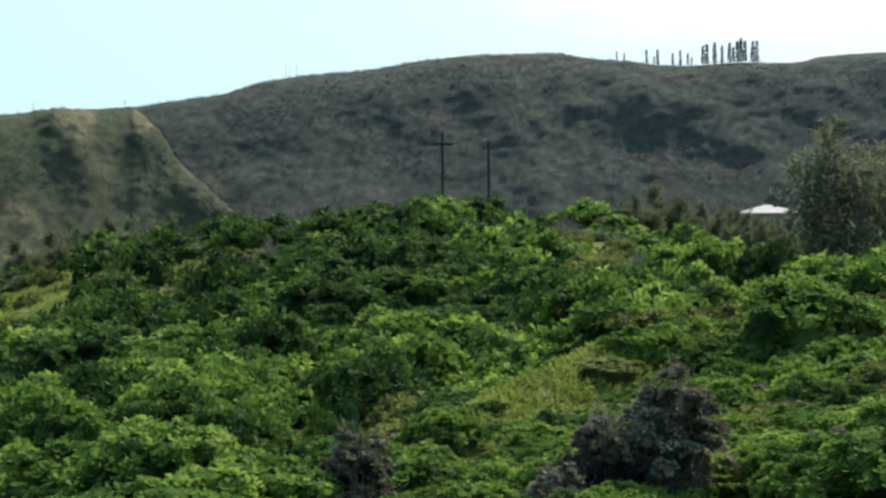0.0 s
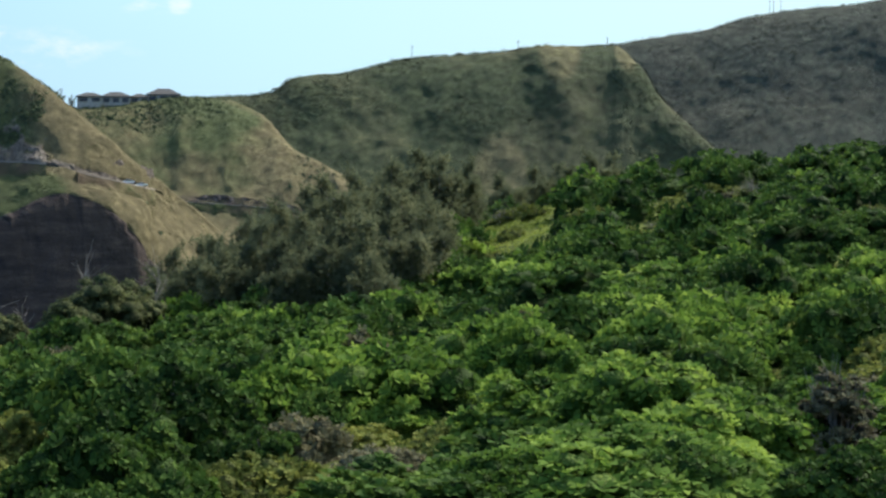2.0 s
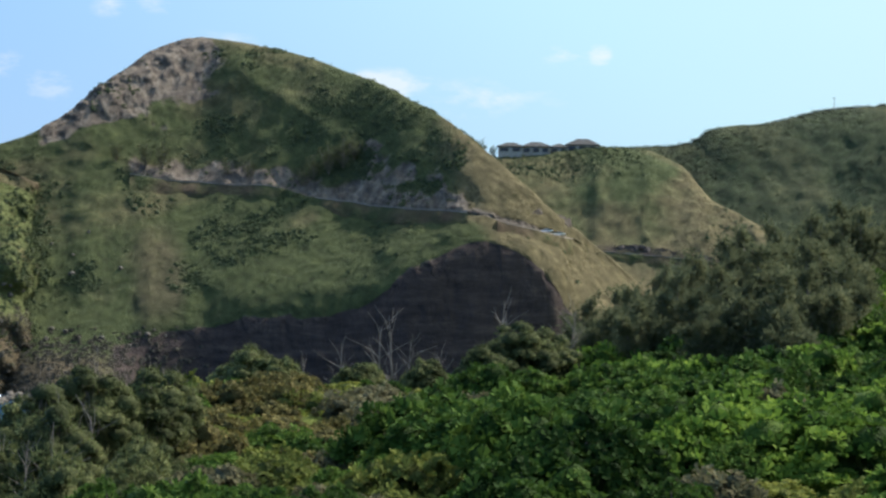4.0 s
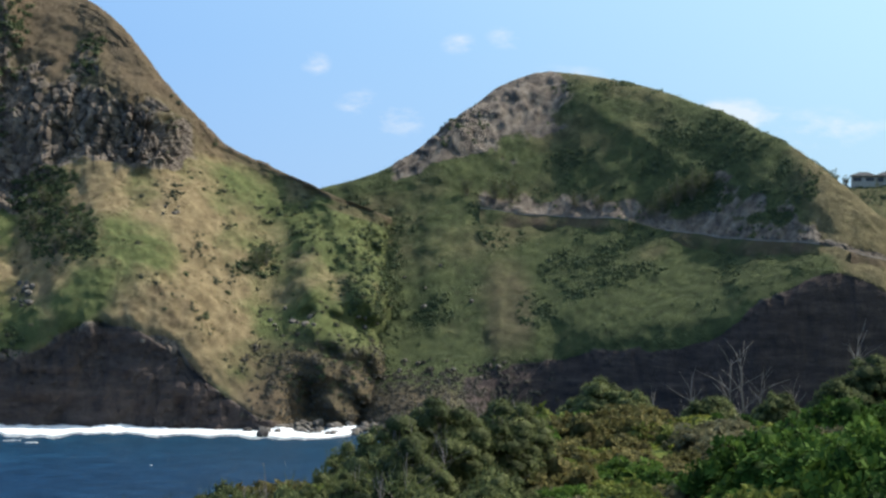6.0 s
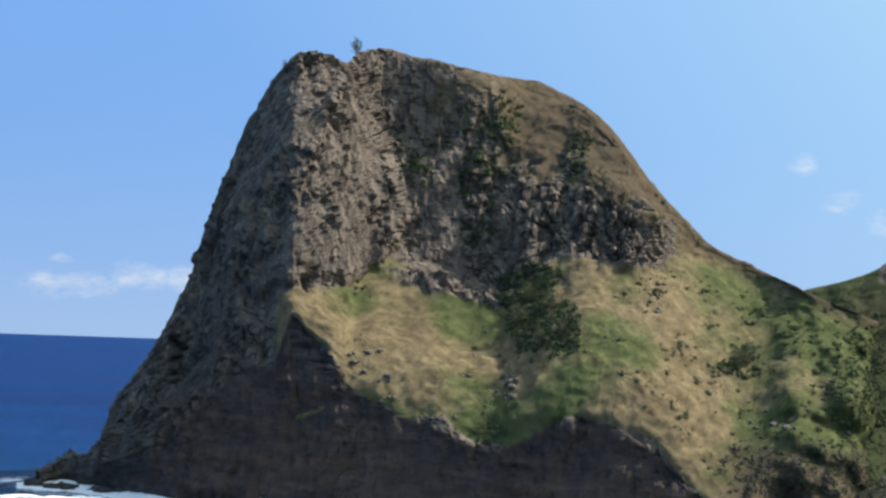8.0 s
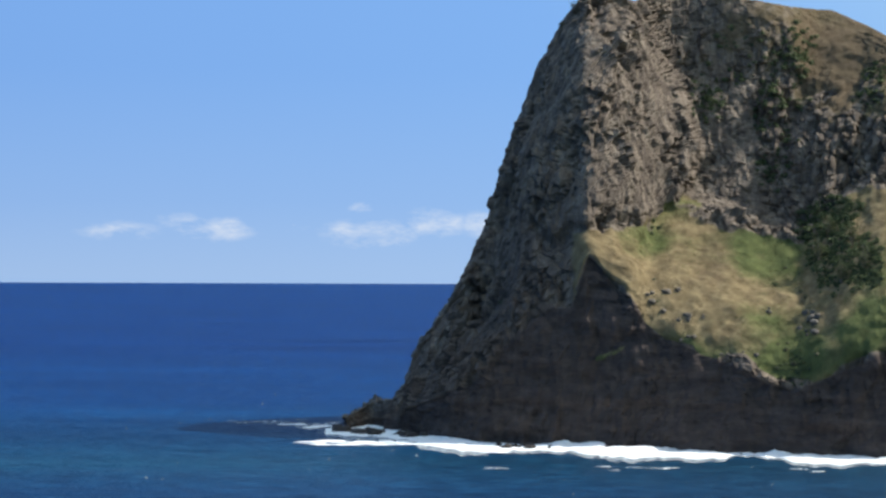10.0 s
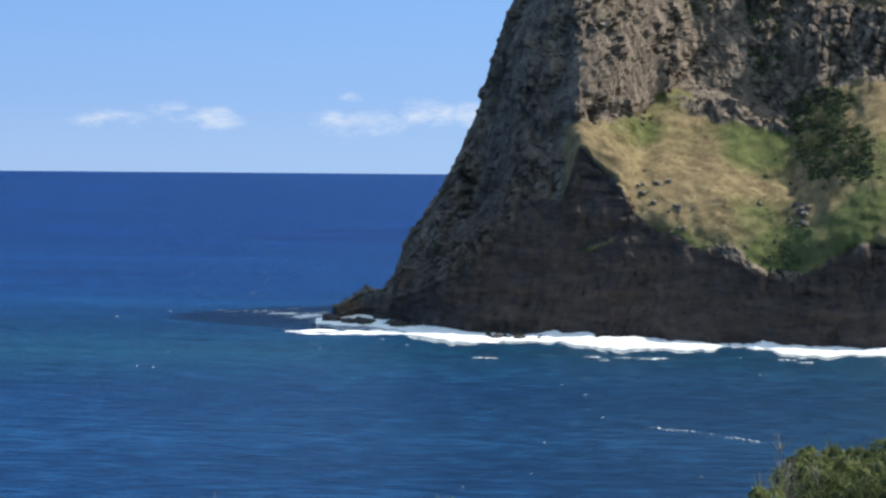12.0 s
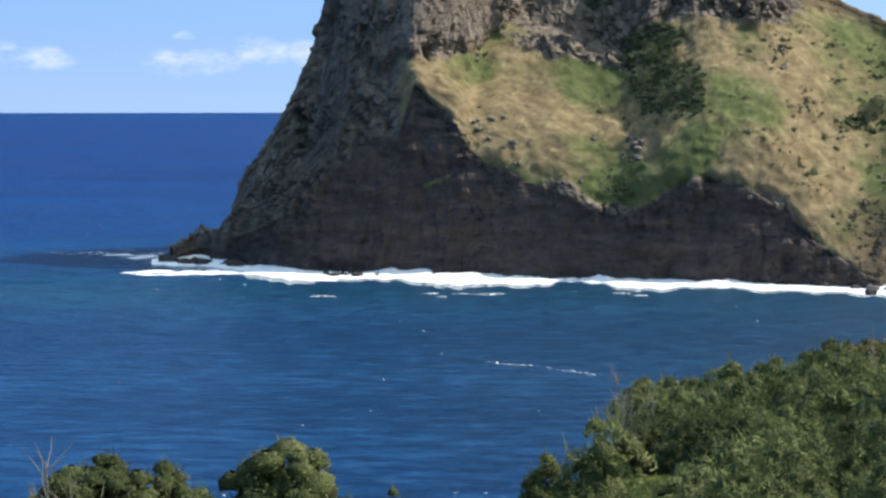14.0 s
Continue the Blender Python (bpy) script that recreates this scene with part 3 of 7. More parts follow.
HOUSEHILL_FOOT = [(413.3, 866.5, 10.0), (438.8, 853.8, 10.0), (461.0, 842.1, 10.0), (480.0, 831.4, 10.0), (497.3, 821.1, 10.0), (507.3, 815.0, 10.0), (517.2, 808.8, 10.0), (524.3, 804.2, 10.0), (531.3, 799.6, 10.0), (536.8, 795.9, 10.0), (542.4, 792.1, 10.0), (550.6, 786.4, 10.0), (560.2, 779.6, 10.0), (568.3, 773.7, 10.0), (572.4, 770.7, 10.0), (580.4, 764.7, 10.0), (591.0, 756.5, 10.0)]
HOUSEHILL_ROAD = [(439.0, 920.4, 47.3), (465.6, 906.0, 46.6), (488.7, 892.6, 46.0), (508.4, 880.6, 45.5), (526.3, 869.1, 45.0), (536.2, 861.5, 44.2), (545.8, 853.4, 43.1), (552.5, 847.5, 42.3), (559.2, 841.6, 41.5), (564.5, 836.9, 40.9), (569.7, 832.1, 40.3), (577.5, 824.8, 39.3), (586.2, 815.8, 37.9), (593.3, 807.7, 36.4), (594.6, 800.6, 33.3), (597.0, 786.5, 27.1), (600.0, 768.0, 19.2)]
HOUSEHILL_CREST = [(466.7, 978.5, 90.3), (497.2, 967.5, 92.8), (523.2, 955.6, 93.9), (547.2, 947.7, 97.2), (569.2, 939.9, 100.2), (580.1, 931.9, 99.5), (590.5, 923.4, 98.5), (595.2, 913.0, 94.5), (598.7, 901.1, 89.1), (597.3, 885.5, 80.0), (596.7, 871.4, 72.1), (600.7, 857.8, 66.2), (605.1, 842.1, 59.4), (608.1, 827.8, 53.0), (607.3, 817.7, 47.5), (609.4, 802.9, 40.8), (612.1, 783.5, 32.2)]
HOUSEHILL_BACK = [(531.3, 1113.9, 72.2), (565.8, 1100.9, 74.2), (595.2, 1087.2, 75.1), (622.2, 1077.6, 77.8), (646.9, 1068.2, 80.2), (659.3, 1059.3, 79.6), (671.3, 1049.8, 78.8), (677.1, 1038.7, 47.2), (681.7, 1026.0, 44.6), (681.1, 1009.8, 40.0), (681.4, 995.2, 36.0), (686.7, 980.7, 33.1), (692.6, 963.9, 29.7), (696.9, 948.7, 26.5), (696.7, 938.1, 23.7), (700.1, 922.4, 20.4), (704.5, 901.7, 16.1)]
RIDGE_FOOT = [(648.9, 1080.0, 20.0), (680.7, 1060.3, 20.0), (700.9, 1047.0, 20.0), (710.0, 1040.9, 20.0), (720.9, 1033.4, 20.0), (738.8, 1020.7, 20.0), (768.8, 998.3, 20.0), (792.9, 979.2, 20.0), (820.0, 956.7, 20.0), (846.4, 933.4, 20.0), (865.7, 915.5, 20.0), (876.9, 904.8, 20.0), (885.5, 896.4, 20.0), (897.2, 884.7, 20.0), (909.4, 872.1, 20.0), (929.0, 851.2, 20.0)]
RIDGE_FLANK = [(672.9, 1119.9, 60.5), (706.6, 1100.6, 61.6), (728.5, 1088.2, 63.0), (740.3, 1085.3, 66.7), (752.5, 1078.7, 68.0), (771.8, 1066.2, 68.9), (805.8, 1046.3, 72.7), (832.0, 1027.5, 74.0), (861.2, 1004.8, 75.1), (890.1, 981.6, 76.6), (910.5, 962.9, 76.7), (917.4, 946.7, 70.6), (919.4, 930.7, 61.9), (925.3, 912.5, 54.4), (932.1, 893.8, 47.3), (942.8, 863.9, 36.3)]
RIDGE_CREST = [(705.9, 1174.8, 107.9), (742.3, 1156.3, 110.7), (766.8, 1145.5, 114.1), (783.4, 1148.4, 123.3), (797.7, 1143.5, 126.5), (819.1, 1131.6, 128.7), (859.8, 1116.5, 138.4), (889.4, 1098.3, 141.5), (922.0, 1075.7, 144.3), (955.0, 1053.2, 148.2), (977.2, 1033.3, 148.5), (976.1, 1007.2, 133.1), (966.3, 978.2, 111.4), (962.6, 949.3, 93.2), (960.3, 920.9, 76.3), (957.4, 877.2, 50.9)]
RIDGE_BACK = [(860.4, 1431.9, 75.5), (904.4, 1408.8, 77.5), (933.7, 1394.8, 79.9), (952.4, 1396.2, 86.3), (969.3, 1389.5, 88.6), (995.0, 1374.6, 90.1), (1042.9, 1354.2, 96.9), (1078.2, 1331.5, 99.1), (1117.3, 1303.5, 101.0), (1156.5, 1275.5, 103.7), (1183.3, 1251.3, 104.0), (1184.8, 1222.7, 93.2), (1177.1, 1191.6, 78.0), (1176.2, 1159.9, 65.2), (1176.8, 1128.6, 53.4), (1178.5, 1079.9, 35.7)]
FARRIDGE_FOOT = [(1060.6, 1264.0, 30.0), (1125.3, 1206.7, 30.0), (1146.2, 1186.9, 30.0), (1186.9, 1146.2, 30.0), (1206.7, 1125.3, 30.0), (1228.1, 1101.9, 30.0), (1264.0, 1060.6, 30.0), (1302.0, 1013.6, 30.0), (1334.9, 969.8, 30.0), (1353.3, 944.0, 30.0), (1369.5, 920.3, 30.0), (1386.9, 893.8, 30.0), (1411.4, 854.7, 30.0), (1433.2, 817.5, 30.0), (1455.5, 777.2, 30.0), (1467.5, 754.2, 30.0), (1489.3, 710.3, 30.0), (1518.8, 644.7, 30.0), (1550.5, 564.3, 30.0), (1624.9, 286.5, 30.0)]
FARRIDGE_FLANK = [(1108.1, 1320.6, 91.6), (1183.2, 1268.8, 100.8), (1207.4, 1250.3, 103.4), (1254.7, 1211.7, 108.5), (1279.5, 1193.1, 112.9), (1305.0, 1170.9, 116.1), (1345.3, 1128.9, 118.5), (1390.7, 1082.6, 123.6), (1427.2, 1036.9, 125.1), (1447.2, 1009.6, 125.4), (1462.5, 982.8, 123.4), (1478.9, 953.1, 121.1), (1502.5, 909.9, 118.8), (1526.8, 870.9, 119.8), (1550.1, 827.7, 119.4), (1565.7, 804.6, 121.9), (1590.0, 758.4, 123.0), (1621.6, 688.3, 123.1), (1650.0, 600.6, 118.2), (1725.5, 304.2, 115.1)]
FARRIDGE_CREST = [(1162.1, 1384.9, 151.6), (1251.2, 1341.7, 172.0), (1279.9, 1325.3, 178.0), (1336.2, 1290.4, 189.5), (1368.1, 1275.8, 199.5), (1399.5, 1255.7, 206.8), (1446.0, 1213.4, 212.4), (1502.0, 1169.3, 224.4), (1543.6, 1121.5, 227.9), (1565.6, 1092.2, 228.6), (1579.2, 1061.2, 223.8), (1593.5, 1026.9, 218.5), (1615.4, 978.3, 213.1), (1643.1, 937.2, 215.4), (1667.5, 890.4, 214.4), (1688.3, 867.7, 220.4), (1716.3, 818.6, 223.0), (1750.5, 743.0, 223.0), (1773.1, 645.4, 211.8), (1848.7, 326.0, 204.4)]
FARRIDGE_BACK = [(1451.3, 1729.7, 121.3), (1558.1, 1670.9, 137.6), (1592.5, 1649.0, 142.4), (1659.9, 1603.0, 151.6), (1697.2, 1582.7, 159.6), (1734.5, 1556.3, 165.5), (1790.7, 1502.6, 169.9), (1857.1, 1445.7, 179.5), (1907.7, 1386.0, 182.3), (1934.7, 1349.7, 182.9), (1952.7, 1312.2, 179.0), (1971.7, 1270.7, 174.8), (2000.3, 1211.4, 170.5), (2034.0, 1160.2, 172.3), (2064.4, 1102.3, 171.5), (2088.5, 1073.4, 176.3), (2122.5, 1012.4, 178.4), (2164.7, 918.9, 178.4), (2196.0, 799.3, 169.5), (2291.9, 404.1, 163.6)]


def pchip(x, y, q):
    """Monotone curves through y (rows) at x, read at q."""
    y = np.asarray(y, float)
    h = np.diff(x)
    d = np.diff(y, axis=0) / h[:, None]
    m = np.zeros_like(y)
    w1, w2 = (2 * h[1:] + h[:-1])[:, None], (h[1:] + 2 * h[:-1])[:, None]
    same = d[1:] * d[:-1] > 0
    with np.errstate(divide="ignore", invalid="ignore"):
        m[1:-1] = np.where(same, (w1 + w2) / (w1 / d[:-1] + w2 / d[1:]), 0)
    m[0], m[-1] = d[0], d[-1]
    k = np.clip(np.searchsorted(x, q, "right") - 1, 0, len(x) - 2)
    t = ((q - x[k]) / h[k])[:, None]
    hh = h[k][:, None]
    return (y[k] * (1 + 2 * t) * (1 - t) ** 2 + hh * m[k] * t * (1 - t) ** 2 + y[k + 1] * t * t * (3 - 2 * t) + hh * m[k + 1] * t * t * (t - 1))


def loft(rows, nu, counts):
    """A grid of points over the lines, and for each its place across the lines (0 on the first)."""
    rows = np.array(rows)
    step = np.linalg.norm(np.diff(rows[-2], axis=0), axis=1) + 2
    x = np.concatenate([[0], np.cumsum(step)])
    q = np.linspace(0, x[-1], nu)
    fine = np.stack([pchip(x, r, q) for r in rows])
    v = np.concatenate([np.linspace(k, k + 1, c, endpoint=False) for k, c in enumerate(counts)] + [[len(rows) - 1.0]])
    span = np.linalg.norm(np.diff(fine, axis=0), axis=2).mean(1)
    vx = np.concatenate([[0], np.cumsum(span)])
    vq = np.interp(v, np.arange(len(rows)), vx)
    grid = pchip(vx, fine.reshape(len(rows), -1), vq).reshape(len(vq), nu, 3)
    return grid, v


def grid_normals(g):
    a = np.gradient(g, axis=1)
    b = np.gradient(g, axis=0)
    n = np.cross(a, b)
    return n / (np.linalg.norm(n, axis=2, keepdims=True) + 1e-9)


def grid_quads(nv, nu):
    i = np.arange(nv * nu).reshape(nv, nu)
    return np.stack([i[:-1, :-1], i[:-1, 1:], i[1:, 1:], i[1:, :-1]], -1).reshape(-1, 4)


def spots(x, z, places):
    """0 to 1: how far a point lies in one of the oval patches (x, z, half width, half height)."""
    out = np.zeros_like(x)
    for px, pz, rx, rz in places:
        out = np.maximum(out, np.clip(1.5 - 1.5 * np.hypot((x - px) / rx, (z - pz) / rz), 0, 1))
    return np.clip(out * 1.6, 0, 1)


# ---- headland


def rays(p):
    """Heading and elevation of points from the lookout, and their distance."""
    q = p - np.array(EYE)
    flat = np.hypot(q[:, 0], q[:, 1])
    return np.degrees(np.arctan2(q[:, 0], q[:, 1])), np.degrees(np.arctan2(q[:, 2], flat)), flat


grid, v = loft([HEAD_SHORE, HEAD_CLIFF_TOP, HEAD_GRASS_TOP, HEAD_CREST, HEAD_BACK], 600, (50, 84, 160, 8))
nv, nu = grid.shape[:2]
P = grid.reshape(-1, 3)
V = np.repeat(v, nu)
az, el, far = rays(P)
# the western tower stands proud of a deep recess; columns overhang the slope east of it
edge = np.interp(el, (1.5, 2.1, 3.5, 4.8, 6.4, 7.67), (1.4, 1.75, 2.15, 1.8, 1.17, 0.43)) + 0.12 * fbm(P / 9, 2, 33)
inside = smooth(2.0, 2.12, V) * smooth(2.98, 2.45, V)
recess = smooth(edge - 0.05, edge + 0.35, az) * smooth(5.9, 4.3, az + 0.3 * fbm(P / 12, 2, 35)) * inside
brow = smooth(4.6, 5.6, az) * smooth(10.2, 8.8, az) * inside * smooth(2.62, 2.42, V + 0.06 * fbm(P / 10, 3, 37))
deep = 12 * recess - 6.5 * brow * smooth(2.05, 2.4, V) - 5 * smooth(edge + 0.1, edge - 0.8, az) * smooth(-4.2, -0.6, az) * inside
# the slope hollows under the recess and swells into spurs beside it
deep += 0.8 * np.exp(-((az - 4.6) / 1.0) ** 2) * smooth(1.02, 1.4, V) * smooth(2.3, 1.9, V) - 1.6 * np.exp(-((az - 7.4) / 0.9) ** 2) * smooth(1.0, 1.3, V) * smooth(2.1, 1.8, V)
deep += smooth(12.2, 13.4, az) * (22 * smooth(-1.6, -4.2, el) + 11 * fbm(P / 24, 3, 91))
P = np.array(EYE) + (P - np.array(EYE)) * (1 + deep / far)[:, None]
grid = P.reshape(nv, nu, 3)
wob = 0.10 * fbm(P / 14, 4, 3)
left = smooth(-0.9, -1.6, az)
right = smooth(9.4, 11.2, az + 4 * wob)
rock = smooth(1.05, 0.98, V + wob * 0.5)
rock = np.maximum(rock, smooth(1.93, 2.05, V + wob) * (1 - right))
rock = np.maximum(rock, left)
rock *= 1 - smooth(11.6, 13.0, az) * 0.85
summit = smooth(2.36, 2.50, V + wob * 1.3) * smooth(4.4, 5.3, az)
summit = np.maximum(summit, 0.65 * smooth(2.5, 2.7, V + wob * 2) * smooth(2.2, 3.2, az))
rock *= 1 - 0.75 * summit
N = grid_normals(grid).reshape(-1, 3)
col = P * (1, 1, 0.42)
c1, e1 = cells(col / 13, 5)
c2, e2 = cells(col / 5.5, 11)
c3, e3 = cells(P * (1, 1, 0.7) / 2.4, 23)
big = fbm(P * (1, 1, 0.25) / 38, 3, 40)
# knobbly ribs between smoother brown faces; tall columns along the eastern brow
rough = 0.44 + 0.72 * smooth(-0.25, 0.40, fbm(P * (1, 1, 0.6) / 15, 3, 41))
cb, eb = cells(P * (1, 1, 0.13) / 3.4, 51)
push = rock * brow * (4.6 * (cb - 0.5) - 1.8 * smooth(0.22, 0, eb)) + rock * rough * (2.6 * big * smooth(0, 0.3, V) + 3.6 * (c1 - 0.5) + 3.0 * (c2 - 0.5) + 2.7 * (c3 - 0.5) - 0.9 * smooth(0.16, 0, e2) - 0.5 * smooth(0.14, 0, e3))
low_cliff = smooth(1.02, 0.95, V)
push *= 1 - 0.6 * low_cliff
push += rock * low_cliff * (1.6 * fbm(P * (0.5, 0.5, 2.0) / 12, 4, 45) + 1.2 * fbm(P / 7, 4, 46))
push += (1 - rock) * (1.2 * fbm(P / 18, 3, 60) + 0.7 * fbm(P / 4, 3, 70) + 0.25 * fbm(P * (0.5, 0.5, 1.0) / 1.6, 2, 72))
push *= smooth(3.9, 3.02, V) * (0.3 + 0.7 * smooth(0, 0.1, np.abs(V - 3)))
P2 = P + N * push[:, None] * np.array([1, 1, 0.6])
lush = spots(az, el, [(4.2, 0.0, 1.3, 2.2), (5.0, -2.2, 1.2, 0.8), (0.7, 0.95, 1.0, 0.55), (6.9, -1.3, 1.0, 1.0), (12.5, -1.5, 1.6, 1.4), (14.5, 0.2, 1.2, 0.8), (11.5, -3.2, 1.2, 0.7), (15.2, -1.5, 1.0, 2.0)])
green = 0.24 + 0.62 * fbm(P / 26, 4, 80) + 0.46 * lush * (0.8 + 0.4 * fbm(P / 9, 2, 82)) + 0.15 * smooth(9, 12, az) + 0.5 * smooth(11.5, 14.2, az) + 0.5 * spots(az, el, [(-0.3, -2.35, 0.55, 0.10)])
soil = np.maximum(summit * 0.85, 0.6 * spots(az, el, [(9.2, -1.7, 1.0, 0.8), (2.6, 0.3, 0.5, 1.1)]) * (0.6 + 0.5 * fbm(P / 8, 2, 84)))
ledge = np.exp(-((el + 2.25 - 0.42 * (az + 0.35)) / 0.09) ** 2) * smooth(-0.85, -0.5, az) * smooth(0.35, 0.1, az)
rock = rock * (1 - 0.9 * ledge)
green = green - 0.1 * ledge
vale = smooth(10.6, 12.2, az) * smooth(-2.3, -3.3, el + 0.3 * fbm(P / 12, 2, 88))
soil = np.maximum(soil, 0.85 * vale)
rock = rock * (1 - 0.18 * smooth(0.85, 0.48, rough) * smooth(2.0, 2.1, V))
soil = np.maximum(soil, 0.6 * smooth(0.85, 0.48, rough) * smooth(2.0, 2.1, V) * smooth(-2.4, -1.0, az))
# fourth value: dark rock low down, and shade painted on the western flank
head_cover = np.stack([rock, np.clip(green, 0, 1), np.clip(soil, 0, 1), 1 - 0.85 * low_cliff - 0.5 * smooth(-0.7, -2.8, az + 0.7 * fbm(P / 13, 3, 86)) * (1 - low_cliff) * smooth(2.6, 1.6, V)], 1)
flatten = head_cover[grid_quads(nv, nu), 0].mean(1) < 0.5
HEAD = (P2.reshape(nv, nu, 3), v, az.reshape(nv, nu), rock.reshape(nv, nu))
headland = tagged(new("headland", mesh_from("headland", P2, grid_quads(nv, nu), None, head_mat, True, {"cover": head_cover})),
                  "steep volcanic headland with bare brown cliffs and grassy ledges", "headland", "", "structure")
headland.data.polygons.foreach_set("use_smooth", flatten)


def hill(name, label, rows, nu, counts, material, cover, seed, amp=1.0, gully=0.0, lanes=1.0, spurs=()):
    """A hillside over its lines, with bumps, rock steps and gullies that run downhill."""
    g, vv = loft(rows, nu, counts)
    a, b = g.shape[:2]
    p = g.reshape(-1, 3)
    vf = np.repeat(vv, b)
    azi = np.degrees(np.arctan2(p[:, 0], p[:, 1]))
    n = grid_normals(g).reshape(-1, 3)
    top = len(rows) - 2
    run = np.stack([azi * lanes + 0.35 * fbm(p / 60, 2, seed + 30), vf * 0.45, 0 * vf], 1)
    ridged = 0.6 - np.abs(fbm(run, 3, seed + 20)) * 1.6
    rk, gr, so = cover(p, vf, azi)
    d = (1 - rk) * (1.1 * fbm(p / 30, 4, seed) + 0.45 * fbm(p / 6, 3, seed + 9)) * amp
    cc, _ = cells(p * (1, 1, 0.5) / 7, seed + 3)
    cd, _ = cells(p * (1, 1, 0.6) / 3, seed + 4)
    d += rk * (1.9 * (cc - 0.5) + 1.5 * (cd - 0.5) + 1.5 * fbm(p / 25, 2, seed + 5)) * (0.22 + 0.78 * smooth(0.85, 1.1, vf))
    d += gully * ridged * smooth(0.0, 0.6, vf) * smooth(top, top - 0.5, vf) * (1 - 0.5 * rk)
    for a0, e0, a1, e1, tall, wide_ in spurs:
        _, ee, _ = rays(p)
        along = np.clip(((azi - a0) * (a1 - a0) + (ee - e0) * (e1 - e0)) / ((a1 - a0) ** 2 + (e1 - e0) ** 2), -0.15, 1.15)
        off = np.hypot(azi - a0 - along * (a1 - a0), ee - e0 - along * (e1 - e0)) + wide_ * (0.25 * fbm(p / 12, 2, seed + 40) + 0.4 * fbm(p / 45, 2, seed + 41))
        d += tall * np.exp(-(off / wide_) ** 2) * smooth(-0.15, 0.1, along) * smooth(1.15, 0.9, along)
    d *= 0.25 + 0.75 * smooth(0, 0.12, np.abs(vf - top))
    p2 = p + n * d[:, None] * np.array([1, 1, 0.7])
    # fourth value: faces below the cliff top get the dark rock and painted shade
    cov = np.stack([np.clip(rk, 0, 1), np.clip(gr, 0, 1), np.clip(so, 0, 1), smooth(1.03, 1.12, vf)], 1)
    tagged(new(name, mesh_from(name, p2, grid_quads(a, b), None, material, True, {"cover": cov})), label, "hill", "", "structure")
    return p2.reshape(a, b, 3), vv, azi.reshape(a, b), rk.reshape(a, b)


def mid_cover(p, vf, azi):
    w = 0.10 * fbm(p / 14, 4, 130)
    rk = smooth(1.06, 0.95, vf + w * 0.6) * smooth(16.8, 18.4, azi)
    rk = np.maximum(rk, 0.95 * smooth(2.36, 2.5, vf + w) * smooth(20.9, 19.8, azi + 5 * w) * smooth(15.0, 16.2, azi))
    rk = np.maximum(rk, (0.45 + 0.9 * fbm(p / 7, 3, 132)) * smooth(2.02, 2.06, vf + w * .4) * smooth(2.5, 2.3, vf + w) * smooth(24.0, 24.8, azi) * smooth(28.0, 27.2, azi))
    cutbank = smooth(1.99, 2.02, vf) * smooth(2.2, 2.08, vf + w) * smooth(17.6, 18.4, azi) * smooth(30.9, 30.3, azi)
    rk = np.maximum(rk, 0.75 * cutbank)
    gr = 0.66 + 0.45 * fbm(p / 26, 3, 140) + 0.45 * smooth(21.5, 23.5, azi) * smooth(28.6, 27.6, azi) * smooth(1.9, 1.6, vf) - 0.8 * smooth(26.6, 28.6, azi + vf * 0.3) + 0.3 * smooth(2, 1.2, vf) * smooth(27.5, 26, azi)
    vale = smooth(18.0, 17.0, azi) * smooth(0.95, 0.7, vf + w)
    return rk, gr, 0.85 * vale + 0.5 * cutbank + 0.5 * smooth(1.0, 1.3, vf) * spots(azi, vf, [(18.9, 1.35, 0.9, 0.45)])


MID = hill("rocky_hill", "green hill with a rocky crown and a cut road", [MID_FOOT, MID_CLIFF_TOP, MID_ROAD, MID_CREST, MID_BACK], 460, (36, 84, 84, 12), hill_mat, mid_cover, 100, 1.1, 0.6, 0.7,
           [(23.5, 0.2, 19.0, -2.6, 1.9, 0.30), (21.0, 4.2, 24.5, 1.9, 1.5, 0.3)])


def house_cover(p, vf, azi):
    w = 0.2 * fbm(p / 18, 3, 230)
    gr = 0.42 + 0.5 * fbm(p / 30, 3, 240) - 0.5 * smooth(32.6, 34.2, azi + w)
    return 0.5 * smooth(0.95, 1.0, vf) * smooth(1.12, 1.05, vf), gr, np.zeros_like(vf)


HOUSEHILL = hill("house_hill", "grassy hill with scrub on its upper flank", [HOUSEHILL_FOOT, HOUSEHILL_ROAD, HOUSEHILL_CREST, HOUSEHILL_BACK], 260, (26, 60, 10), mid_mat, house_cover, 200, 1.4, 3.0, 0.6)


def far_cover(p, vf, azi):
    gr = 0.70 + 0.30 * fbm(p / 90, 4, 330)
    return np.zeros_like(vf), gr, 0.25 * np.clip(fbm(p / 90, 3, 350), 0, 1)


def ridge_cover(p, vf, azi):
    gr = 0.70 + 0.26 * fbm(p / 40, 4, 360) - 0.25 * smooth(1.55, 1.95, vf) * smooth(36.5, 38.5, azi) - 0.9 * spots(azi, vf, [(41.9, 1.75, 0.7, 0.3), (43.7, 1.85, 0.35, 0.3), (40.2, 0.8, 0.9, 0.4)])
    return np.zeros_like(vf), gr, 0.2 * np.clip(fbm(p / 90, 3, 370), 0, 1)


RIDGE = hill("green_ridge", "scrubby green ridge with pale spurs", [RIDGE_FOOT, RIDGE_FLANK, RIDGE_CREST, RIDGE_BACK], 300, (36, 54, 10), ridge_mat, ridge_cover, 300, 1.6, 2.0, 0.42,
             [(41.0, 3.8, 42.4, 1.3, 4.0, 0.5)])
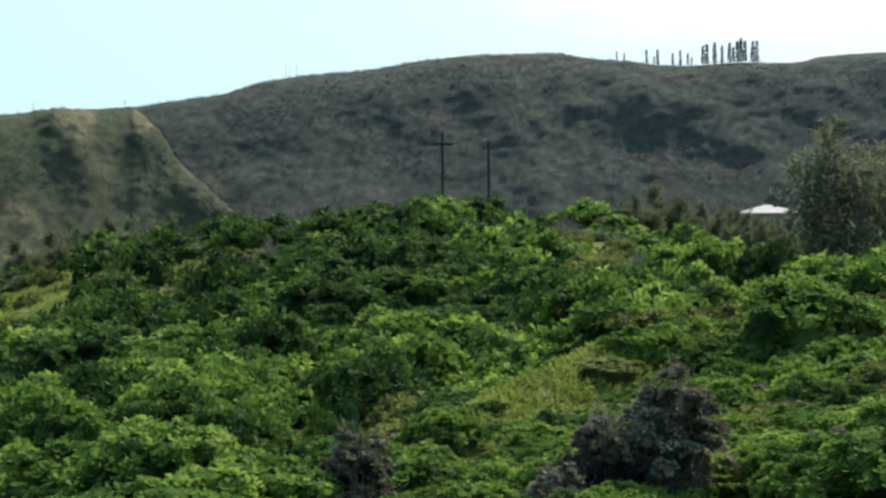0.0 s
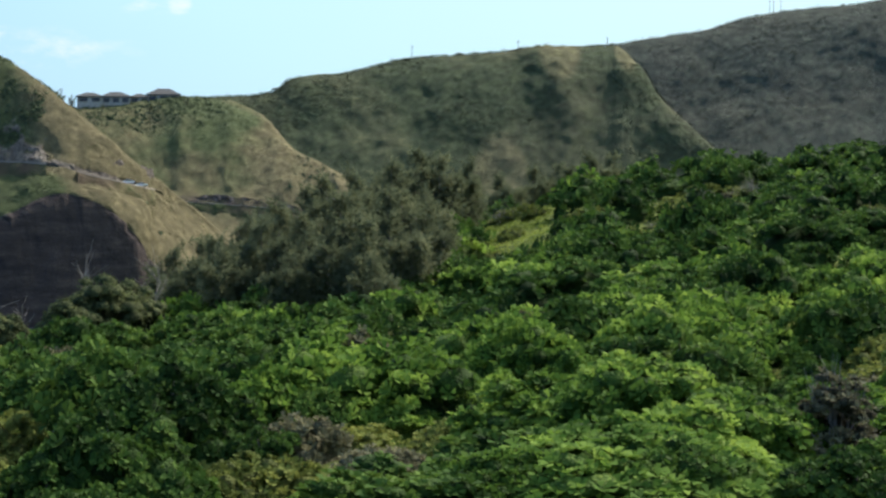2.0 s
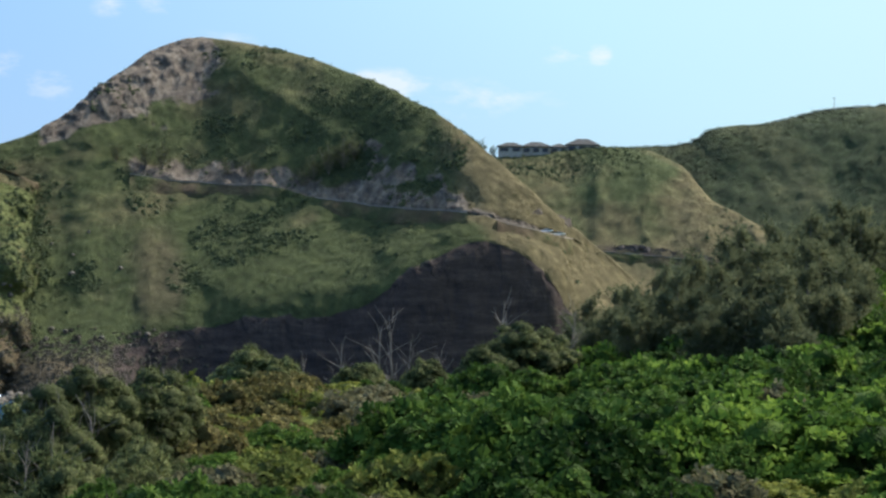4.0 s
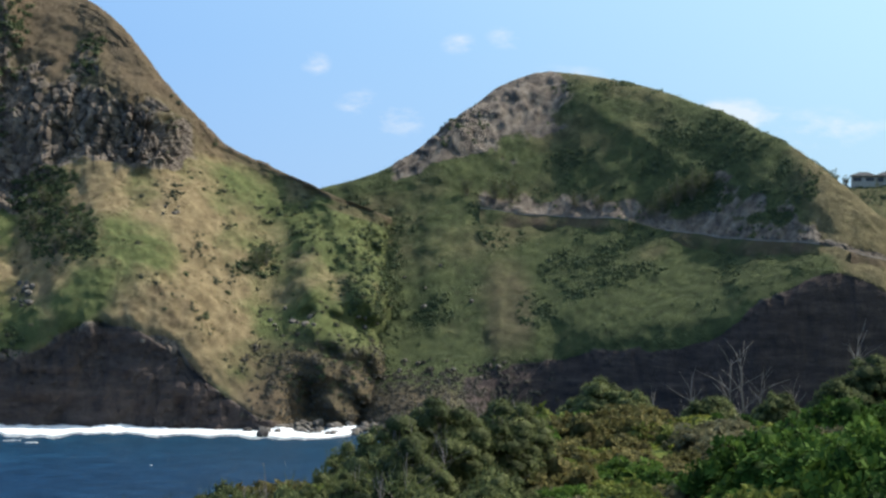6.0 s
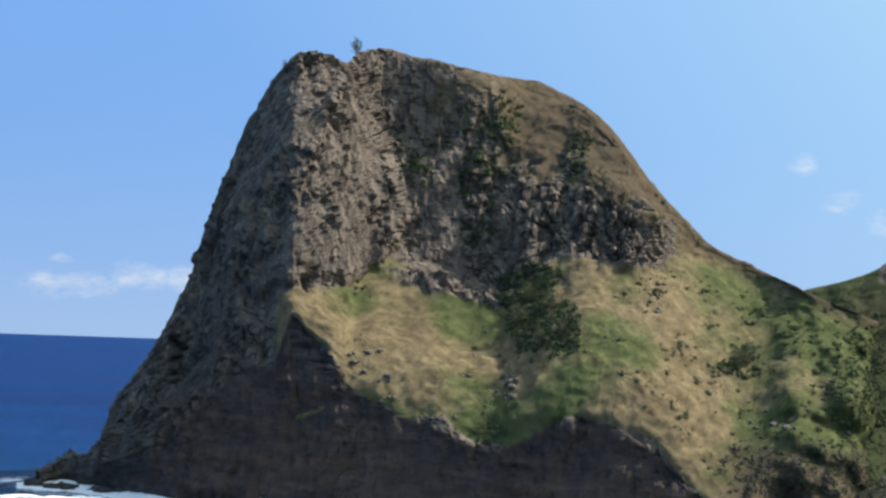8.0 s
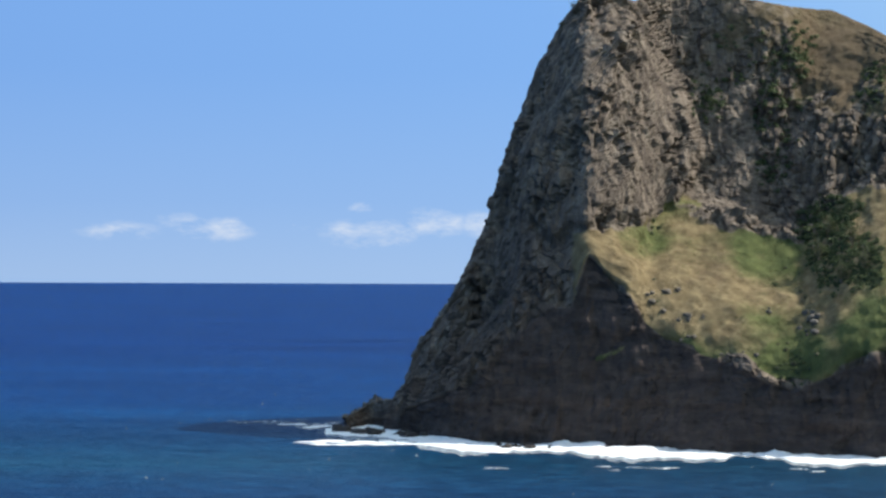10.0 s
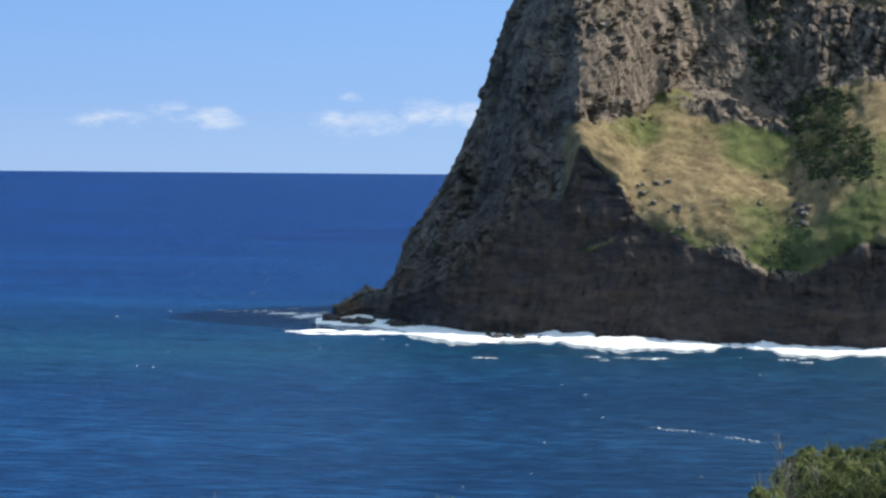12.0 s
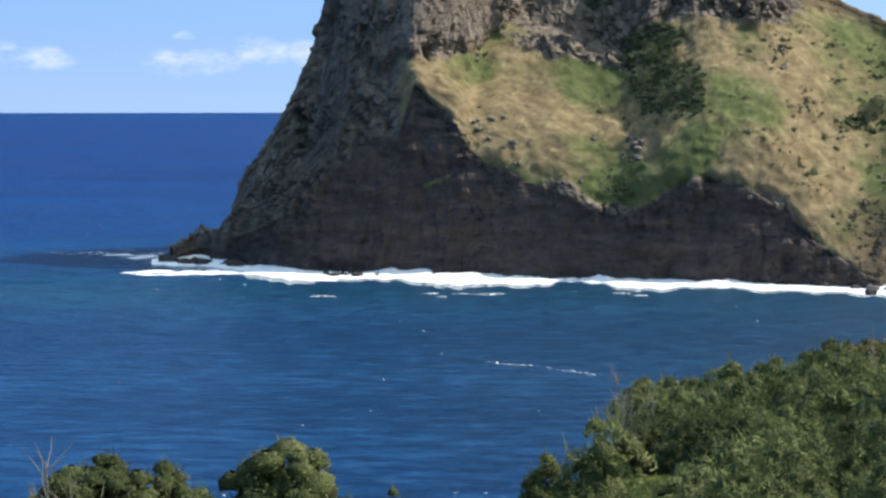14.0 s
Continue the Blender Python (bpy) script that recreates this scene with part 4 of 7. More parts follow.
FARRIDGE = hill("far_ridge", "long dark mountain ridge under scrub", [FARRIDGE_FOOT, FARRIDGE_FLANK, FARRIDGE_CREST, FARRIDGE_BACK], 380, (44, 54, 10), hazy_far_mat, far_cover, 400, 1.6, 2.6, 0.3,
                [(52.9, 4.4, 55.1, 1.6, 5.0, 0.8), (57.3, 4.0, 61.0, 2.2, 5.0, 0.7)])

# ---- the near ground: height of the scrub's top by heading and distance
DIST = np.array([0, 12, 45, 75, 100, 125, 190, 300, 600, 1600, 2300.0])
NEAR = {
    -40: (58.3, 56, 50, 45, 36, 28, 4, -8, -12, -12, -12),
    -15: (58.3, 56, 50.0, 44.5, 34, 24, 0, -8, -12, -12, -12),
    0: (58.3, 56, 50.0, 44, 34, 24, 2, -8, -12, -12, -12),
    4.3: (58.3, 56, 50.3, 45.5, 35, 25, 4, -8, -12, -12, -12),
    4.9: (58.3, 56, 50.8, 49.3, 46.3, 38, 10, -8, -12, -12, -12),
    8: (58.3, 56, 51.2, 48.9, 46.0, 40, 16, -8, -12, -12, -12),
    12: (58.3, 56, 52.0, 50.2, 48.3, 46.3, 26, 0, -12, -12, -12),
    16: (58.3, 56.2, 52.6, 51, 50.2, 48.5, 32, 6, -10, -12, -12),
    20: (58.3, 56.3, 53.2, 51.4, 51.2, 50.5, 38, 12, -8, -12, -12),
    30: (58.3, 56.5, 53.4, 51.8, 50.9, 49.8, 46, 28, 2, 5, 5),
    38: (58.3, 56.5, 53.6, 52.5, 52.2, 52.3, 54.5, 44, 10, 10, 10),
    43: (58.3, 56.7, 53.9, 53.2, 53.4, 54.6, 59.5, 49, 14, 18, 20),
    47.5: (58.3, 56.7, 54.0, 53.6, 54.3, 56.2, 61.8, 51, 15, 18, 20),
    51: (58.3, 56.8, 54.2, 54.1, 54.8, 57.0, 62.7, 53, 18, 25, 30),
    54: (58.3, 56.8, 54.4, 54.8, 55.2, 57.3, 61.8, 53, 18, 25, 30),
    56.8: (58.3, 56.9, 54.7, 55.6, 55.8, 57.4, 61.5, 53, 20, 25, 30),
    58: (58.3, 57, 54.8, 56, 56.2, 57.6, 59.3, 55, 25, 28, 30),
    65: (58.3, 57, 55.5, 58, 57.2, 57.4, 56.6, 54, 30, 28, 30),
    90: (58.3, 58, 57, 58, 58, 58, 57, 56, 45, 60, 90),
    180: (58.3, 59, 61, 65, 68, 73, 84, 100, 130, 180, 200),
    270: (58.3, 58, 58, 58, 58, 57, 56, 50, 40, 20, 10),
    320: (58.3, 56, 50, 45, 36, 28, 4, -8, -12, -12, -12),
}
near_az = np.array(sorted(NEAR))
near_z = np.array([NEAR[a] for a in near_az], float)


def canopy(az, d):
    """Height of the scrub's top at a heading (degrees) and distance."""
    az = np.asarray(az, float)
    az = np.where(az < -40, az + 360, az)
    k = np.clip(np.searchsorted(near_az, az, "right") - 1, 0, len(near_az) - 2)
    t = (az - near_az[k]) / (near_az[k + 1] - near_az[k])
    t = t * t * (3 - 2 * t) * 0.4 + t * 0.6
    j = np.clip(np.searchsorted(DIST, d, "right") - 1, 0, len(DIST) - 2)
    s = (d - DIST[j]) / (DIST[j + 1] - DIST[j])
    return (near_z[k, j] * (1 - s) + near_z[k, j + 1] * s) * (1 - t) + (near_z[k + 1, j] * (1 - s) + near_z[k + 1, j + 1] * s) * t


def ground(az, d):
    p = np.stack([d * np.sin(np.radians(az)), d * np.cos(np.radians(az)), 0 * d], -1).reshape(-1, 3)
    lump = (0.5 * fbm(p / 12, 3, 500) + 0.12 * fbm(p / 2.5, 2, 510)).reshape(np.shape(d)) * smooth(6, 30, d)
    lump = lump + ((0.75 - 0.55 * smooth(43, 47, az)) * fbm(p / 5.5, 2, 910).reshape(np.shape(d))) * smooth(30, 42, d) * smooth(20, 27, az) * smooth(140, 110, d)
    line = np.interp(az, (46, 50.5, 53, 55.5, 58.7, 66), (52, 56, 62, 68, 74, 80))
    mound = (1.7 - 0.9 * smooth(56.5, 59, az)) * np.exp(-((d - line) / 5.0) ** 2) * smooth(49.5, 52, az) * smooth(75, 67, az)
    return canopy(az, d) - 1.5 * smooth(4, 30, d) + lump + mound


na = np.concatenate([np.linspace(-30, 80, 301), np.linspace(82, 318, 119), [324, 327]])
nd = np.concatenate([np.linspace(0.02, 30, 14), np.linspace(32, 230, 110), np.linspace(236, 700, 60), np.linspace(730, 2300, 30)])
A, D = np.meshgrid(na, nd)
Z = ground(A, D)
verts = np.stack([D * np.sin(np.radians(A)), D * np.cos(np.radians(A)), Z], -1).reshape(-1, 3)
idx = np.arange(len(nd) * len(na)).reshape(len(nd), len(na))
nxt = np.roll(idx, -1, 1)
quads = np.stack([idx[:-1], idx[1:], nxt[1:], nxt[:-1]], -1).reshape(-1, 4)[:, ::-1]
steep = smooth(300, 120, D) * smooth(24, 8, A) * smooth(34, 20, Z)
gcov = np.stack([steep, 0.85 + 0.4 * fbm(verts / 9, 3, 520).reshape(D.shape), 0.15 + 0 * D, 1 + 0 * D], -1).reshape(-1, 4)
tagged(new("ground", mesh_from("ground", verts, quads, None, near_mat, True, {"cover": gcov})), "rough slope of grass and bare earth under scrub", "ground", "", "structure")

# ---- foliage


def leaves(p, n, length, width, per, rng, lift=0.45, droop=0.0, loose=0.35):
    """Pointed leaves in tufts at points p: each spreads sideways from the outward direction n, its face turned outward."""
    p, n = np.repeat(p, per, 0), np.repeat(n, per, 0)
    k = len(p)
    n = n + loose * rng.normal(size=(k, 3))
    n /= np.linalg.norm(n, axis=1, keepdims=True) + 1e-9
    d = np.cross(n, rng.normal(size=(k, 3)))
    d = d / (np.linalg.norm(d, axis=1, keepdims=True) + 1e-9) + lift * n + (0, 0, -droop)
    d /= np.linalg.norm(d, axis=1, keepdims=True) + 1e-9
    s = np.cross(d, n)
    s /= np.linalg.norm(s, axis=1, keepdims=True) + 1e-9
    ln = length * rng.uniform(0.7, 1.3, (k, 1))
    w = width * rng.uniform(0.7, 1.3, (k, 1))
    quad = np.stack([p, p + d * ln * 0.6 + s * w, p + d * ln, p + d * ln * 0.6 - s * w], 1)
    return quad.reshape(-1, 3), np.arange(4 * k).reshape(k, 4)


def blades(p, n, length, width, rng, loose=0.4, lift=0.35):
    """Three-cornered leaves at points p whose faces turn outward along n."""
    k = len(p)
    n = n + loose * rng.normal(size=(k, 3))
    n /= np.linalg.norm(n, axis=1, keepdims=True) + 1e-9
    d = np.cross(n, rng.normal(size=(k, 3)))
    d = d / (np.linalg.norm(d, axis=1, keepdims=True) + 1e-9) + lift * n
    s = np.cross(d, n)
    s /= np.linalg.norm(s, axis=1, keepdims=True) + 1e-9
    ln, w = length * rng.uniform(0.7, 1.3, (k, 1)), width * rng.uniform(0.7, 1.3, (k, 1))
    return np.stack([p - s * w - d * ln * 0.3, p + s * w - d * ln * 0.3, p + d * ln * 0.7], 1).reshape(-1, 3), np.arange(3 * k).reshape(k, 3)


def rosettes(p, n, size, per, rng, up=0.55, cup=0.5):
    """Whorls of blunt leaves: each whorl opens along its own direction, its leaves share one foot."""
    k = len(p)
    n = n + (0, 0, up) + 0.18 * rng.normal(size=(k, 3))
    n /= np.linalg.norm(n, axis=1, keepdims=True) + 1e-9
    a = np.cross(n, rng.normal(size=(k, 3)))
    a /= np.linalg.norm(a, axis=1, keepdims=True) + 1e-9
    b = np.cross(n, a)
    r = size * rng.uniform(0.7, 1.35, (k, 1))
    vs, ts = [p - n * r * 0.25], []
    foot = np.arange(k)
    for i in range(per):
        t = 2 * math.pi * i / per + rng.uniform(-0.25, 0.25, (k, 1))
        d = np.cos(t) * a + np.sin(t) * b
        s = np.cross(n, d)
        tip = p + d * r + n * r * (cup + rng.normal(size=(k, 1)) * 0.16)
        w = r * rng.uniform(0.34, 0.5, (k, 1))
        vs += [tip - s * w, tip + s * w]
        ts.append(np.stack([foot, foot + k * (2 * i + 1), foot + k * (2 * i + 2)], 1))
    return np.concatenate(vs), np.concatenate(ts)


def dome_points(count, lobes, rng):
    """Points on the outside of a cluster of balls: centre (3) and radius."""
    w = lobes[:, 3] ** 2
    pick = rng.choice(len(lobes), count * 3, p=w / w.sum())
    n = rng.normal(size=(count * 3, 3))
    n[:, 2] = np.abs(n[:, 2]) * 1.1 - 0.35
    n /= np.linalg.norm(n, axis=1, keepdims=True)
    p = lobes[pick, :3] + n * lobes[pick, 3:] * rng.uniform(0.85, 1.08, (count * 3, 1))
    inside = (np.linalg.norm(p[:, None] - lobes[None, :, :3], axis=2) < lobes[None, :, 3] * 0.8).any(1)
    keep = np.nonzero(~inside & (p[:, 2] > 0.0))[0][:count]
    return p[keep], n[keep]


def ball(c, r, rng, squash=0.9, sides=6, tiers=(-0.5, 0.25, 0.9, 1.45)):
    """A rough low ball."""
    u = np.arange(sides) * 2 * math.pi / sides
    rows = [np.stack([math.cos(e) * np.cos(u + e), math.cos(e) * np.sin(u + e), np.full(sides, math.sin(e))], 1) for e in tiers]
    v = np.concatenate(rows) * rng.uniform(0.8, 1.12, (sides * len(tiers), 1)) * r * (1, 1, squash) + c
    q = [(k * sides + s, k * sides + (s + 1) % sides, (k + 1) * sides + (s + 1) % sides, (k + 1) * sides + s) for k in range(len(tiers) - 1) for s in range(sides)]
    return v, np.array(q)


def shrub_lobes(r, h, rng, n=24, small=1.0):
    """Round heads of leaves over a dome."""
    a = np.arange(n) * 2.39996 + rng.uniform(0, 6)
    q = np.sqrt((np.arange(n) + 0.5) / n) * r * 0.92 * rng.uniform(0.85, 1.1, n)
    lr = rng.uniform(0.75, 1.25, n) * r * 1.05 / math.sqrt(n) * small
    z = h * np.sqrt(np.clip(1 - 0.85 * (q / r) ** 2, 0.05, 1)) * rng.uniform(0.72, 1.08, n) - lr
    return np.stack([q * np.cos(a), q * np.sin(a), np.maximum(z, 0.1), lr], 1)


def dome_core(r, h, rng):
    v, q = ball((0, 0, 0), 1.0, rng, 1.0)
    return v * (r * 0.85, r * 0.85, h * 0.78), q


def shrub_shape(r, h, count, length, width, seed, lobes=24, small=1.0, fine=True, shoots=0):
    """Loose leaves and leafy heads of a shrub."""
    r2 = np.random.default_rng(seed)
    lb = shrub_lobes(r, h, r2, lobes, small)
    p, n = dome_points(count, lb, r2)
    tiers, sides = ((-0.5, 0.3, 1.25), 6) if fine else ((-0.5, 0.35, 1.3), 5)
    heads = [ball(l[:3] + (0, 0, 0.25 * l[3]), l[3] * r2.uniform(0.75, 1.15), r2, 0.62, sides, tiers) for l in (lb if fine else lb[::2])] + [dome_core(r, h * 0.92, r2)]
    p[:, 2] = np.maximum(p[:, 2] - 0.1 * length, 0.02)
    if shoots:
        leaf = join([blades(p, n + (0, 0, 0.35), length, width, r2, 0.55), sprigs(lb, shoots, 0.30, 0.020, r2)])
    else:
        k = len(p) // 5
        leaf = rosettes(p[:k], n[:k], length, 5, r2)
    return leaf, join(heads), lb


def sprigs(lb, count, length, width, rng):
    """Thin upright shoots over the heads of a bush."""
    pick = rng.integers(len(lb), size=count)
    n = rng.normal(size=(count, 3)) * (0.7, 0.7, 0.3) + (0, 0, 0.8)
    n /= np.linalg.norm(n, axis=1, keepdims=True)
    p = lb[pick, :3] + n * lb[pick, 3:] * 0.9
    d = n * 0.6 + (0, 0, 0.8) + rng.normal(size=(count, 3)) * 0.2
    s = np.cross(d, rng.normal(size=(count, 3)))
    s /= np.linalg.norm(s, axis=1, keepdims=True)
    ln = length * rng.uniform(0.5, 1.3, (count, 1))
    return np.stack([p - s * width, p + s * width, p + d * ln], 1).reshape(-1, 3), np.arange(3 * count).reshape(count, 3)


def stem_mesh(name, lb, rng):
    pieces = []
    for l in lb[:6]:
        e = l[:3] + (0, 0, l[3] * 0.3)
        m = e * 0.5 + rng.normal(size=3) * 0.08
        pieces.append(rod([(0, 0, -0.4), m, e], [0.05, 0.035, 0.015], 5))
    v, q = join(pieces)
    return mesh_from(name, v, q, None, wood_mat)


def make_shrub(kind, label, category, group, r, h, count, length, width, tone, seed, lobes=24, small=1.0):
    ob = tagged(new(kind), label, category, group)
    (v, t), core, lb = shrub_shape(r, h, count, length, width, seed, lobes, small, True, 260 if tone == "koa" else 0)
    part("foliage", mesh_from("foliage", v, None, t, leaf_mats[tone], False), None, ob)
    part("inner_foliage", mesh_from("inner_foliage", core[0], core[1], None, shaded_skins[tone]), None, ob)
    part("stem", stem_mesh("stem", lb, np.random.default_rng(seed)), None, ob)
    return ob


def ats(az, d, dz=0.0):
    """Places on the near ground."""
    az, d = np.atleast_1d(np.asarray(az, float)), np.atleast_1d(np.asarray(d, float))
    return np.stack([d * np.sin(np.radians(az)), d * np.cos(np.radians(az)), ground(az, d) + dz], 1)


def at(az, d, dz=0.0):
    return ats(az, d, dz)[0]


def twigs(r, h, count, rng, thick=0.012):
    """A bare bush: forked sticks that rise and spread from one foot."""
    out = []
    for k in range(count):
        a, lean = rng.uniform(0, 2 * math.pi), rng.uniform(0.05, 1.0)
        tip = np.array([math.cos(a) * r * lean, math.sin(a) * r * lean, h * (1 - 0.45 * lean ** 2) * rng.uniform(0.7, 1.1)])
        m = tip * (0.45, 0.45, 0.55) + rng.normal(size=3) * 0.07 * r
        out.append(rod([(0, 0, -0.2), m, tip], [thick * 1.6, thick, thick * 0.4], 3))
        for f in range(2):
            b = m + (tip - m) * rng.uniform(0.1, 0.7)
            out.append(rod([b, b + (tip - m) * 0.4 + rng.normal(size=3) * 0.16 * r], [thick * 0.8, thick * 0.3], 3))
    return join(out)


rng = np.random.default_rng(7)
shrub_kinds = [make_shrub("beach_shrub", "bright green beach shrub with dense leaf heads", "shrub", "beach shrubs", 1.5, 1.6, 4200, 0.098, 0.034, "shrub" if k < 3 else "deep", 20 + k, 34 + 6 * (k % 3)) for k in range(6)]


def variants(sizes, r, h, seeds, lobes=20, small=1.0, shoots=0):
    """Simple copies of a shrub for the joined thickets."""
    return [[shrub_shape(r, h, count, ln, wd, k, lobes - 6 * i, small, False, shoots) for i, (count, ln, wd) in enumerate(sizes)] for k in seeds]


def place(shape, m):
    w = np.array(m)
    return shape[0] @ w[:3, :3].T + w[:3, 3], shape[1]


beach_v = variants([(2200, 0.122, 0.038), (1100, 0.155, 0.065), (500, 0.21, 0.10)], 1.5, 1.6, range(60, 66), 22)
koa_v = variants([(1300, 0.17, 0.026), (700, 0.20, 0.040), (420, 0.24, 0.055)], 1.2, 2.2, range(70, 75), 18, 1.05, 60)
olive_v = variants([(1400, 0.12, 0.036), (700, 0.16, 0.06), (400, 0.21, 0.085)], 1.5, 1.25, range(80, 84), 24)
dead_v = [twigs(1.5, 1.3, 60, np.random.default_rng(85 + k), 0.011) for k in range(4)]


def cover_kind(a, d, z, chance):
    """What grows at a heading and distance: None, or the name of a plant."""
    patch = float(fbm(np.array([[a * d * 0.0175 / 11, d / 7, 3.0]]), 3, 900)[0])
    if a < 5.4 - 0.05 * max(0, 78 - d) + 0.3 * math.sin(1.7 * d) or (a < 24.5 and d > 128):
        return None
    if a < 17:
        if d < 52:
            return "koa"
        if 9.3 < a < 13.8 and d > 84:
            return "dry" if chance < 0.5 else None
        return "koa" if d < 116 else None
    if a < 19.5 and d > 60:
        return "koa" if d < 95 else "olive"
    if a < 25.4 and d > 62 + 5 * math.sin(a * 2.1):
        return "brown" if patch > 0.45 else ("dry" if chance < 0.5 else "olive") if patch > -0.6 else "deep"
    if 39.3 < a < 42.2 and 146 < d < 198 and patch < 0.75:
        return None if chance < 0.75 else "olive"
    if 46.2 < a < 52 and d < 45.5:
        return "olive" if chance < 0.5 else None
    ridge = np.interp(a, (50.5, 53, 55.5, 58.7), (56, 62, 68, 74))
    if 50.3 < a < 57.2 and -9 < d - ridge < 2.2:
        return None if -1.5 + 1.0 * math.sin(3.1 * a) < d - ridge else "beach" if chance < 0.85 else "olive"
    if a > 57.2 and -8 < d - ridge < 6:
        return "olive" if chance < 0.55 or -1 < d - ridge else "beach"
    if 50.3 < a < 57.2 and d < ridge and chance < 0.5:
        return "olive"
    if 53.5 < a < 66 and d > 128:
        return "olive" if patch > -0.35 else ("dead" if patch < -0.75 else "beach")
    if 36.0 < a < 39.8 and 86 < d < 112 and patch > -0.5:
        return "dead" if chance < 0.5 else "brown" if chance < 0.8 else "olive"
    if patch > 0.34 and d > (46 if a > 34 else 78):
        return "dead" if chance < 0.55 and d > 58 and a > 36 else "brown" if chance < 0.75 else "olive"
    if patch > (0.12 if d < 100 else 0.02):
        return "olive" if chance < 0.7 else "brown" if chance < 0.8 else "beach"
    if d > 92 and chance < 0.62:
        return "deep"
    return "beach"


sites = []
d = 38.0
while d < 212:
    step = 2.35 + 0.009 * (d - 38)
    a = 4.0
    while a < 67:
        aa, dd = a + rng.uniform(-0.4, 0.4) * math.degrees(step / d), d + rng.uniform(-0.45, 0.45) * step
        sites.append((dd, aa, step))
        a += math.degrees(step / d)
    d += step
for k in range(330):
    sites.append((rng.uniform(47, 77), rng.uniform(57.4, 67), 1.69))
for k in range(150):
    a = rng.uniform(50.6, 57.4)
    d = rng.uniform(41, np.interp(a, (50.5, 53, 55.5, 58.7), (56, 62, 68, 74)) - 4.6)
    sites.append((d, a, 1.69))
sites.sort()
sites = np.array(sites)
feet = ats(sites[:, 1], sites[:, 0], -0.1)
swell = fbm(feet * (1, 1, 0) / 5.5, 2, 910)
heap = {k: ([], []) for k in ("beach", "deep", "koa", "olive", "dry", "brown")}
dead_heap = []
count = [0, 0]
for (d, a, step), p, sw in zip(sites, feet, swell):
    kind = cover_kind(a, d, p[2], rng.uniform())
    if step == 1.69 and kind != "olive":
        kind = "beach"
    size = rng.uniform(0.55, 1.4) * (step / 2.1) ** 0.7 * (1 + 0.85 * sw)
    size = min(max(size, 0.45), 1.65)
    if a < 26 and d > 45:
        size = min(size, 0.85)
    if kind in ("koa", "olive", "dead", "dry", "brown"):
        size = rng.uniform(0.5, 1.1) * (1.15 if 17 < a < 26 and d > 60 else 1.0)
    if 46 < a < 62 and d < np.interp(a, (46, 50.5, 53, 55.5, 58.7), (44, 50, 56, 50, 50)):
        size = min(size, 0.55 if a < 53 else 0.65)
    line = np.interp(a, (46, 50.5, 53, 55.5, 58.7, 66), (52, 56, 62, 68, 74, 80))
    if a > 57.2 and kind == "beach" and abs(d - line) < 7:
        size = rng.uniform(0.55, 0.85)
    if step == 1.69:
        size = rng.uniform(0.5, 0.9)
    low = 1 - 0.24 * float(smooth(50, 55, a) * smooth(80, 68, d)) - 0.28 * float(smooth(36, 40, a) * smooth(54, 50, a) * smooth(60, 50, d))
    if 50 < a < 57.5 and d < line - 3:
        size = min(size, 0.8)
    m = pose(*p, rng.uniform(-10, 10), rng.uniform(-10, 10), rng.uniform(0, 360)) @ Matrix.Diagonal((size * 1.1, size * 1.1, size * low * rng.uniform(0.7, 1.45), 1))
    if kind is None:
        continue
    # deep green kind by heading; extra ones in hollows stand in for their shade
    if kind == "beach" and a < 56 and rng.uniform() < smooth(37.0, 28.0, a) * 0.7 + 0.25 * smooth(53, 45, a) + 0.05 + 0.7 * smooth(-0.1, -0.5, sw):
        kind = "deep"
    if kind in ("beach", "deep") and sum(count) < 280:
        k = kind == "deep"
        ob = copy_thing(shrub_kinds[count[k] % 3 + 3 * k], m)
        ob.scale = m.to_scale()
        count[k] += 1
    elif kind == "dead":
        dead_heap.append(place(dead_v[rng.integers(4)], m))
        var = olive_v[rng.integers(4)][0 if d < 80 else 1 if d < 135 else 2]
        m = m @ Matrix.Diagonal((0.8, 0.8, 0.6, 1))
        heap["olive"][0].append(place(var[0], m))
        heap["olive"][1].append(place(var[1], m))
    else:
        var = {"beach": beach_v, "deep": beach_v, "koa": koa_v, "olive": olive_v, "dry": olive_v, "brown": olive_v}[kind]
        var = var[rng.integers(len(var))][0 if d < 80 else 1 if d < 135 else 2]
        heap[kind][0].append(place(var[0], m))
        heap[kind][1].append(place(var[1], m))
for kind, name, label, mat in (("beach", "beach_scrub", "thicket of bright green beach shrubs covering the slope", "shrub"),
                               ("deep", "dark_scrub", "thicket of deep green shrubs, partly standing in for shade in hollows", "deep"),
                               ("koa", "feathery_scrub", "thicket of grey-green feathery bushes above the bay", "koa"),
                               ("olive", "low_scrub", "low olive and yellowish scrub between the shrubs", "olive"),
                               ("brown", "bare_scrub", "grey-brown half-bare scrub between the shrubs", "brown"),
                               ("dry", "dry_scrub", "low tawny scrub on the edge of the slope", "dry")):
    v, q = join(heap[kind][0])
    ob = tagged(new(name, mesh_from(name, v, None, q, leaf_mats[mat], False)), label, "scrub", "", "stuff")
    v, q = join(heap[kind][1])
    tagged(part("inner_foliage", mesh_from("inner_foliage", v, q, None, shaded_skins[mat]), None, ob), "", "", "", "stuff")
v, q = join(dead_heap)
tagged(new("dead_scrub", mesh_from("dead_scrub", v, q, None, twig_mat)), "bare grey twigs of dead scrub", "scrub", "", "stuff")
for k, ob in enumerate(shrub_kinds):
    ob.matrix_basis = pose(*at(30 + 5 * k, 37.0, -0.1))

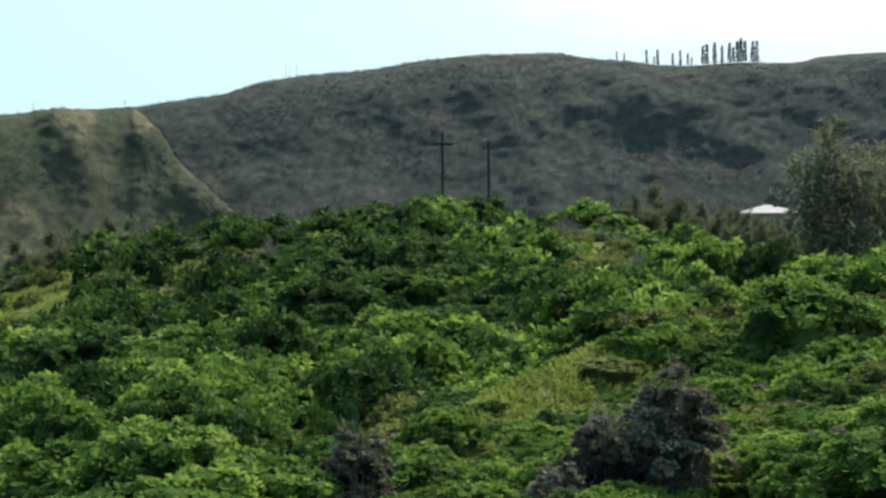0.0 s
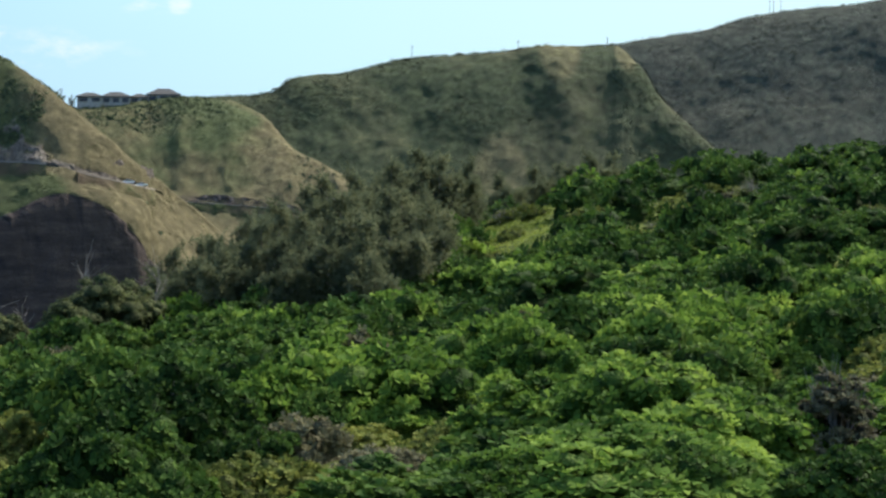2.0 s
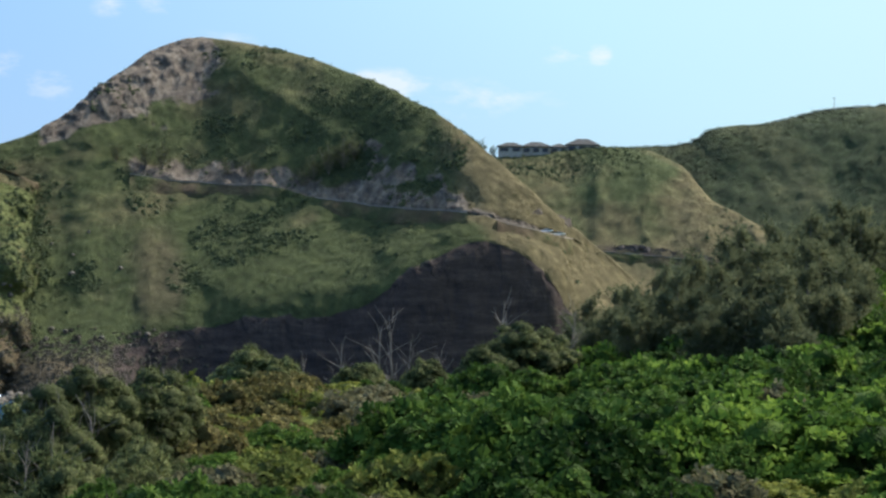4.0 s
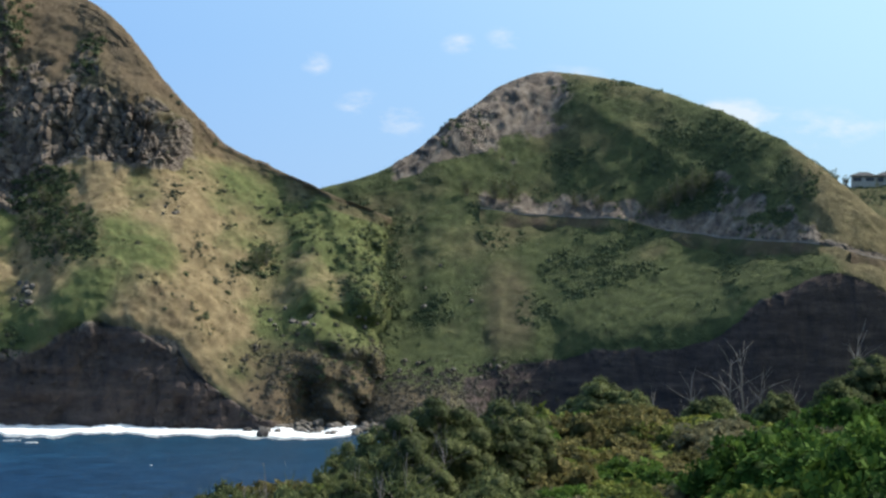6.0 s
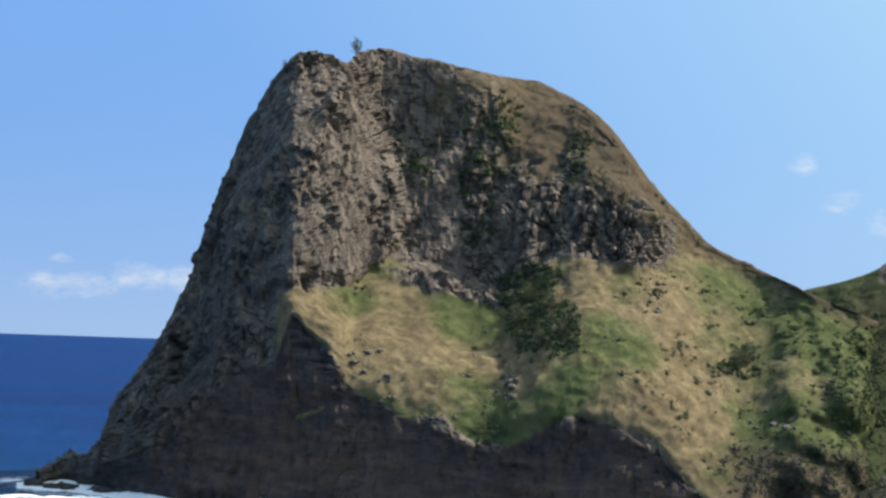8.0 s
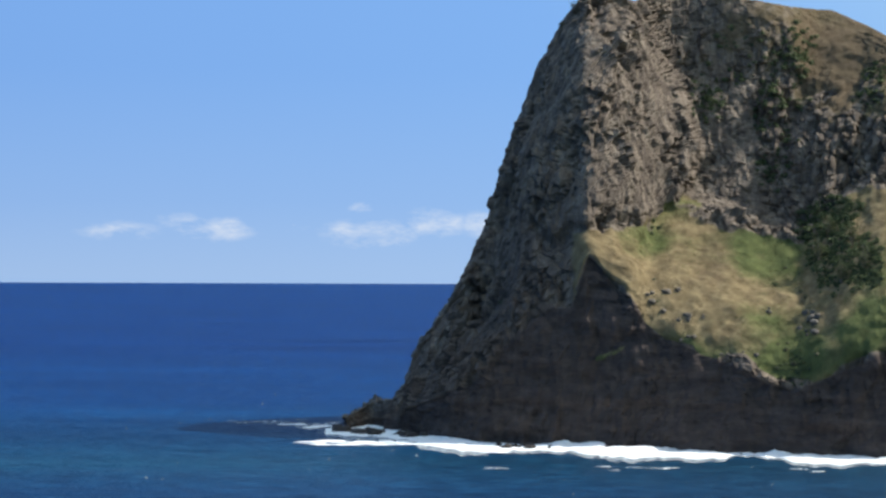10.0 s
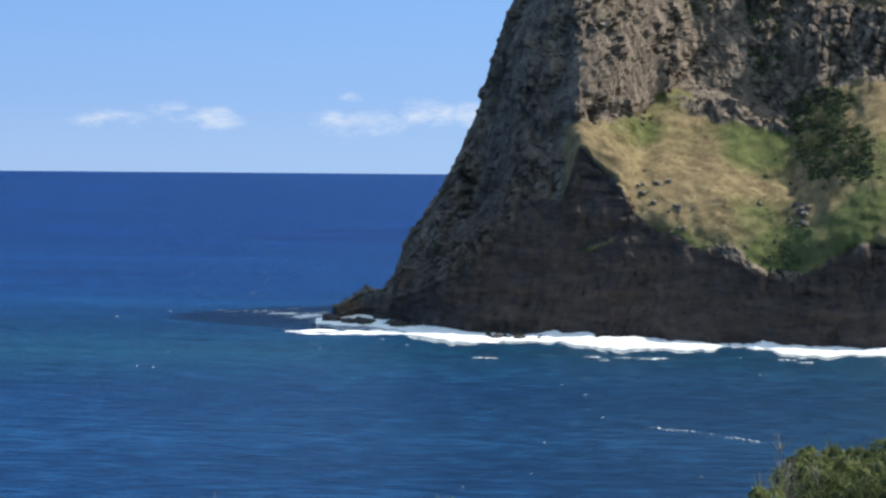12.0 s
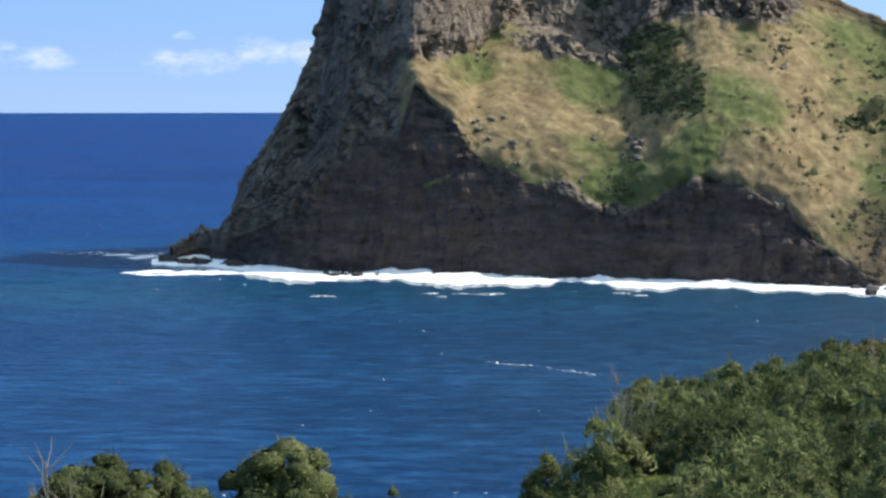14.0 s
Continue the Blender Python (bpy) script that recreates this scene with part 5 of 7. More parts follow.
# grass tufts over the open ground
gz = []
for a0, a1, d0, d1, n_ in ((39.0, 42.4, 140, 202, 2200), (50, 57.5, 46, 80, 6000), (9.3, 14, 80, 122, 1300), (16, 25, 100, 130, 900), (57, 67, 66, 90, 4200), (57, 66, 90, 140, 700)):
    ga, gd = rng.uniform(a0, a1, n_), rng.uniform(d0, d1, n_)
    gp = ats(ga, gd)
    gz.append(leaves(gp, np.tile((0, 0, 1.0), (n_, 1)), 0.30, 0.035, 6, rng, 1.1, 0, 0.45))
v, q = join(gz)
tagged(new("grass", mesh_from("grass", v, q, None, grass_mat, False)), "tufts of yellow-green grass on open ground", "grass", "", "stuff")

# ---- scrub on the hills


def sow(name, label, hill_, weight, count, size, material, seed, tufts=34, per=2, heart=None):
    """Scatters small bushes over a hillside by a weight for each of its points."""
    r = np.random.default_rng(seed)
    g = hill_[0]
    area = np.linalg.norm(np.cross(np.gradient(g, axis=1), np.gradient(g, axis=0)), axis=2)
    w = (np.clip(weight, 0, None) * area).ravel()
    pick = r.choice(g.shape[0] * g.shape[1], count, p=w / w.sum())
    pts = g.reshape(-1, 3)[pick]
    kinds = []
    for k in range(5):
        lb = shrub_lobes(1.0, 0.95, r, 7)
        p, n = dome_points(tufts * per, lb, r)
        kinds.append((blades(p, n, 0.34, 0.12, r), dome_core(0.8, 0.75, r)))
    out, hearts = [], []
    for p in pts:
        s = r.uniform(*size) * (1 if r.uniform() < 0.85 else 1.5)
        m = pose(p[0], p[1], p[2] - 0.15 * s, 0, 0, r.uniform(0, 360)) @ Matrix.Diagonal((s, s, s * r.uniform(0.7, 1.2), 1))
        k = kinds[r.integers(5)]
        out.append(place(k[0], m))
        hearts.append(place(k[1], m))
    v, q = join(out)
    ob = tagged(new(name, mesh_from(name, v, None, q, material, False)), label, "scrub", "", "stuff")
    if heart is not None:
        v, q = join(hearts)
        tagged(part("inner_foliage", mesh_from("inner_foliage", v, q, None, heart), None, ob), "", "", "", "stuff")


def field(hill_):
    g = hill_[0]
    a, e, _ = rays(g.reshape(-1, 3))
    return a, e, np.repeat(hill_[1], g.shape[1]), g.reshape(-1, 3)


a, e, vf, p = field(HEAD)
n1 = fbm(p / 16, 3, 600)
wt = smooth(2.95, 2.5, vf) * (spots(a, e, [(4.7, 5.8, 0.8, 2.0), (4.4, 4.0, 0.7, 2.2), (2.5, 5.0, 0.5, 1.3), (3.4, 6.3, 0.9, 1.0)]) * (0.5 + 2.5 * smooth(-0.1, 0.4, fbm(p / 9, 3, 602))) + spots(a, e, [(5.9, 0.9, 0.75, 1.5), (6.6, 0.4, 0.9, 0.9), (5.4, 1.4, 0.5, 0.6), (6.4, 1.8, 0.5, 0.5)]) * 5)
wt = wt + smooth(1.05, 1.2, vf) * smooth(3, 2.9, vf) * smooth(8.5, 11, a) * smooth(0.05, 0.45, n1) * 0.16
wt = wt + spots(a, e, [(11.9, -0.3, 0.6, 0.6), (11.5, -0.5, 0.5, 0.4)]) * 4 + spots(a, e, [(14.7, -1.2, 0.9, 2.4), (13.4, 0.6, 0.9, 0.5), (12.6, 1.2, 0.7, 0.4), (13.8, -3.6, 1.6, 0.6)]) * 0.8
wt = wt + spots(a, e, [(1.1, 1.35, 0.25, 0.25), (4.9, -2.6, 0.5, 0.5), (7.2, 5.6, 0.5, 0.35), (6.9, 4.9, 0.5, 0.4), (5.0, 6.4, 0.6, 0.6)]) * 2.5
wt = wt + 0.006 * smooth(1.02, 1.1, vf) * smooth(2.0, 1.8, vf)
sow("headland_scrub", "dark green bushes scattered on the headland", HEAD, wt.reshape(HEAD[2].shape) * smooth(3.3, 3.0, vf).reshape(HEAD[2].shape), 1900, (0.4, 1.45), hillshrub_mat, 31, heart=core_mat)
pw = smooth(1.05, 1.2, vf) * smooth(2.9, 2.7, vf) * smooth(7.6, 9.5, a) * smooth(0.0, 0.5, fbm(p / 12, 3, 604)) + 0.25 * spots(a, e, [(1.2, -0.3, 0.6, 0.4), (5.0, -2.2, 0.8, 0.6), (4.9, 0.0, 0.5, 1.2), (12.0, -3.4, 1.2, 0.7)])
pw = pw + 2.0 * spots(a, e, [(13.6, -3.7, 1.5, 0.6), (9.3, 1.6, 0.7, 0.5)])
sow("pale_scrub", "grey-green bushes scattered over the headland slope", HEAD, pw.reshape(HEAD[2].shape), 620, (0.3, 1.3), palehill_mat, 36, 26, heart=pale_core)
wind = a - 0.35 * np.sin(e * 2.2) + 0.25 * fbm(p / 14, 2, 606)
gw = smooth(14.1, 14.7, wind) * smooth(16.1, 15.2, wind) * smooth(-2.7, -1.6, e) * smooth(1.0, 0.4, e)
sow("gully_scrub", "dense dark scrub down the gully", HEAD, gw.reshape(HEAD[2].shape), 330, (0.5, 1.5), hillshrub_mat, 37, heart=core_mat)
tw = smooth(11.0, 12.0, a) * smooth(16.4, 15.6, a) * smooth(-5.0, -4.7, e) * smooth(-2.2, -3.2, e)
sow("valley_thicket", "grey-brown leafless thicket at the valley mouth", HEAD, tw.reshape(HEAD[2].shape), 900, (0.5, 1.3), thicket_mat, 39, 18, heart=brown_core)
a, e, vf, p = field(MID)
tw = smooth(14.4, 14.9, a) * smooth(20.5, 18.5, a) * smooth(-5.2, -4.9, e) * smooth(-3.0, -3.6, e)
sow("valley_thicket", "grey-brown leafless thicket at the valley mouth", MID, tw.reshape(MID[2].shape), 900, (0.5, 1.3), thicket_mat, 40, 18, heart=brown_core)
wind = a - 0.35 * np.sin(e * 2.2) + 0.25 * fbm(p / 14, 2, 606)
gw = smooth(14.0, 14.8, wind) * smooth(16.6, 15.2, wind) * smooth(-2.7, -1.6, e) * smooth(1.2, 0.6, e)
sow("gully_scrub", "dense dark scrub down the gully", MID, gw.reshape(MID[2].shape), 650, (0.5, 1.5), hillshrub_mat, 38, heart=core_mat)
n1 = fbm(p / 22, 3, 610)
wt = smooth(1.15, 1.35, vf) * smooth(3.2, 3.0, vf) * smooth(-0.02, 0.38, n1) * (1 - 0.8 * MID[3].ravel()) * smooth(29.5, 27.5, a)
wt = wt * (0.12 + smooth(1.55, 1.8, vf) + smooth(18.5, 16, a)) + smooth(2.35, 2.5, vf) * smooth(22.5, 24, a) * smooth(28.2, 27.5, a) * 1.1 * np.clip(fbm(p / 11, 3, 612) + 0.15, 0, 1) * smooth(3.2, 3.0, vf)
wt = wt + spots(a, e, [(15.2, -1.4, 0.8, 2.6), (15.0, 0.2, 0.9, 0.7), (21.5, -0.6, 2.0, 0.5), (24.2, 1.6, 1.0, 0.7), (21.0, -0.9, 0.9, 0.5), (19.6, -1.7, 0.7, 0.5)]) * 2 + 0.008
sow("hill_scrub", "dark green scrub in patches on the rocky hill", MID, (wt * (0.15 + smooth(-0.15, 0.35, fbm(p / 8, 3, 614))) * smooth(3.3, 3.0, vf) * smooth(1.0, 1.1, vf)).reshape(MID[2].shape), 5200, (0.35, 1.15), hillshrub_mat, 32, 14, heart=core_mat)
a, e, vf, p = field(HOUSEHILL)
wt = smooth(-0.1, 0.4, fbm(p / 30, 3, 620)) * 0.5 + 3.0 * smooth(1.5, 1.8, vf) * smooth(33, 31, a)
sow("upper_scrub", "scrub on the hill below the houses", HOUSEHILL, (wt * smooth(2.2, 2.0, vf)).reshape(HOUSEHILL[2].shape), 2600, (0.45, 1.3), hillshrub_mat, 33, 12, 2, core_mat)
a, e, vf, p = field(RIDGE)
wt = smooth(-0.35, 0.5, fbm(p / 28, 4, 630))
sow("ridge_scrub", "scrub over the green ridge", RIDGE, (wt * smooth(2.2, 2.0, vf)).reshape(RIDGE[2].shape), 6500, (0.7, 1.9), farshrub_mat, 34, 8, 2)
a, e, vf, p = field(FARRIDGE)
wt = np.clip(fbm(p / 70, 4, 640) + 0.75, 0, 1)
sow("mountain_scrub", "scrub over the long dark ridge", FARRIDGE, (wt * smooth(2.2, 2.0, vf)).reshape(FARRIDGE[2].shape), 9000, (0.9, 2.4), farshrub_mat, 35, 8, 2)

a, e, vf, p = field(HEAD)
tuft = smooth(1.02, 1.06, vf) * smooth(2.5, 2.1, vf) * smooth(-1.2, -0.4, a) * (1 - HEAD[3].ravel()) * (0.35 + smooth(-0.1, 0.4, fbm(p / 7, 3, 650)))
sow("dry_grass", "clumps of dry tan grass over the headland slope", HEAD, tuft.reshape(HEAD[2].shape), 6000, (0.25, 0.75), drytuft_mat, 45, 6, 2)
sow("green_grass", "clumps of green grass and low herbs over the headland slope", HEAD, (tuft * smooth(-0.2, 0.5, fbm(p / 20, 3, 652) + 0.6 * lush)).reshape(HEAD[2].shape), 4500, (0.25, 0.8), greentuft_mat, 46, 6, 2)
a, e, vf, p = field(MID)
tuft = smooth(1.02, 1.06, vf) * smooth(3.0, 2.9, vf) * (1 - MID[3].ravel()) * (0.35 + smooth(-0.1, 0.4, fbm(p / 7, 3, 654)))
sow("green_grass", "clumps of green grass and low herbs over the hillside", MID, tuft.reshape(MID[2].shape), 6000, (0.25, 0.75), greentuft_mat, 47, 6, 2)

# ---- ironwood trees


def ironwood(height, seed, plumes=3600):
    """A feathery needle tree: several stems rising from one foot, limbs, and upright plumes of fine needles."""
    r = np.random.default_rng(seed)
    ob = tagged(new("ironwood_tree"), "dark feathery ironwood tree above the scrub", "tree", "ironwood trees")
    limbs, tips = [], []
    for k in range(5):
        a, lean = k * 1.257 + r.uniform(-0.4, 0.4), (0.06 if k == 0 else r.uniform(0.16, 0.34))
        top = height * (0.97 if k == 0 else r.uniform(0.62, 0.88))
        out = np.array([math.cos(a), math.sin(a), 0]) * lean * height
        spine = [out * t ** 0.8 + np.array([0, 0, top * t]) + r.normal(size=3) * 0.012 * height * t for t in np.linspace(0, 0.95, 6)]
        v, q = rod(spine, np.linspace(0.013, 0.0025, 6) * height * (1.2 if k == 0 else 0.85), 6)
        part("trunk" if k == 0 else "limb", mesh_from("trunk", v, q, None, wood_mat), None, ob)
        for t in np.concatenate([np.linspace(0.16, 0.98, 19), [1.0]]):
            i = min(int(t * 5 * 0.999), 4)
            base = spine[i] + (spine[i + 1] - spine[i]) * (t * 5 - i)
            b = r.uniform(0, 2 * math.pi)
            ln = height * (0.24 - 0.17 * t) * r.uniform(0.7, 1.25)
            end = base + np.array([math.cos(b) * ln, math.sin(b) * ln, ln * r.uniform(0.5, 1.1)])
            limbs.append(rod([base, (base + end) / 2 + (0, 0, 0.06 * ln), end], np.array([0.004, 0.0025, 0.001]) * height, 4))
            for s in (0.15, 0.35, 0.55, 0.75, 0.95):
                tips.append((base + (end - base) * s, end - base, ln * 0.36))
    v, q = join(limbs)
    part("branch", mesh_from("branch", v, q, None, wood_mat), None, ob)
    pick = r.integers(len(tips), size=plumes)
    c = np.array([tips[i][0] for i in pick]) + r.normal(size=(plumes, 3)) * np.array([tips[i][2] for i in pick])[:, None] * 1.05
    d = np.array([tips[i][1] for i in pick])
    d = d / np.linalg.norm(d, axis=1, keepdims=True) + (0, 0, 0.25) + 0.8 * r.normal(size=(plumes, 3))
    d /= np.linalg.norm(d, axis=1, keepdims=True)
    # each plume: a few long needles that fan out from its foot
    c, d = np.repeat(c, 5, 0), np.repeat(d, 5, 0) + 0.45 * r.normal(size=(plumes * 5, 3))
    s = np.cross(d, r.normal(size=d.shape))
    s /= np.linalg.norm(s, axis=1, keepdims=True) + 1e-9
    ln, w = height * 0.040 * r.uniform(0.6, 1.3, (len(c), 1)), height * (0.0060 if plumes > 1000 else 0.012)
    v = np.stack([c - s * w, c + s * w, c + d * ln], 1).reshape(-1, 3)
    part("crown", mesh_from("crown", v, None, np.arange(len(v)).reshape(-1, 3), needle_mat, False), None, ob)
    return ob


irons = [ironwood(9.0, 90 + k) for k in range(4)]
airy = ironwood(9.0, 98, 1500)
low_irons = [ironwood(9.0, 95 + k, 420) for k in range(2)]
IRON = [(34.3, 126, 5.5), (35.2, 128, 6.5), (36.2, 126, 7.0), (37.2, 130, 7.0), (38.1, 134, 6.5), (36.8, 120, 5.0), (30.6, 150, 4.5), (31.5, 152, 6.5), (32.3, 150, 7.5), (33.1, 155, 8.5), (33.9, 152, 9), (34.7, 158, 9.5), (35.5, 156, 9.5), (36.3, 165, 8.5), (37.1, 172, 9),
        (37.8, 180, 9.5), (38.4, 176, 9), (39.1, 184, 7.5), (35.1, 170, 8.5), (33.4, 168, 8), (32.0, 165, 7.5), (31.0, 175, 7.5), (40.3, 215, 7), (41.2, 225, 8), (42.0, 228, 8), (42.8, 226, 8), (43.5, 230, 8),
        (36.9, 148, 8), (37.6, 150, 7.5), (38.3, 156, 7), (33.6, 142, 7.5), (34.6, 140, 7.5), (35.8, 144, 8), (32.6, 140, 6.5)]
for k, (a, d, h) in enumerate(IRON):
    p = at(a, d, -0.2)
    s = h / 9
    m = pose(*p, 0, 0, rng.uniform(0, 360)) @ Matrix.Diagonal((s, s, s, 1))
    ob = irons[k] if k < 4 else copy_thing(irons[k % 4], m)
    ob.matrix_basis = m

# ---- power poles


def power_pole(az, d, top, arm):
    p = at(az, d)
    ob = tagged(new("power_pole"), "weathered wooden power pole" + (" with a crossarm" if arm else " without crossarm"), "pole", "power poles")
    ob.matrix_basis = pose(*p, 0, 0, -az)
    h = top - p[2]
    v, q = rod([(0, 0, -0.5), (0, 0, h)], [0.24, 0.18], 10)
    part("post", mesh_from("post", v, q, None, pole_mat), None, ob)
    if arm:
        part("crossarm", box(-1.25, 1.25, -0.34, -0.18, h - 1.42, h - 1.2, 0.01), pole_mat, ob)
        for x in (-1.15, -0.5, 0.5, 1.15):
            v, q = rod([(x, -0.16, h - 1.2), (x, -0.16, h - 1.0)], [0.05, 0.03], 6)
            part("insulator", mesh_from("insulator", v, q, None, pole_mat), None, ob)
    return ob


power_pole(52.11, 262, 60 + 262 * math.tan(radians(2.81)), True)
power_pole(53.41, 275, 60 + 275 * math.tan(radians(2.61)), False)

# ---- rocks and surf


def boulder_mesh(name, seed, flat=0.75):
    bm = bmesh.new()
    bmesh.ops.create_icosphere(bm, subdivisions=2, radius=1)
    r = np.random.default_rng(seed)
    co = np.array([v.co for v in bm.verts])
    val, _ = cells(co * 1.3 + seed * 7.1, seed)
    k = 0.72 + 0.35 * val + 0.12 * vnoise(co * 2.2 + seed, seed)
    sq = r.uniform(0.7, 1.2, 3) * (1, 1, flat)
    for v, s_ in zip(bm.verts, k):
        v.co = Vector([c * s_ * q for c, q in zip(v.co, sq)])
    me = bpy.data.meshes.new(name)
    bm.to_mesh(me)
    bm.free()
    return me


stone_mat = plain("pale_stone", [(0.3, (0.085, 0.073, 0.06)), (0.55, (0.135, 0.117, 0.096)), (0.75, (0.21, 0.185, 0.155))], 0.8, 0.9, 0, None, 0.6, 0.15)
lava_mat = plain("wet_lava", [(0.3, (0.018, 0.016, 0.016)), (0.7, (0.055, 0.047, 0.042))], 0.7, 0.95, 0, None, 0.8, 0.2)
stones, lavas = [], []
for k in range(5):
    for bag, mat in ((stones, stone_mat), (lavas, lava_mat)):
        me = boulder_mesh("boulder", 700 + k + (50 if bag is lavas else 0))
        me.materials.append(mat)
        bag.append(me)


def on(hill_, az, el):
    """The point of a hillside met at a heading and elevation."""
    g = hill_[0].reshape(-1, 3)
    a, e, d_ = rays(g)
    miss = (a - az) ** 2 + (e - el) ** 2 + 1e-6 * d_
    return g[int(np.argmin(miss))]


def rock(p, size, bag, k, label, group):
    ob = tagged(new("boulder", bag[k % 5]), label, "boulder", group)
    ob.matrix_basis = pose(*p, rng.uniform(-20, 20), rng.uniform(-20, 20), rng.uniform(0, 360)) @ Matrix.Diagonal((size, size, size, 1))
    return ob


def sea_spot(az, el):
    d_ = 60 / math.tan(radians(-el))
    return np.array([d_ * math.sin(radians(az)), d_ * math.cos(radians(az)), 0.0])


for k in range(150):
    az_ = rng.uniform(11.9, 17.0)
    d_ = 668 + rng.uniform(-10, 16) - 3 * (az_ - 12)
    rock((d_ * math.sin(radians(az_)), d_ * math.cos(radians(az_)), rng.uniform(-0.2, 0.7) + 0.06 * max(0, d_ - 660)), rng.uniform(0.5, 1.9), stones, k, "rounded grey boulder on the shore", "shore boulders")
for k in range(46):
    az_ = rng.uniform(-7.9, -5.2)
    p = np.array(HEAD_SHORE[0]) + (np.array(HEAD_SHORE[3]) - np.array(HEAD_SHORE[0])) * (az_ + 7.9) / 2.5
    rock((p[0] + rng.uniform(-4, 3), p[1] + rng.uniform(-14, 2), rng.uniform(-0.8, 0.8)), rng.uniform(1.2, 3.4), lavas, k, "black wet lava rock in the surf", "lava rocks")
for k in range(60):
    az_ = rng.uniform(-5.2, 11.8)
    a_ = np.interp(az_, [math.degrees(math.atan2(q[0], q[1])) for q in HEAD_SHORE], [math.hypot(q[0], q[1]) for q in HEAD_SHORE])
    d_ = a_ - rng.uniform(-3, 5)
    rock((d_ * math.sin(radians(az_)), d_ * math.cos(radians(az_)), rng.uniform(-0.7, 0.5)), rng.uniform(0.8, 2.2), lavas, k, "black wet lava rock in the surf", "lava rocks")
for az_, el_, n_, sp in ((-2.9, -4.86, 14, 5.0), (-2.3, -4.88, 6, 3.0)):
    c = sea_spot(az_, el_)
    for k in range(n_):
        rock(c + (rng.normal() * sp, rng.normal() * 2.5, rng.uniform(-0.3, 0.5)), rng.uniform(0.9, 2.0), lavas, k, "black wet lava rock in the surf", "lava rocks")
rock(sea_spot(11.96, -5.3) + (0, 0, 0.8), 2.6, lavas, 1, "lone black rock in the breakers", "lava rocks")
for az_, el_, n_, sa, se, size in ((1.25, -0.55, 7, 0.3, 0.12, 1.7), (2.0, -1.15, 8, 0.45, 0.16, 1.6), (5.3, -1.2, 9, 0.3, 0.3, 1.9), (4.2, -0.95, 2, 0.1, 0.2, 1.5), (5.27, -1.56, 1, 0, 0, 2.0), (13.1, -2.1, 6, 0.35, 0.12, 2.1),
                                   (1.6, -1.75, 4, 0.5, 0.15, 1.2), (9.2, 1.0, 6, 0.5, 0.15, 1.3), (14.6, -2.4, 6, 0.4, 0.6, 1.4), (12.0, -2.2, 4, 0.6, 0.5, 1.3), (9.2, -2.7, 4, 0.5, 0.3, 1.2), (3.2, -2.2, 5, 0.5, 0.2, 1.1)):
    for k in range(n_):
        p = on(HEAD, az_ + rng.normal() * sa * 0.6, el_ + rng.normal() * se * 0.6)
        rock(p + (0, 0, 0.1), 0.85 * size * rng.uniform(0.4, 1.3), stones, k, "grey boulder on the grassy headland slope", "slope boulders")
for az_, el_, n_, sa, se, size in ((16.6, -1.1, 5, 0.5, 0.3, 1.0), (15.0, -3.2, 8, 0.6, 0.3, 1.4), (18.3, -3.5, 4, 0.5, 0.1, 1.3)):
    for k in range(n_):
        rock(on(MID, az_ + rng.normal() * sa, el_ + rng.normal() * se) + (0, 0, 0.2), size * rng.uniform(0.6, 1.3), stones, k, "grey boulder on the green hillside", "slope boulders")

# surf: a torn white sheet along the rocks, heaped where the swell breaks
sx = np.array([math.degrees(math.atan2(q[0], q[1])) for q in HEAD_SHORE])
sd = np.array([math.hypot(q[0], q[1]) for q in HEAD_SHORE])
u = np.linspace(-8.2, 14.6, 900)
w = np.linspace(0, 1, 16)
U, W = np.meshgrid(u, w)
shore = np.interp(U, sx, sd)
flat = np.stack([U * 12, 0 * U, 0 * U], -1).reshape(-1, 3)
wide = (15 + 9 * fbm(flat / 22, 4, 800) + 4 * fbm(flat / 5, 3, 801)).reshape(U.shape) * np.interp(U, (-8.2, -7.2, -2, 4, 9, 12.5, 14.6), (1.2, 1.9, 1.7, 1.3, 1.05, 0.8, 0.5))
wide = np.maximum(wide, 1.5)
R = shore + 3 - W * (wide + 3)
pos = np.stack([R * np.sin(np.radians(U)), R * np.cos(np.radians(U)), 0 * U], -1)
hump = np.clip(0.55 * fbm(pos.reshape(-1, 3) / 9, 4, 803).reshape(U.shape) + 0.7, 0.1, 2) * np.interp(W, (0, 0.15, 0.6, 1.0), (0.9, 1.0, 0.5, 0.0)) * np.clip(0.6 * fbm(flat / 30, 3, 804).reshape(U.shape) + 0.8, 0.35, 1.4)
spray = np.clip(fbm(flat / 11, 3, 808).reshape(U.shape) - 0.15, 0, 1) * np.interp(W, (0, 0.2, 0.5), (1.0, 0.8, 0.0)) * np.interp(U, (-6.2, -5.2, 6, 10), (0, 1, 0.8, 0.3))
pos[..., 2] = 0.12 + 0.9 * spray * (1 + 0.5 * fbm(pos.reshape(-1, 3) / 1.8, 3, 809).reshape(U.shape)) + 1.25 * hump + 0.5 * hump * fbm(pos.reshape(-1, 3) / 2.5, 3, 806).reshape(U.shape) - 0.35 * (W > 0.98)
tagged(new("surf", mesh_from("surf", pos.reshape(-1, 3), grid_quads(16, 900), None, foam_mat)), "white surf breaking along the foot of the cliff", "surf", "", "stuff")

thin = shore + 2 - W * (wide * 1.35 + 4)
pos = np.stack([thin * np.sin(np.radians(U)), thin * np.cos(np.radians(U)), 0.07 + 0 * U], -1)
tagged(new("wash", mesh_from("wash", pos.reshape(-1, 3), grid_quads(16, 900), None, lace_mat)), "thin torn foam washing back from the rocks", "foam", "", "stuff")


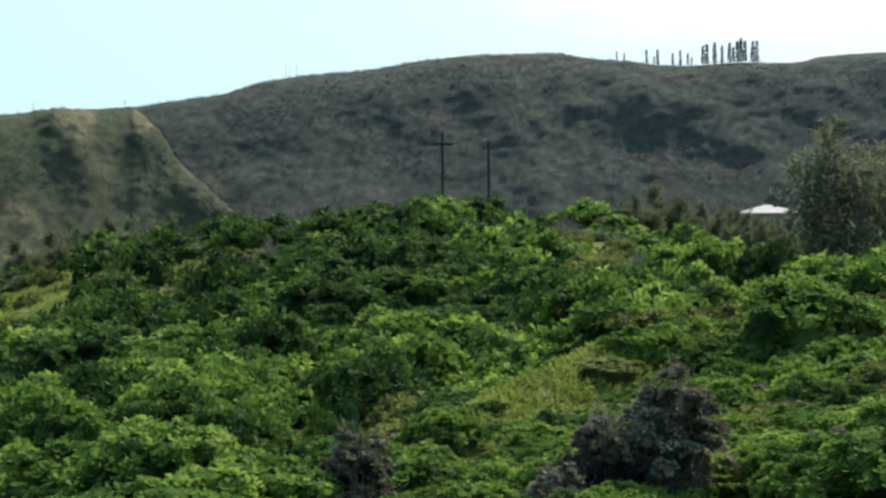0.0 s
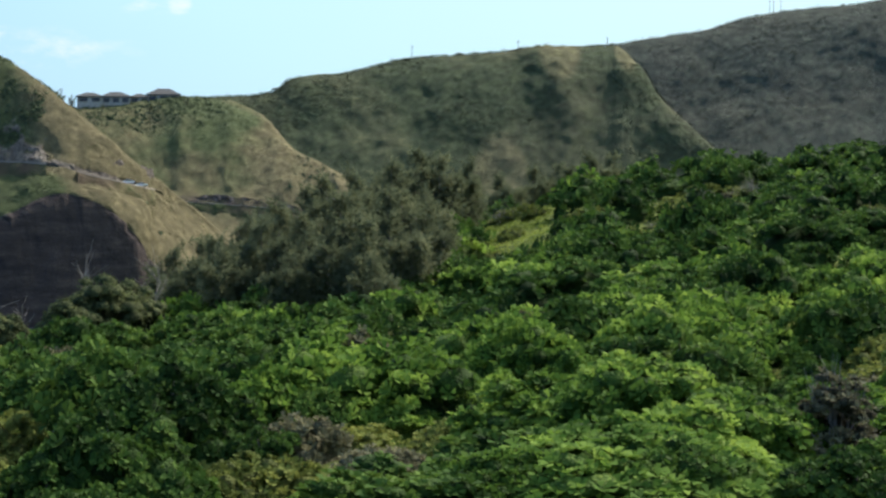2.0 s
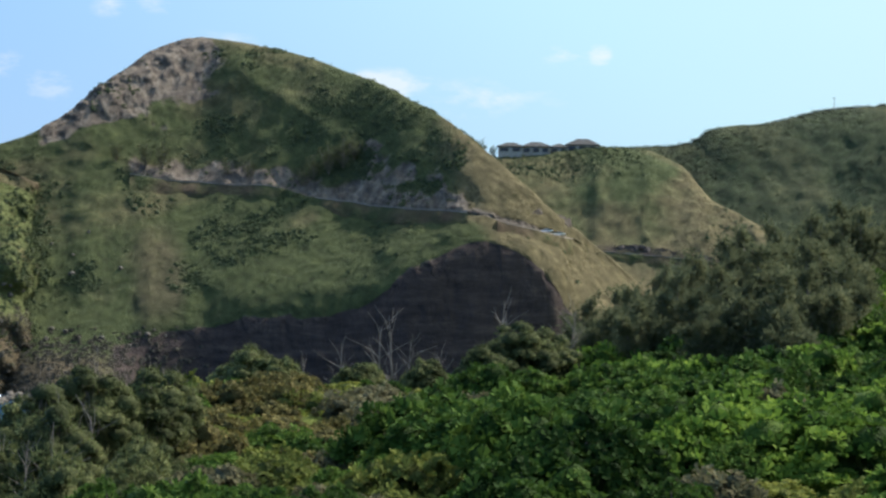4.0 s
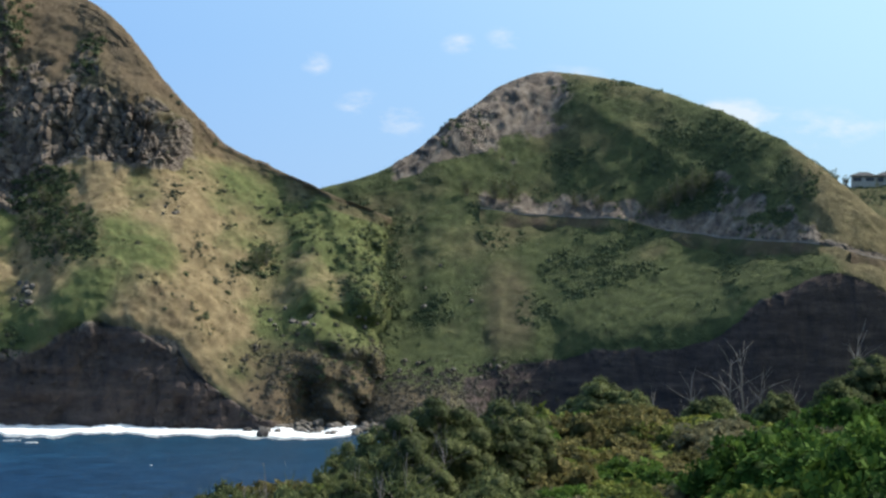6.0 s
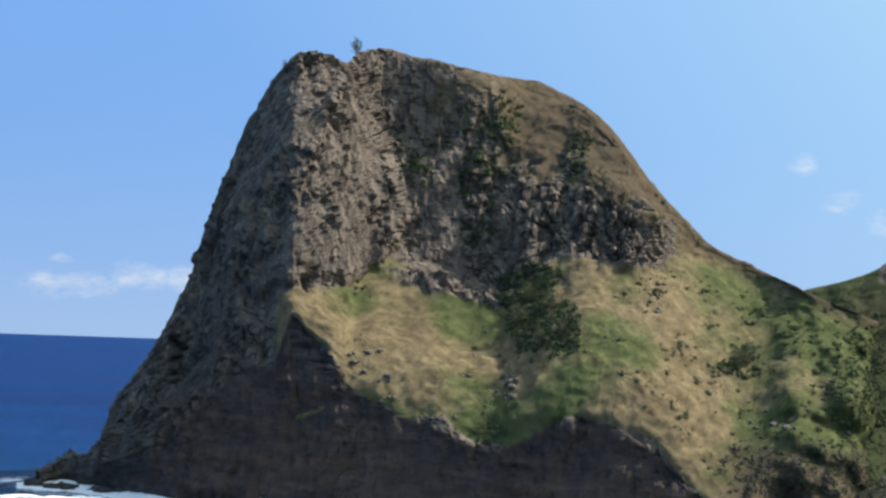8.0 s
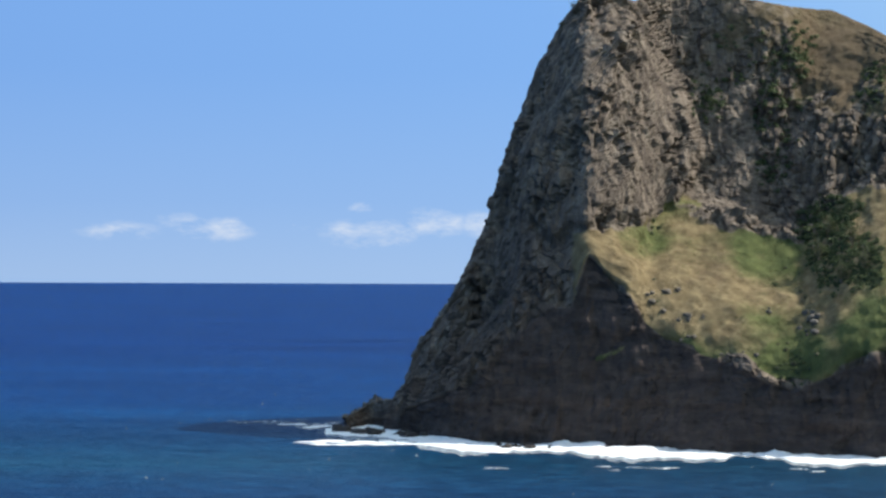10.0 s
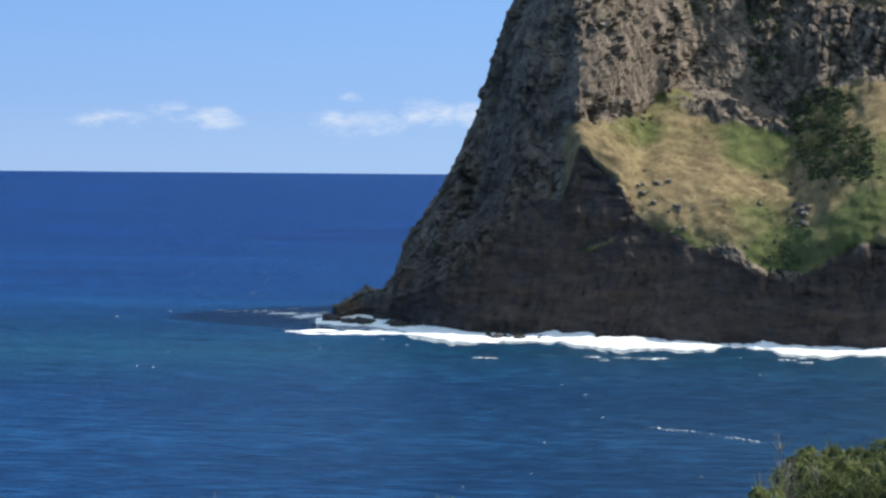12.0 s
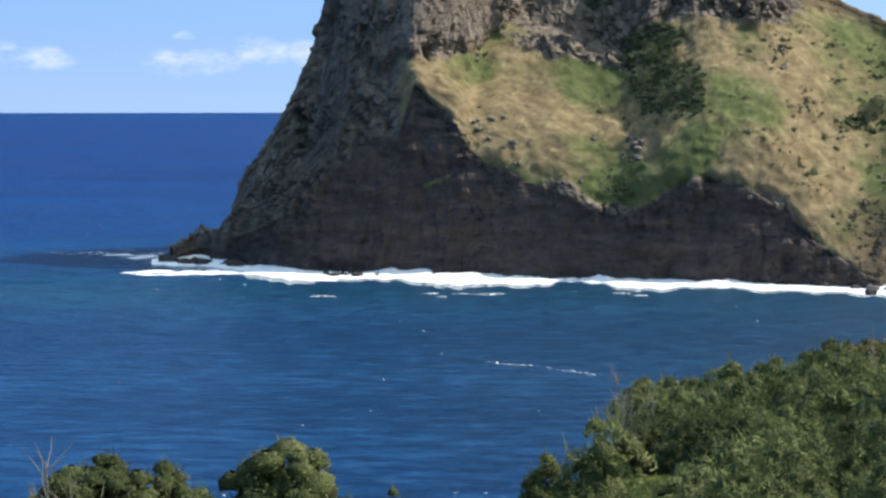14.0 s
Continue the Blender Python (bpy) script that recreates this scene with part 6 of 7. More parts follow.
def foam_blob(c, long_, wide_, turn, r):
    """A ragged low patch of foam on the water."""
    k = 14
    ang_ = np.linspace(0, 2 * math.pi, k + 1)[:-1]
    rad = r.uniform(0.45, 1.15, k)
    x, y = np.cos(ang_) * rad * long_, np.sin(ang_) * rad * wide_
    ct, st = math.cos(turn), math.sin(turn)
    ring = np.stack([c[0] + ct * x - st * y, c[1] + st * x + ct * y, np.full(k, -0.05)], 1)
    inner = np.stack([c[0] + (ct * x - st * y) * 0.6, c[1] + (st * x + ct * y) * 0.6, np.full(k, 0.22)], 1)
    mid_ = np.array([[c[0], c[1], 0.3]])
    v_ = np.concatenate([ring, inner, mid_])
    q_ = [(i, (i + 1) % k, k + (i + 1) % k, k + i) for i in range(k)] + [(k + i, k + (i + 1) % k, 2 * k, 2 * k) for i in range(0, k)]
    return v_, np.array(q_)


def foam_sheet(name, label, items, seed, material=lace_mat):
    r = np.random.default_rng(seed)
    vs, qs, ts, n_ = [], [], [], 0
    for az_, el_, lo, wi in items:
        v_, q_ = foam_blob(sea_spot(az_, el_), lo, wi, -radians(az_) + r.normal() * 0.12, r)
        vs.append(v_)
        qs.append(q_[:14] + n_)
        ts.append(q_[14:, :3] + n_)
        n_ += len(v_)
    return tagged(new(name, mesh_from(name, np.concatenate(vs), np.concatenate(qs), np.concatenate(ts), material)), label, "foam", "", "stuff")


r9 = np.random.default_rng(88)
streaks = [(a_ + r9.normal() * 0.3, -4.13 - 0.06 * k + r9.normal() * 0.03, r9.uniform(3, 8), r9.uniform(0.5, 1.3)) for k in range(7) for a_ in np.linspace(-9.4 + 0.2 * k, -6.6 + 0.25 * k, 5)]
streaks += [(-10.8 + 0.25 * k, -4.18 + r9.normal() * 0.02, 3.5, 0.9) for k in range(7)]
streaks += [(a_, -4.72 - 0.02 * (a_ + 9) + r9.normal() * 0.02, 5.5, 2.6) for a_ in np.linspace(-8.8, -5.5, 14)]
streaks += [(a_, np.interp(a_, (1.3, 2.6, 4.4), (-7.35, -7.42, -7.68)) + r9.normal() * 0.015, r9.uniform(0.7, 1.5), r9.uniform(0.05, 0.13)) for a_ in np.linspace(1.3, 4.4, 18)]
streaks += [(a_ + r9.normal() * 0.1, -5.42 + r9.normal() * 0.03, r9.uniform(2, 6), r9.uniform(0.8, 2.2)) for a_ in (-0.4, 0.0, 0.5, 1.0, 1.4, 5.2, 5.6, -3.4)]
breakers = [(a_ + r9.normal() * 0.12, np.interp(a_, (-8.6, -5.0, -3.4), (-4.72, -4.70, -4.95)) + r9.normal() * 0.035, r9.uniform(3, 7), r9.uniform(1.5, 4.5)) for a_ in np.linspace(-8.6, -3.4, 34)]
breakers += [(a_ + r9.normal() * 0.15, -4.22 - 0.10 * (a_ + 9) + r9.normal() * 0.05, r9.uniform(2.0, 6), r9.uniform(0.6, 1.8)) for a_ in np.linspace(-9.2, -6.2, 22)]
foam_sheet("breaker_foam", "thick white foam of breakers round the rocky point", breakers, 7, foam_mat)
foam_sheet("foam_streaks", "streaks of white foam off the rocky point", streaks, 5)
# whitecaps; some of these white specks are glints made as foam
caps = []
for k in range(150):
    el_ = -min(0.9 + r9.exponential(2.6), 11)
    caps.append((r9.uniform(-14, 11), el_, r9.uniform(0.15, 0.5) * (1 + 2.0 / abs(el_)), r9.uniform(0.04, 0.14) * (1 + 2.0 / abs(el_))))
foam_sheet("whitecaps", "small scattered whitecaps, some white specks standing in for glints", caps, 6)

# ---- roads cut into the hills
asphalt_mat = plain("road_surface", [(0.3, (0.07, 0.062, 0.052)), (0.7, (0.13, 0.115, 0.098))], 0.8, 0.95)
cut_mat = plain("cut_rock", [(0.3, (0.045, 0.036, 0.032)), (0.55, (0.095, 0.075, 0.064)), (0.75, (0.19, 0.155, 0.13))], 0.35, 0.95, 0, (1, 1, 0.5), 0.7, 0.2)
wall_mat = plain("road_wall", [(0.3, (0.12, 0.10, 0.082)), (0.7, (0.27, 0.235, 0.195))], 0.25, 0.9, 0, (1, 1, 0.4))


def road_on(name, label, hill_, row, a0, a1, width, wall, greens=0.6):
    """A road bench along one line of a hill, with a low wall on its outer edge."""
    g, vv, _, _ = hill_
    k = int(np.argmin(np.abs(vv - row)))
    az_ = np.degrees(np.arctan2(g[k, :, 0], g[k, :, 1]))
    pts = g[k][(az_ > a0) & (az_ < a1)]
    ker = np.ones(9) / 9
    pts = np.stack([np.convolve(np.pad(pts[:, i], 4, "edge"), ker, "valid") for i in range(3)], 1)
    out = pts[:, :2] / np.linalg.norm(pts[:, :2], axis=1, keepdims=True)
    sect = [(-2.6, 0.0), (-2.58, 0.25), (width - 2.6, 0.3), (width - 2.5, -2.0)]
    v_ = np.stack([np.concatenate([pts[:, :2] + out * s_, pts[:, 2:] + z_], 1) for s_, z_ in sect])
    ob = tagged(new(name, mesh_from(name, v_.reshape(-1, 3), grid_quads(4, len(pts)), None, asphalt_mat)), label, "road", "", "structure")
    sect = [(-7.0, -5.6), (-6.2, -4.2), (-5.4, -2.9), (-4.5, -1.8), (-3.6, -0.8), (-2.62, 0.2)]
    v_ = np.stack([np.concatenate([pts[:, :2] + out * s_, pts[:, 2:] + z_], 1) for s_, z_ in sect])
    lump = fbm(v_.reshape(-1, 3) / 5, 3, 870)
    v_[1:5] -= (0.9 * np.clip(lump, -0.6, 1).reshape(v_.shape[:2])[..., None] * np.array([0, 0.6, -0.5]))[1:5]
    tone = np.stack([0 * lump, np.clip(greens + 0.6 * lump, 0, 1), np.clip(0.25 + 0.8 * fbm(v_.reshape(-1, 3) / 9, 2, 872), 0, 1), 1 + 0 * lump], 1)
    part("embankment", mesh_from("embankment", v_.reshape(-1, 3), grid_quads(6, len(pts)), None, hill_mat, True, {"cover": tone}), None, ob, "grassy earth bank below the road")
    sect = [(-2.75, 0.0), (-2.75, wall), (-2.35, wall), (-2.35, 0.2)]
    v_ = np.stack([np.concatenate([pts[:, :2] + out * s_, pts[:, 2:] + z_], 1) for s_, z_ in sect])
    part("road_wall", mesh_from("road_wall", v_.reshape(-1, 3), grid_quads(4, len(pts)), None, wall_mat), None, ob, "pale low stone wall along the road")
    return pts


def rock_cut(pts, back, tall, seed, label):
    """A rough rock face above the inner edge of a road, fading out at its ends."""
    n_ = 6 * len(pts)
    k_ = np.linspace(0, len(pts) - 1, n_)
    line_ = np.stack([np.interp(k_, np.arange(len(pts)), pts[:, i]) for i in range(3)], 1)
    out = line_[:, :2] / np.linalg.norm(line_[:, :2], axis=1, keepdims=True)
    w_ = np.linspace(0, 1, 10)
    fade = np.clip(np.minimum(np.arange(n_), np.arange(n_)[::-1]) / (0.12 * n_), 0, 1)
    high = tall * fade * (0.8 + 0.45 * fbm(line_ / 9, 3, seed))
    g_ = np.stack([np.concatenate([line_[:, :2] + out * (back + 0.35 * high * t)[:, None], line_[:, 2:] + (high * t)[:, None] + 0.1], 1) for t in w_])
    flat_ = g_.reshape(-1, 3)
    va, _ = cells(flat_ * (1, 1, 0.6) / 2.6, seed + 1)
    flat_[:, :2] += np.tile(out, (10, 1)) * (1.5 * (va - 0.5) + 0.8 * fbm(flat_ / 3, 2, seed + 2))[:, None]
    ob = tagged(new("rock_cut", mesh_from("rock_cut", flat_, grid_quads(10, n_), None, cut_mat, False)), label, "rock face", "", "structure")
    return ob


road_on("road", "narrow cliff road cut into the green hill", MID, 2.0, 18.0, 22.3, 5.5, 0.5)
cliff_road = road_on("road", "narrow cliff road with a pale wall", MID, 2.0, 23.2, 27.6, 5.5, 0.6)
rock_cut(cliff_road[len(cliff_road) // 4:], 2.6, 4.0, 820, "dark broken rock face cut above the cliff road")
bend = road_on("road", "road bend with a pull-out for cars", MID, 2.0, 28.3, 30.6, 8.0, 0.5, 0.0)
rock_cut(bend[len(bend) // 3:], 4.2, 7.5, 830, "dark rock face behind the pull-out")
far_road = road_on("road", "road bench along the far hill", HOUSEHILL, 1.0, 31.0, 35.8, 5.5, 0.4)
rock_cut(far_road, 2.6, 3.6, 840, "dark rock face cut above the far road")

# ---- cars
car_white = plain("car_paint", [(0.3, (0.84, 0.84, 0.83)), (0.7, (0.90, 0.90, 0.89))], 1.0, 0.3, 0, None, 0)
glass_mat = plain("dark_glass", [(0.3, (0.02, 0.022, 0.025)), (0.7, (0.03, 0.033, 0.038))], 1, 0.1, 0, None, 0)
rubber_mat = plain("tyre_rubber", [(0.3, (0.015, 0.015, 0.015)), (0.7, (0.03, 0.03, 0.03))], 4, 0.9, 0, None, 0)


def car(p, turn):
    ob = tagged(new("car"), "white car parked beside the road", "car", "parked cars")
    ob.matrix_basis = pose(*p, 0, 0, turn)
    part("body", box(-2.2, 2.2, -0.88, 0.88, 0.35, 0.95, 0.14), car_white, ob)
    bm = box(-1.3, 1.1, -0.78, 0.78, 0.95, 1.5, 0.05)
    for v_ in bm.verts:
        if v_.co.z > 1.3:
            v_.co.x *= 0.72
            v_.co.y *= 0.86
    cabin = part("cabin", bm, glass_mat, ob)
    part("roof", box(-0.95, 0.8, -0.66, 0.66, 1.48, 1.56, 0.03), car_white, cabin)
    for x in (-1.4, 1.4):
        for y in (-0.86, 0.86):
            v_, q_ = rod([(x, y - 0.1, 0.33), (x, y + 0.1, 0.33)], [0.33, 0.33], 14)
            part("wheel", mesh_from("wheel", v_, q_, None, rubber_mat), None, ob)
    return ob


for az_, el_ in ((29.77, -0.50), (30.12, -0.56)):
    k = int(np.argmin(np.abs(np.degrees(np.arctan2(bend[:, 0], bend[:, 1])) - az_)))
    p = bend[k]
    car((p[0], p[1], p[2] + 0.3), -az_ + 8)

# ---- houses on the far hill
roof_mat = plain("dark_roof", [(0.3, (0.026, 0.027, 0.029)), (0.7, (0.050, 0.051, 0.053))], 1.2, 0.8)
plaster_mat = plain("plaster", [(0.3, (0.30, 0.28, 0.24)), (0.7, (0.44, 0.41, 0.36))], 0.8, 0.9)
pale_roof = plain("pale_roof", [(0.3, (0.16, 0.155, 0.145)), (0.7, (0.24, 0.235, 0.22))], 0.8, 0.7)


def hip_roof(x0, x1, y0, y1, z0, z1, over=0.9):
    bm = bmesh.new()
    x0, x1, y0, y1 = x0 - over, x1 + over, y0 - over, y1 + over
    run = (y1 - y0) / 2
    c = [bm.verts.new(v_) for v_ in ((x0, y0, z0), (x1, y0, z0), (x1, y1, z0), (x0, y1, z0), (x0 + run, (y0 + y1) / 2, z1), (x1 - run, (y0 + y1) / 2, z1))]
    d_ = [bm.verts.new(v_) for v_ in ((x0, y0, z0 - 0.35), (x1, y0, z0 - 0.35), (x1, y1, z0 - 0.35), (x0, y1, z0 - 0.35))]
    for f in ((c[0], c[1], c[5], c[4]), (c[1], c[2], c[5]), (c[2], c[3], c[4], c[5]), (c[3], c[0], c[4]), (d_[3], d_[2], d_[1], d_[0]),
              (d_[0], d_[1], c[1], c[0]), (d_[1], d_[2], c[2], c[1]), (d_[2], d_[3], c[3], c[2]), (d_[3], d_[0], c[0], c[3])):
        bm.faces.new(f)
    return bm


def house(p, turn, wide_, deep_, walls, roof, bays, label, wall_m=plaster_mat, roof_m=roof_mat):
    ob = tagged(new("house"), label, "house", "hilltop houses")
    ob.matrix_basis = pose(*p, 0, 0, turn)
    part("wall", box(-wide_ / 2, wide_ / 2, -deep_ / 2, deep_ / 2, -3, walls, 0.03), wall_m, ob)
    part("roof", hip_roof(-wide_ / 2, wide_ / 2, -deep_ / 2, deep_ / 2, walls + 0.35, walls + roof), roof_m, ob)
    for k in range(bays):
        x = -wide_ / 2 + (k + 0.5) * wide_ / bays
        win = part("window", box(x - 0.32 * wide_ / bays, x + 0.32 * wide_ / bays, -deep_ / 2 - 0.06, -deep_ / 2 + 0.1, 0.5, walls - 0.6), glass_mat, ob)
        for q_ in (-0.34, 0.34):
            part("post", box(x + q_ * wide_ / bays - 0.12, x + q_ * wide_ / bays + 0.12, -deep_ / 2 - 0.25, -deep_ / 2 - 0.07, 0.0, walls), wall_m, win)
    return ob


def on_crest(hill_, az_, row):
    g, vv, aa, _ = hill_
    k = int(np.argmin(np.abs(vv - row)))
    return g[k, int(np.argmin(np.abs(aa[k] - az_)))]


for az_, el_, wd, dp, wl_, rf, bays in ((28.75, 1.92, 13, 9, 3.0, 2.4, 2), (29.45, 1.90, 15, 10, 3.4, 2.8, 3), (30.1, 1.90, 10, 8, 3.2, 2.2, 2), (30.75, 1.90, 17, 11, 4.6, 3.6, 3)):
    c = on_crest(HOUSEHILL, az_, 2.0)
    d_ = math.hypot(c[0], c[1])
    house((c[0], c[1], 60 + d_ * math.tan(radians(el_))), -az_, wd, dp, wl_, rf, bays, "pale hilltop house under a dark hipped roof")
for az_ in (27.3, 28.05):
    c = on_crest(HOUSEHILL, az_, 2.0)
    d_ = math.hypot(c[0], c[1])
    car((c[0] * 0.985, c[1] * 0.985, 60 + d_ * 0.985 * math.tan(radians(1.82))), -az_)
p = at(61.2, 290)
d_ = 290
house((p[0], p[1], 60 + d_ * math.tan(radians(0.42)) - 1.3), -61.2 + 12, 6.8, 6, 1.4, 1.5, 3, "pale-roofed house behind the trees", plaster_mat, pale_roof)

# ---- trees on the heights


def pine(height, seed):
    """A slim column pine in tiers."""
    r = np.random.default_rng(seed)
    ob = tagged(new("column_pine"), "tall slim column pine on the skyline", "tree", "skyline pines")
    v_, q_ = rod([(0, 0, -1), (0, 0, height)], [0.35, 0.06], 6)
    part("trunk", mesh_from("trunk", v_, q_, None, wood_mat), None, ob)
    k = 240
    z_ = r.uniform(0.12, 1.0, k) * height
    a_ = r.uniform(0, 2 * math.pi, k)
    rad = (0.11 * height * (1.02 - z_ / height) ** 0.6 + 0.15) * r.uniform(0.2, 1, k)
    c = np.stack([np.cos(a_) * rad, np.sin(a_) * rad, z_], 1)
    n_ = np.stack([np.cos(a_), np.sin(a_), 0.6 + 0 * a_], 1)
    v_, q_ = leaves(c, n_, 1.3, 0.35, 2, r, 1.0)
    part("crown", mesh_from("crown", v_, q_, None, farshrub_mat, False), None, ob)
    return ob


pines = [pine(20, 300 + k) for k in range(4)]
PINES = [(57.0, 9), (57.25, 8), (57.88, 12), (58.05, 8), (58.2, 13), (58.55, 11), (58.85, 13), (59.0, 11), (59.1, 8), (59.4, 16), (59.55, 17), (59.75, 18), (60.0, 15), (60.18, 17), (60.42, 18), (60.5, 20), (60.58, 18), (60.78, 18), (60.95, 18), (60.3, 14)]
for k, (az_, h) in enumerate(PINES):
    c = on_crest(FARRIDGE, az_, 2.0)
    s_ = h / 20 * 1.15
    m = pose(c[0], c[1], c[2] - 0.8, 0, 0, rng.uniform(0, 360)) @ Matrix.Diagonal((s_, s_, s_, 1))
    ob = pines[k] if k < 4 else copy_thing(pines[k % 4], m)
    ob.matrix_basis = m
for hill_, az_, h in ((RIDGE, 37.69, 9), (RIDGE, 40.73, 7), (RIDGE, 43.2, 6), (FARRIDGE, 47.74, 12), (FARRIDGE, 47.86, 11), (FARRIDGE, 48.04, 11)):
    c = on_crest(hill_, az_, 2.0)
    ob = tagged(new("power_pole"), "distant slim power pole on the ridge", "pole", "ridge poles")
    ob.matrix_basis = pose(*c)
    v_, q_ = rod([(0, 0, -1), (0, 0, h)], [0.22, 0.16], 6)
    part("post", mesh_from("post", v_, q_, None, pole_mat), None, ob)
    part("crossarm", box(-1.3, 1.3, -0.1, 0.1, h - 1.2, h - 1.0), pole_mat, ob)

TREES = [(MID, 18.5, 1.35, 11), (MID, 18.95, 1.3, 12), (MID, 17.7, 1.5, 8), (MID, 23.2, 1.05, 10), (MID, 23.6, 1.2, 13), (MID, 24.0, 1.4, 13), (MID, 24.3, 1.6, 10), (MID, 22.9, 0.9, 8), (MID, 21.4, 1.1, 8), (MID, 20.7, 1.15, 7), (HOUSEHILL, 27.4, 1.9, 8), (HOUSEHILL, 27.9, 1.95, 10), (HOUSEHILL, 28.25, 1.9, 7), (HOUSEHILL, 31.4, 1.85, 4), (HOUSEHILL, 29.1, 1.7, 4), (HOUSEHILL, 30.4, 1.7, 4),
         (HEAD, 0.76, 7.9, 7.5), (HEAD, -1.2, 7.35, 4.5), (HEAD, -1.6, 6.9, 3.5), (HEAD, 5.6, 0.4, 9), (HEAD, 6.2, -0.2, 9), (HEAD, 6.8, 0.2, 9), (HEAD, 6.5, 0.9, 8), (HEAD, 5.9, 1.1, 8), (HEAD, 11.8, -0.6, 9), (HEAD, 12.1, -0.5, 8)]
for k, (hill_, az_, el_, h) in enumerate(TREES):
    c = on(hill_, az_, el_)
    s_ = h / 9
    ob = low_irons[k] if k < 2 else copy_thing(low_irons[k % 2], Matrix())
    ob.matrix_basis = (pose(*c, 0, 0, rng.uniform(0, 360)) @ Matrix.Diagonal((s_, s_, s_, 1)))
    tagged(ob, "dark tree on the hillside", "tree", "hillside trees")

# ---- near trees, bushes and outcrops of their own
airy.matrix_basis = pose(*at(63.2, 124, -0.2), 0, 0, 40) @ Matrix.Diagonal((1.25, 1.25, 1.2, 1))
for az_, d_, h in ((65.3, 118, 9), (66.2, 130, 10)):
    s_ = h / 9
    ob = copy_thing(airy, pose(*at(az_, d_, -0.2), 0, 0, az_ * 9) @ Matrix.Diagonal((s_ * 1.35, s_ * 1.35, s_, 1)))
    ob.scale = (s_ * 1.35, s_ * 1.35, s_)
for az_, d_, h in ((57.7, 235, 6), (58.2, 240, 7), (58.7, 238, 6), (59.3, 246, 6), (60.0, 250, 6), (60.2, 252, 6), (62.6, 240, 6), (59.7, 262, 6), (60.5, 236, 4.9), (60.85, 233, 4.6), (61.2, 236, 4.8), (61.5, 232, 4.7), (61.9, 236, 5.2), (61.0, 228, 4.4), (57.3, 250, 6)):
    s_ = h / 9 * 1.35
    ob = copy_thing(irons[int(az_ * 10) % 4], pose(*at(az_, d_, -0.2), 0, 0, az_ * 77) @ Matrix.Diagonal((s_, s_, s_, 1)))
    ob.scale = (s_, s_, s_)


def own_shrub(kind, label, az_, d_, r_, h_, tufts, mat, seed, leaf=(0.13, 0.022), twig=0):
    ob = make_shrub(kind, label, "bush", "", r_, h_, tufts * 5, leaf[0] * 1.2, leaf[1] * 1.3, mat, seed, 60, 1.8 if mat == "koa" else 1.25)
    ob.matrix_basis = pose(*at(az_, d_, -0.2), 0, 0, seed * 40)
    if twig:
        v_, q_ = twigs(r_ * 1.05, h_ * 1.05, twig, np.random.default_rng(seed), 0.014)
        part("dead_branch", mesh_from("dead_branch", v_, q_, None, twig_mat), None, ob, "bare grey branches")
    return ob


own_shrub("coastal_bush", "dark bush with pale grey leaves and bare twigs", 58.5, 46, 1.35, 3.2, 620, "pale", 41, (0.085, 0.032), 40)
own_shrub("coastal_bush", "dark bush with pale grey leaves and bare twigs", 56.7, 46, 1.1, 2.5, 260, "pale", 42, (0.085, 0.03), 110)
own_shrub("coastal_bush", "low dark bush with pale grey leaves", 55.4, 44.5, 0.9, 1.7, 200, "pale", 44, (0.08, 0.03), 30)
own_shrub("coastal_bush", "small dark bush beside black rocks", 49.6, 46.3, 1.05, 3.0, 300, "pale", 43, (0.08, 0.026), 50)
for az_, d_, r_, h_, sd_ in ((-4.5, 60, 2.1, 4.5, 51), (-9.6, 60, 1.7, 3.9, 52), (-8.0, 62, 1.5, 3.6, 53), (-10.8, 58, 1.2, 3.2, 54), (-1.4, 61, 0.75, 3.2, 55), (2.9, 62, 0.9, 3.4, 56), (-6.9, 58, 1.0, 3.0, 57)):
    own_shrub("round_bush", "rounded olive-green bush above the sea", az_, d_, r_, h_, 560, "koa", sd_, (0.085, 0.026))
for k, (az_, d_, r_, h_) in enumerate(((15.6, 74, 1.8, 4.6), (17.0, 76, 2.0, 5.2), (18.4, 78, 1.9, 5.0), (19.3, 82, 1.4, 4.0), (16.2, 68, 1.5, 3.8), (14.6, 70, 1.1, 3.2))):
    own_shrub("feathery_bush", "tall grey-green feathery bush with bare twigs", az_, d_, r_, h_, 620, "koa", 61 + k, (0.10, 0.026), 26)
for k, (az_, d_, r_, h_) in enumerate(((21.6, 136, 2.4, 4.6), (22.4, 134, 1.6, 3.6), (28.2, 134, 2.2, 4.4), (29.0, 136, 2.8, 5.6), (29.9, 138, 2.4, 5.0), (20.8, 138, 1.6, 3.4), (26.4, 138, 1.8, 3.6), (24.6, 140, 2.0, 4.0))):
    own_shrub("feathery_bush", "grey-green feathery tree behind the shrubs", az_, d_, r_, h_, 520, "koa", 71 + k, (0.16, 0.045))


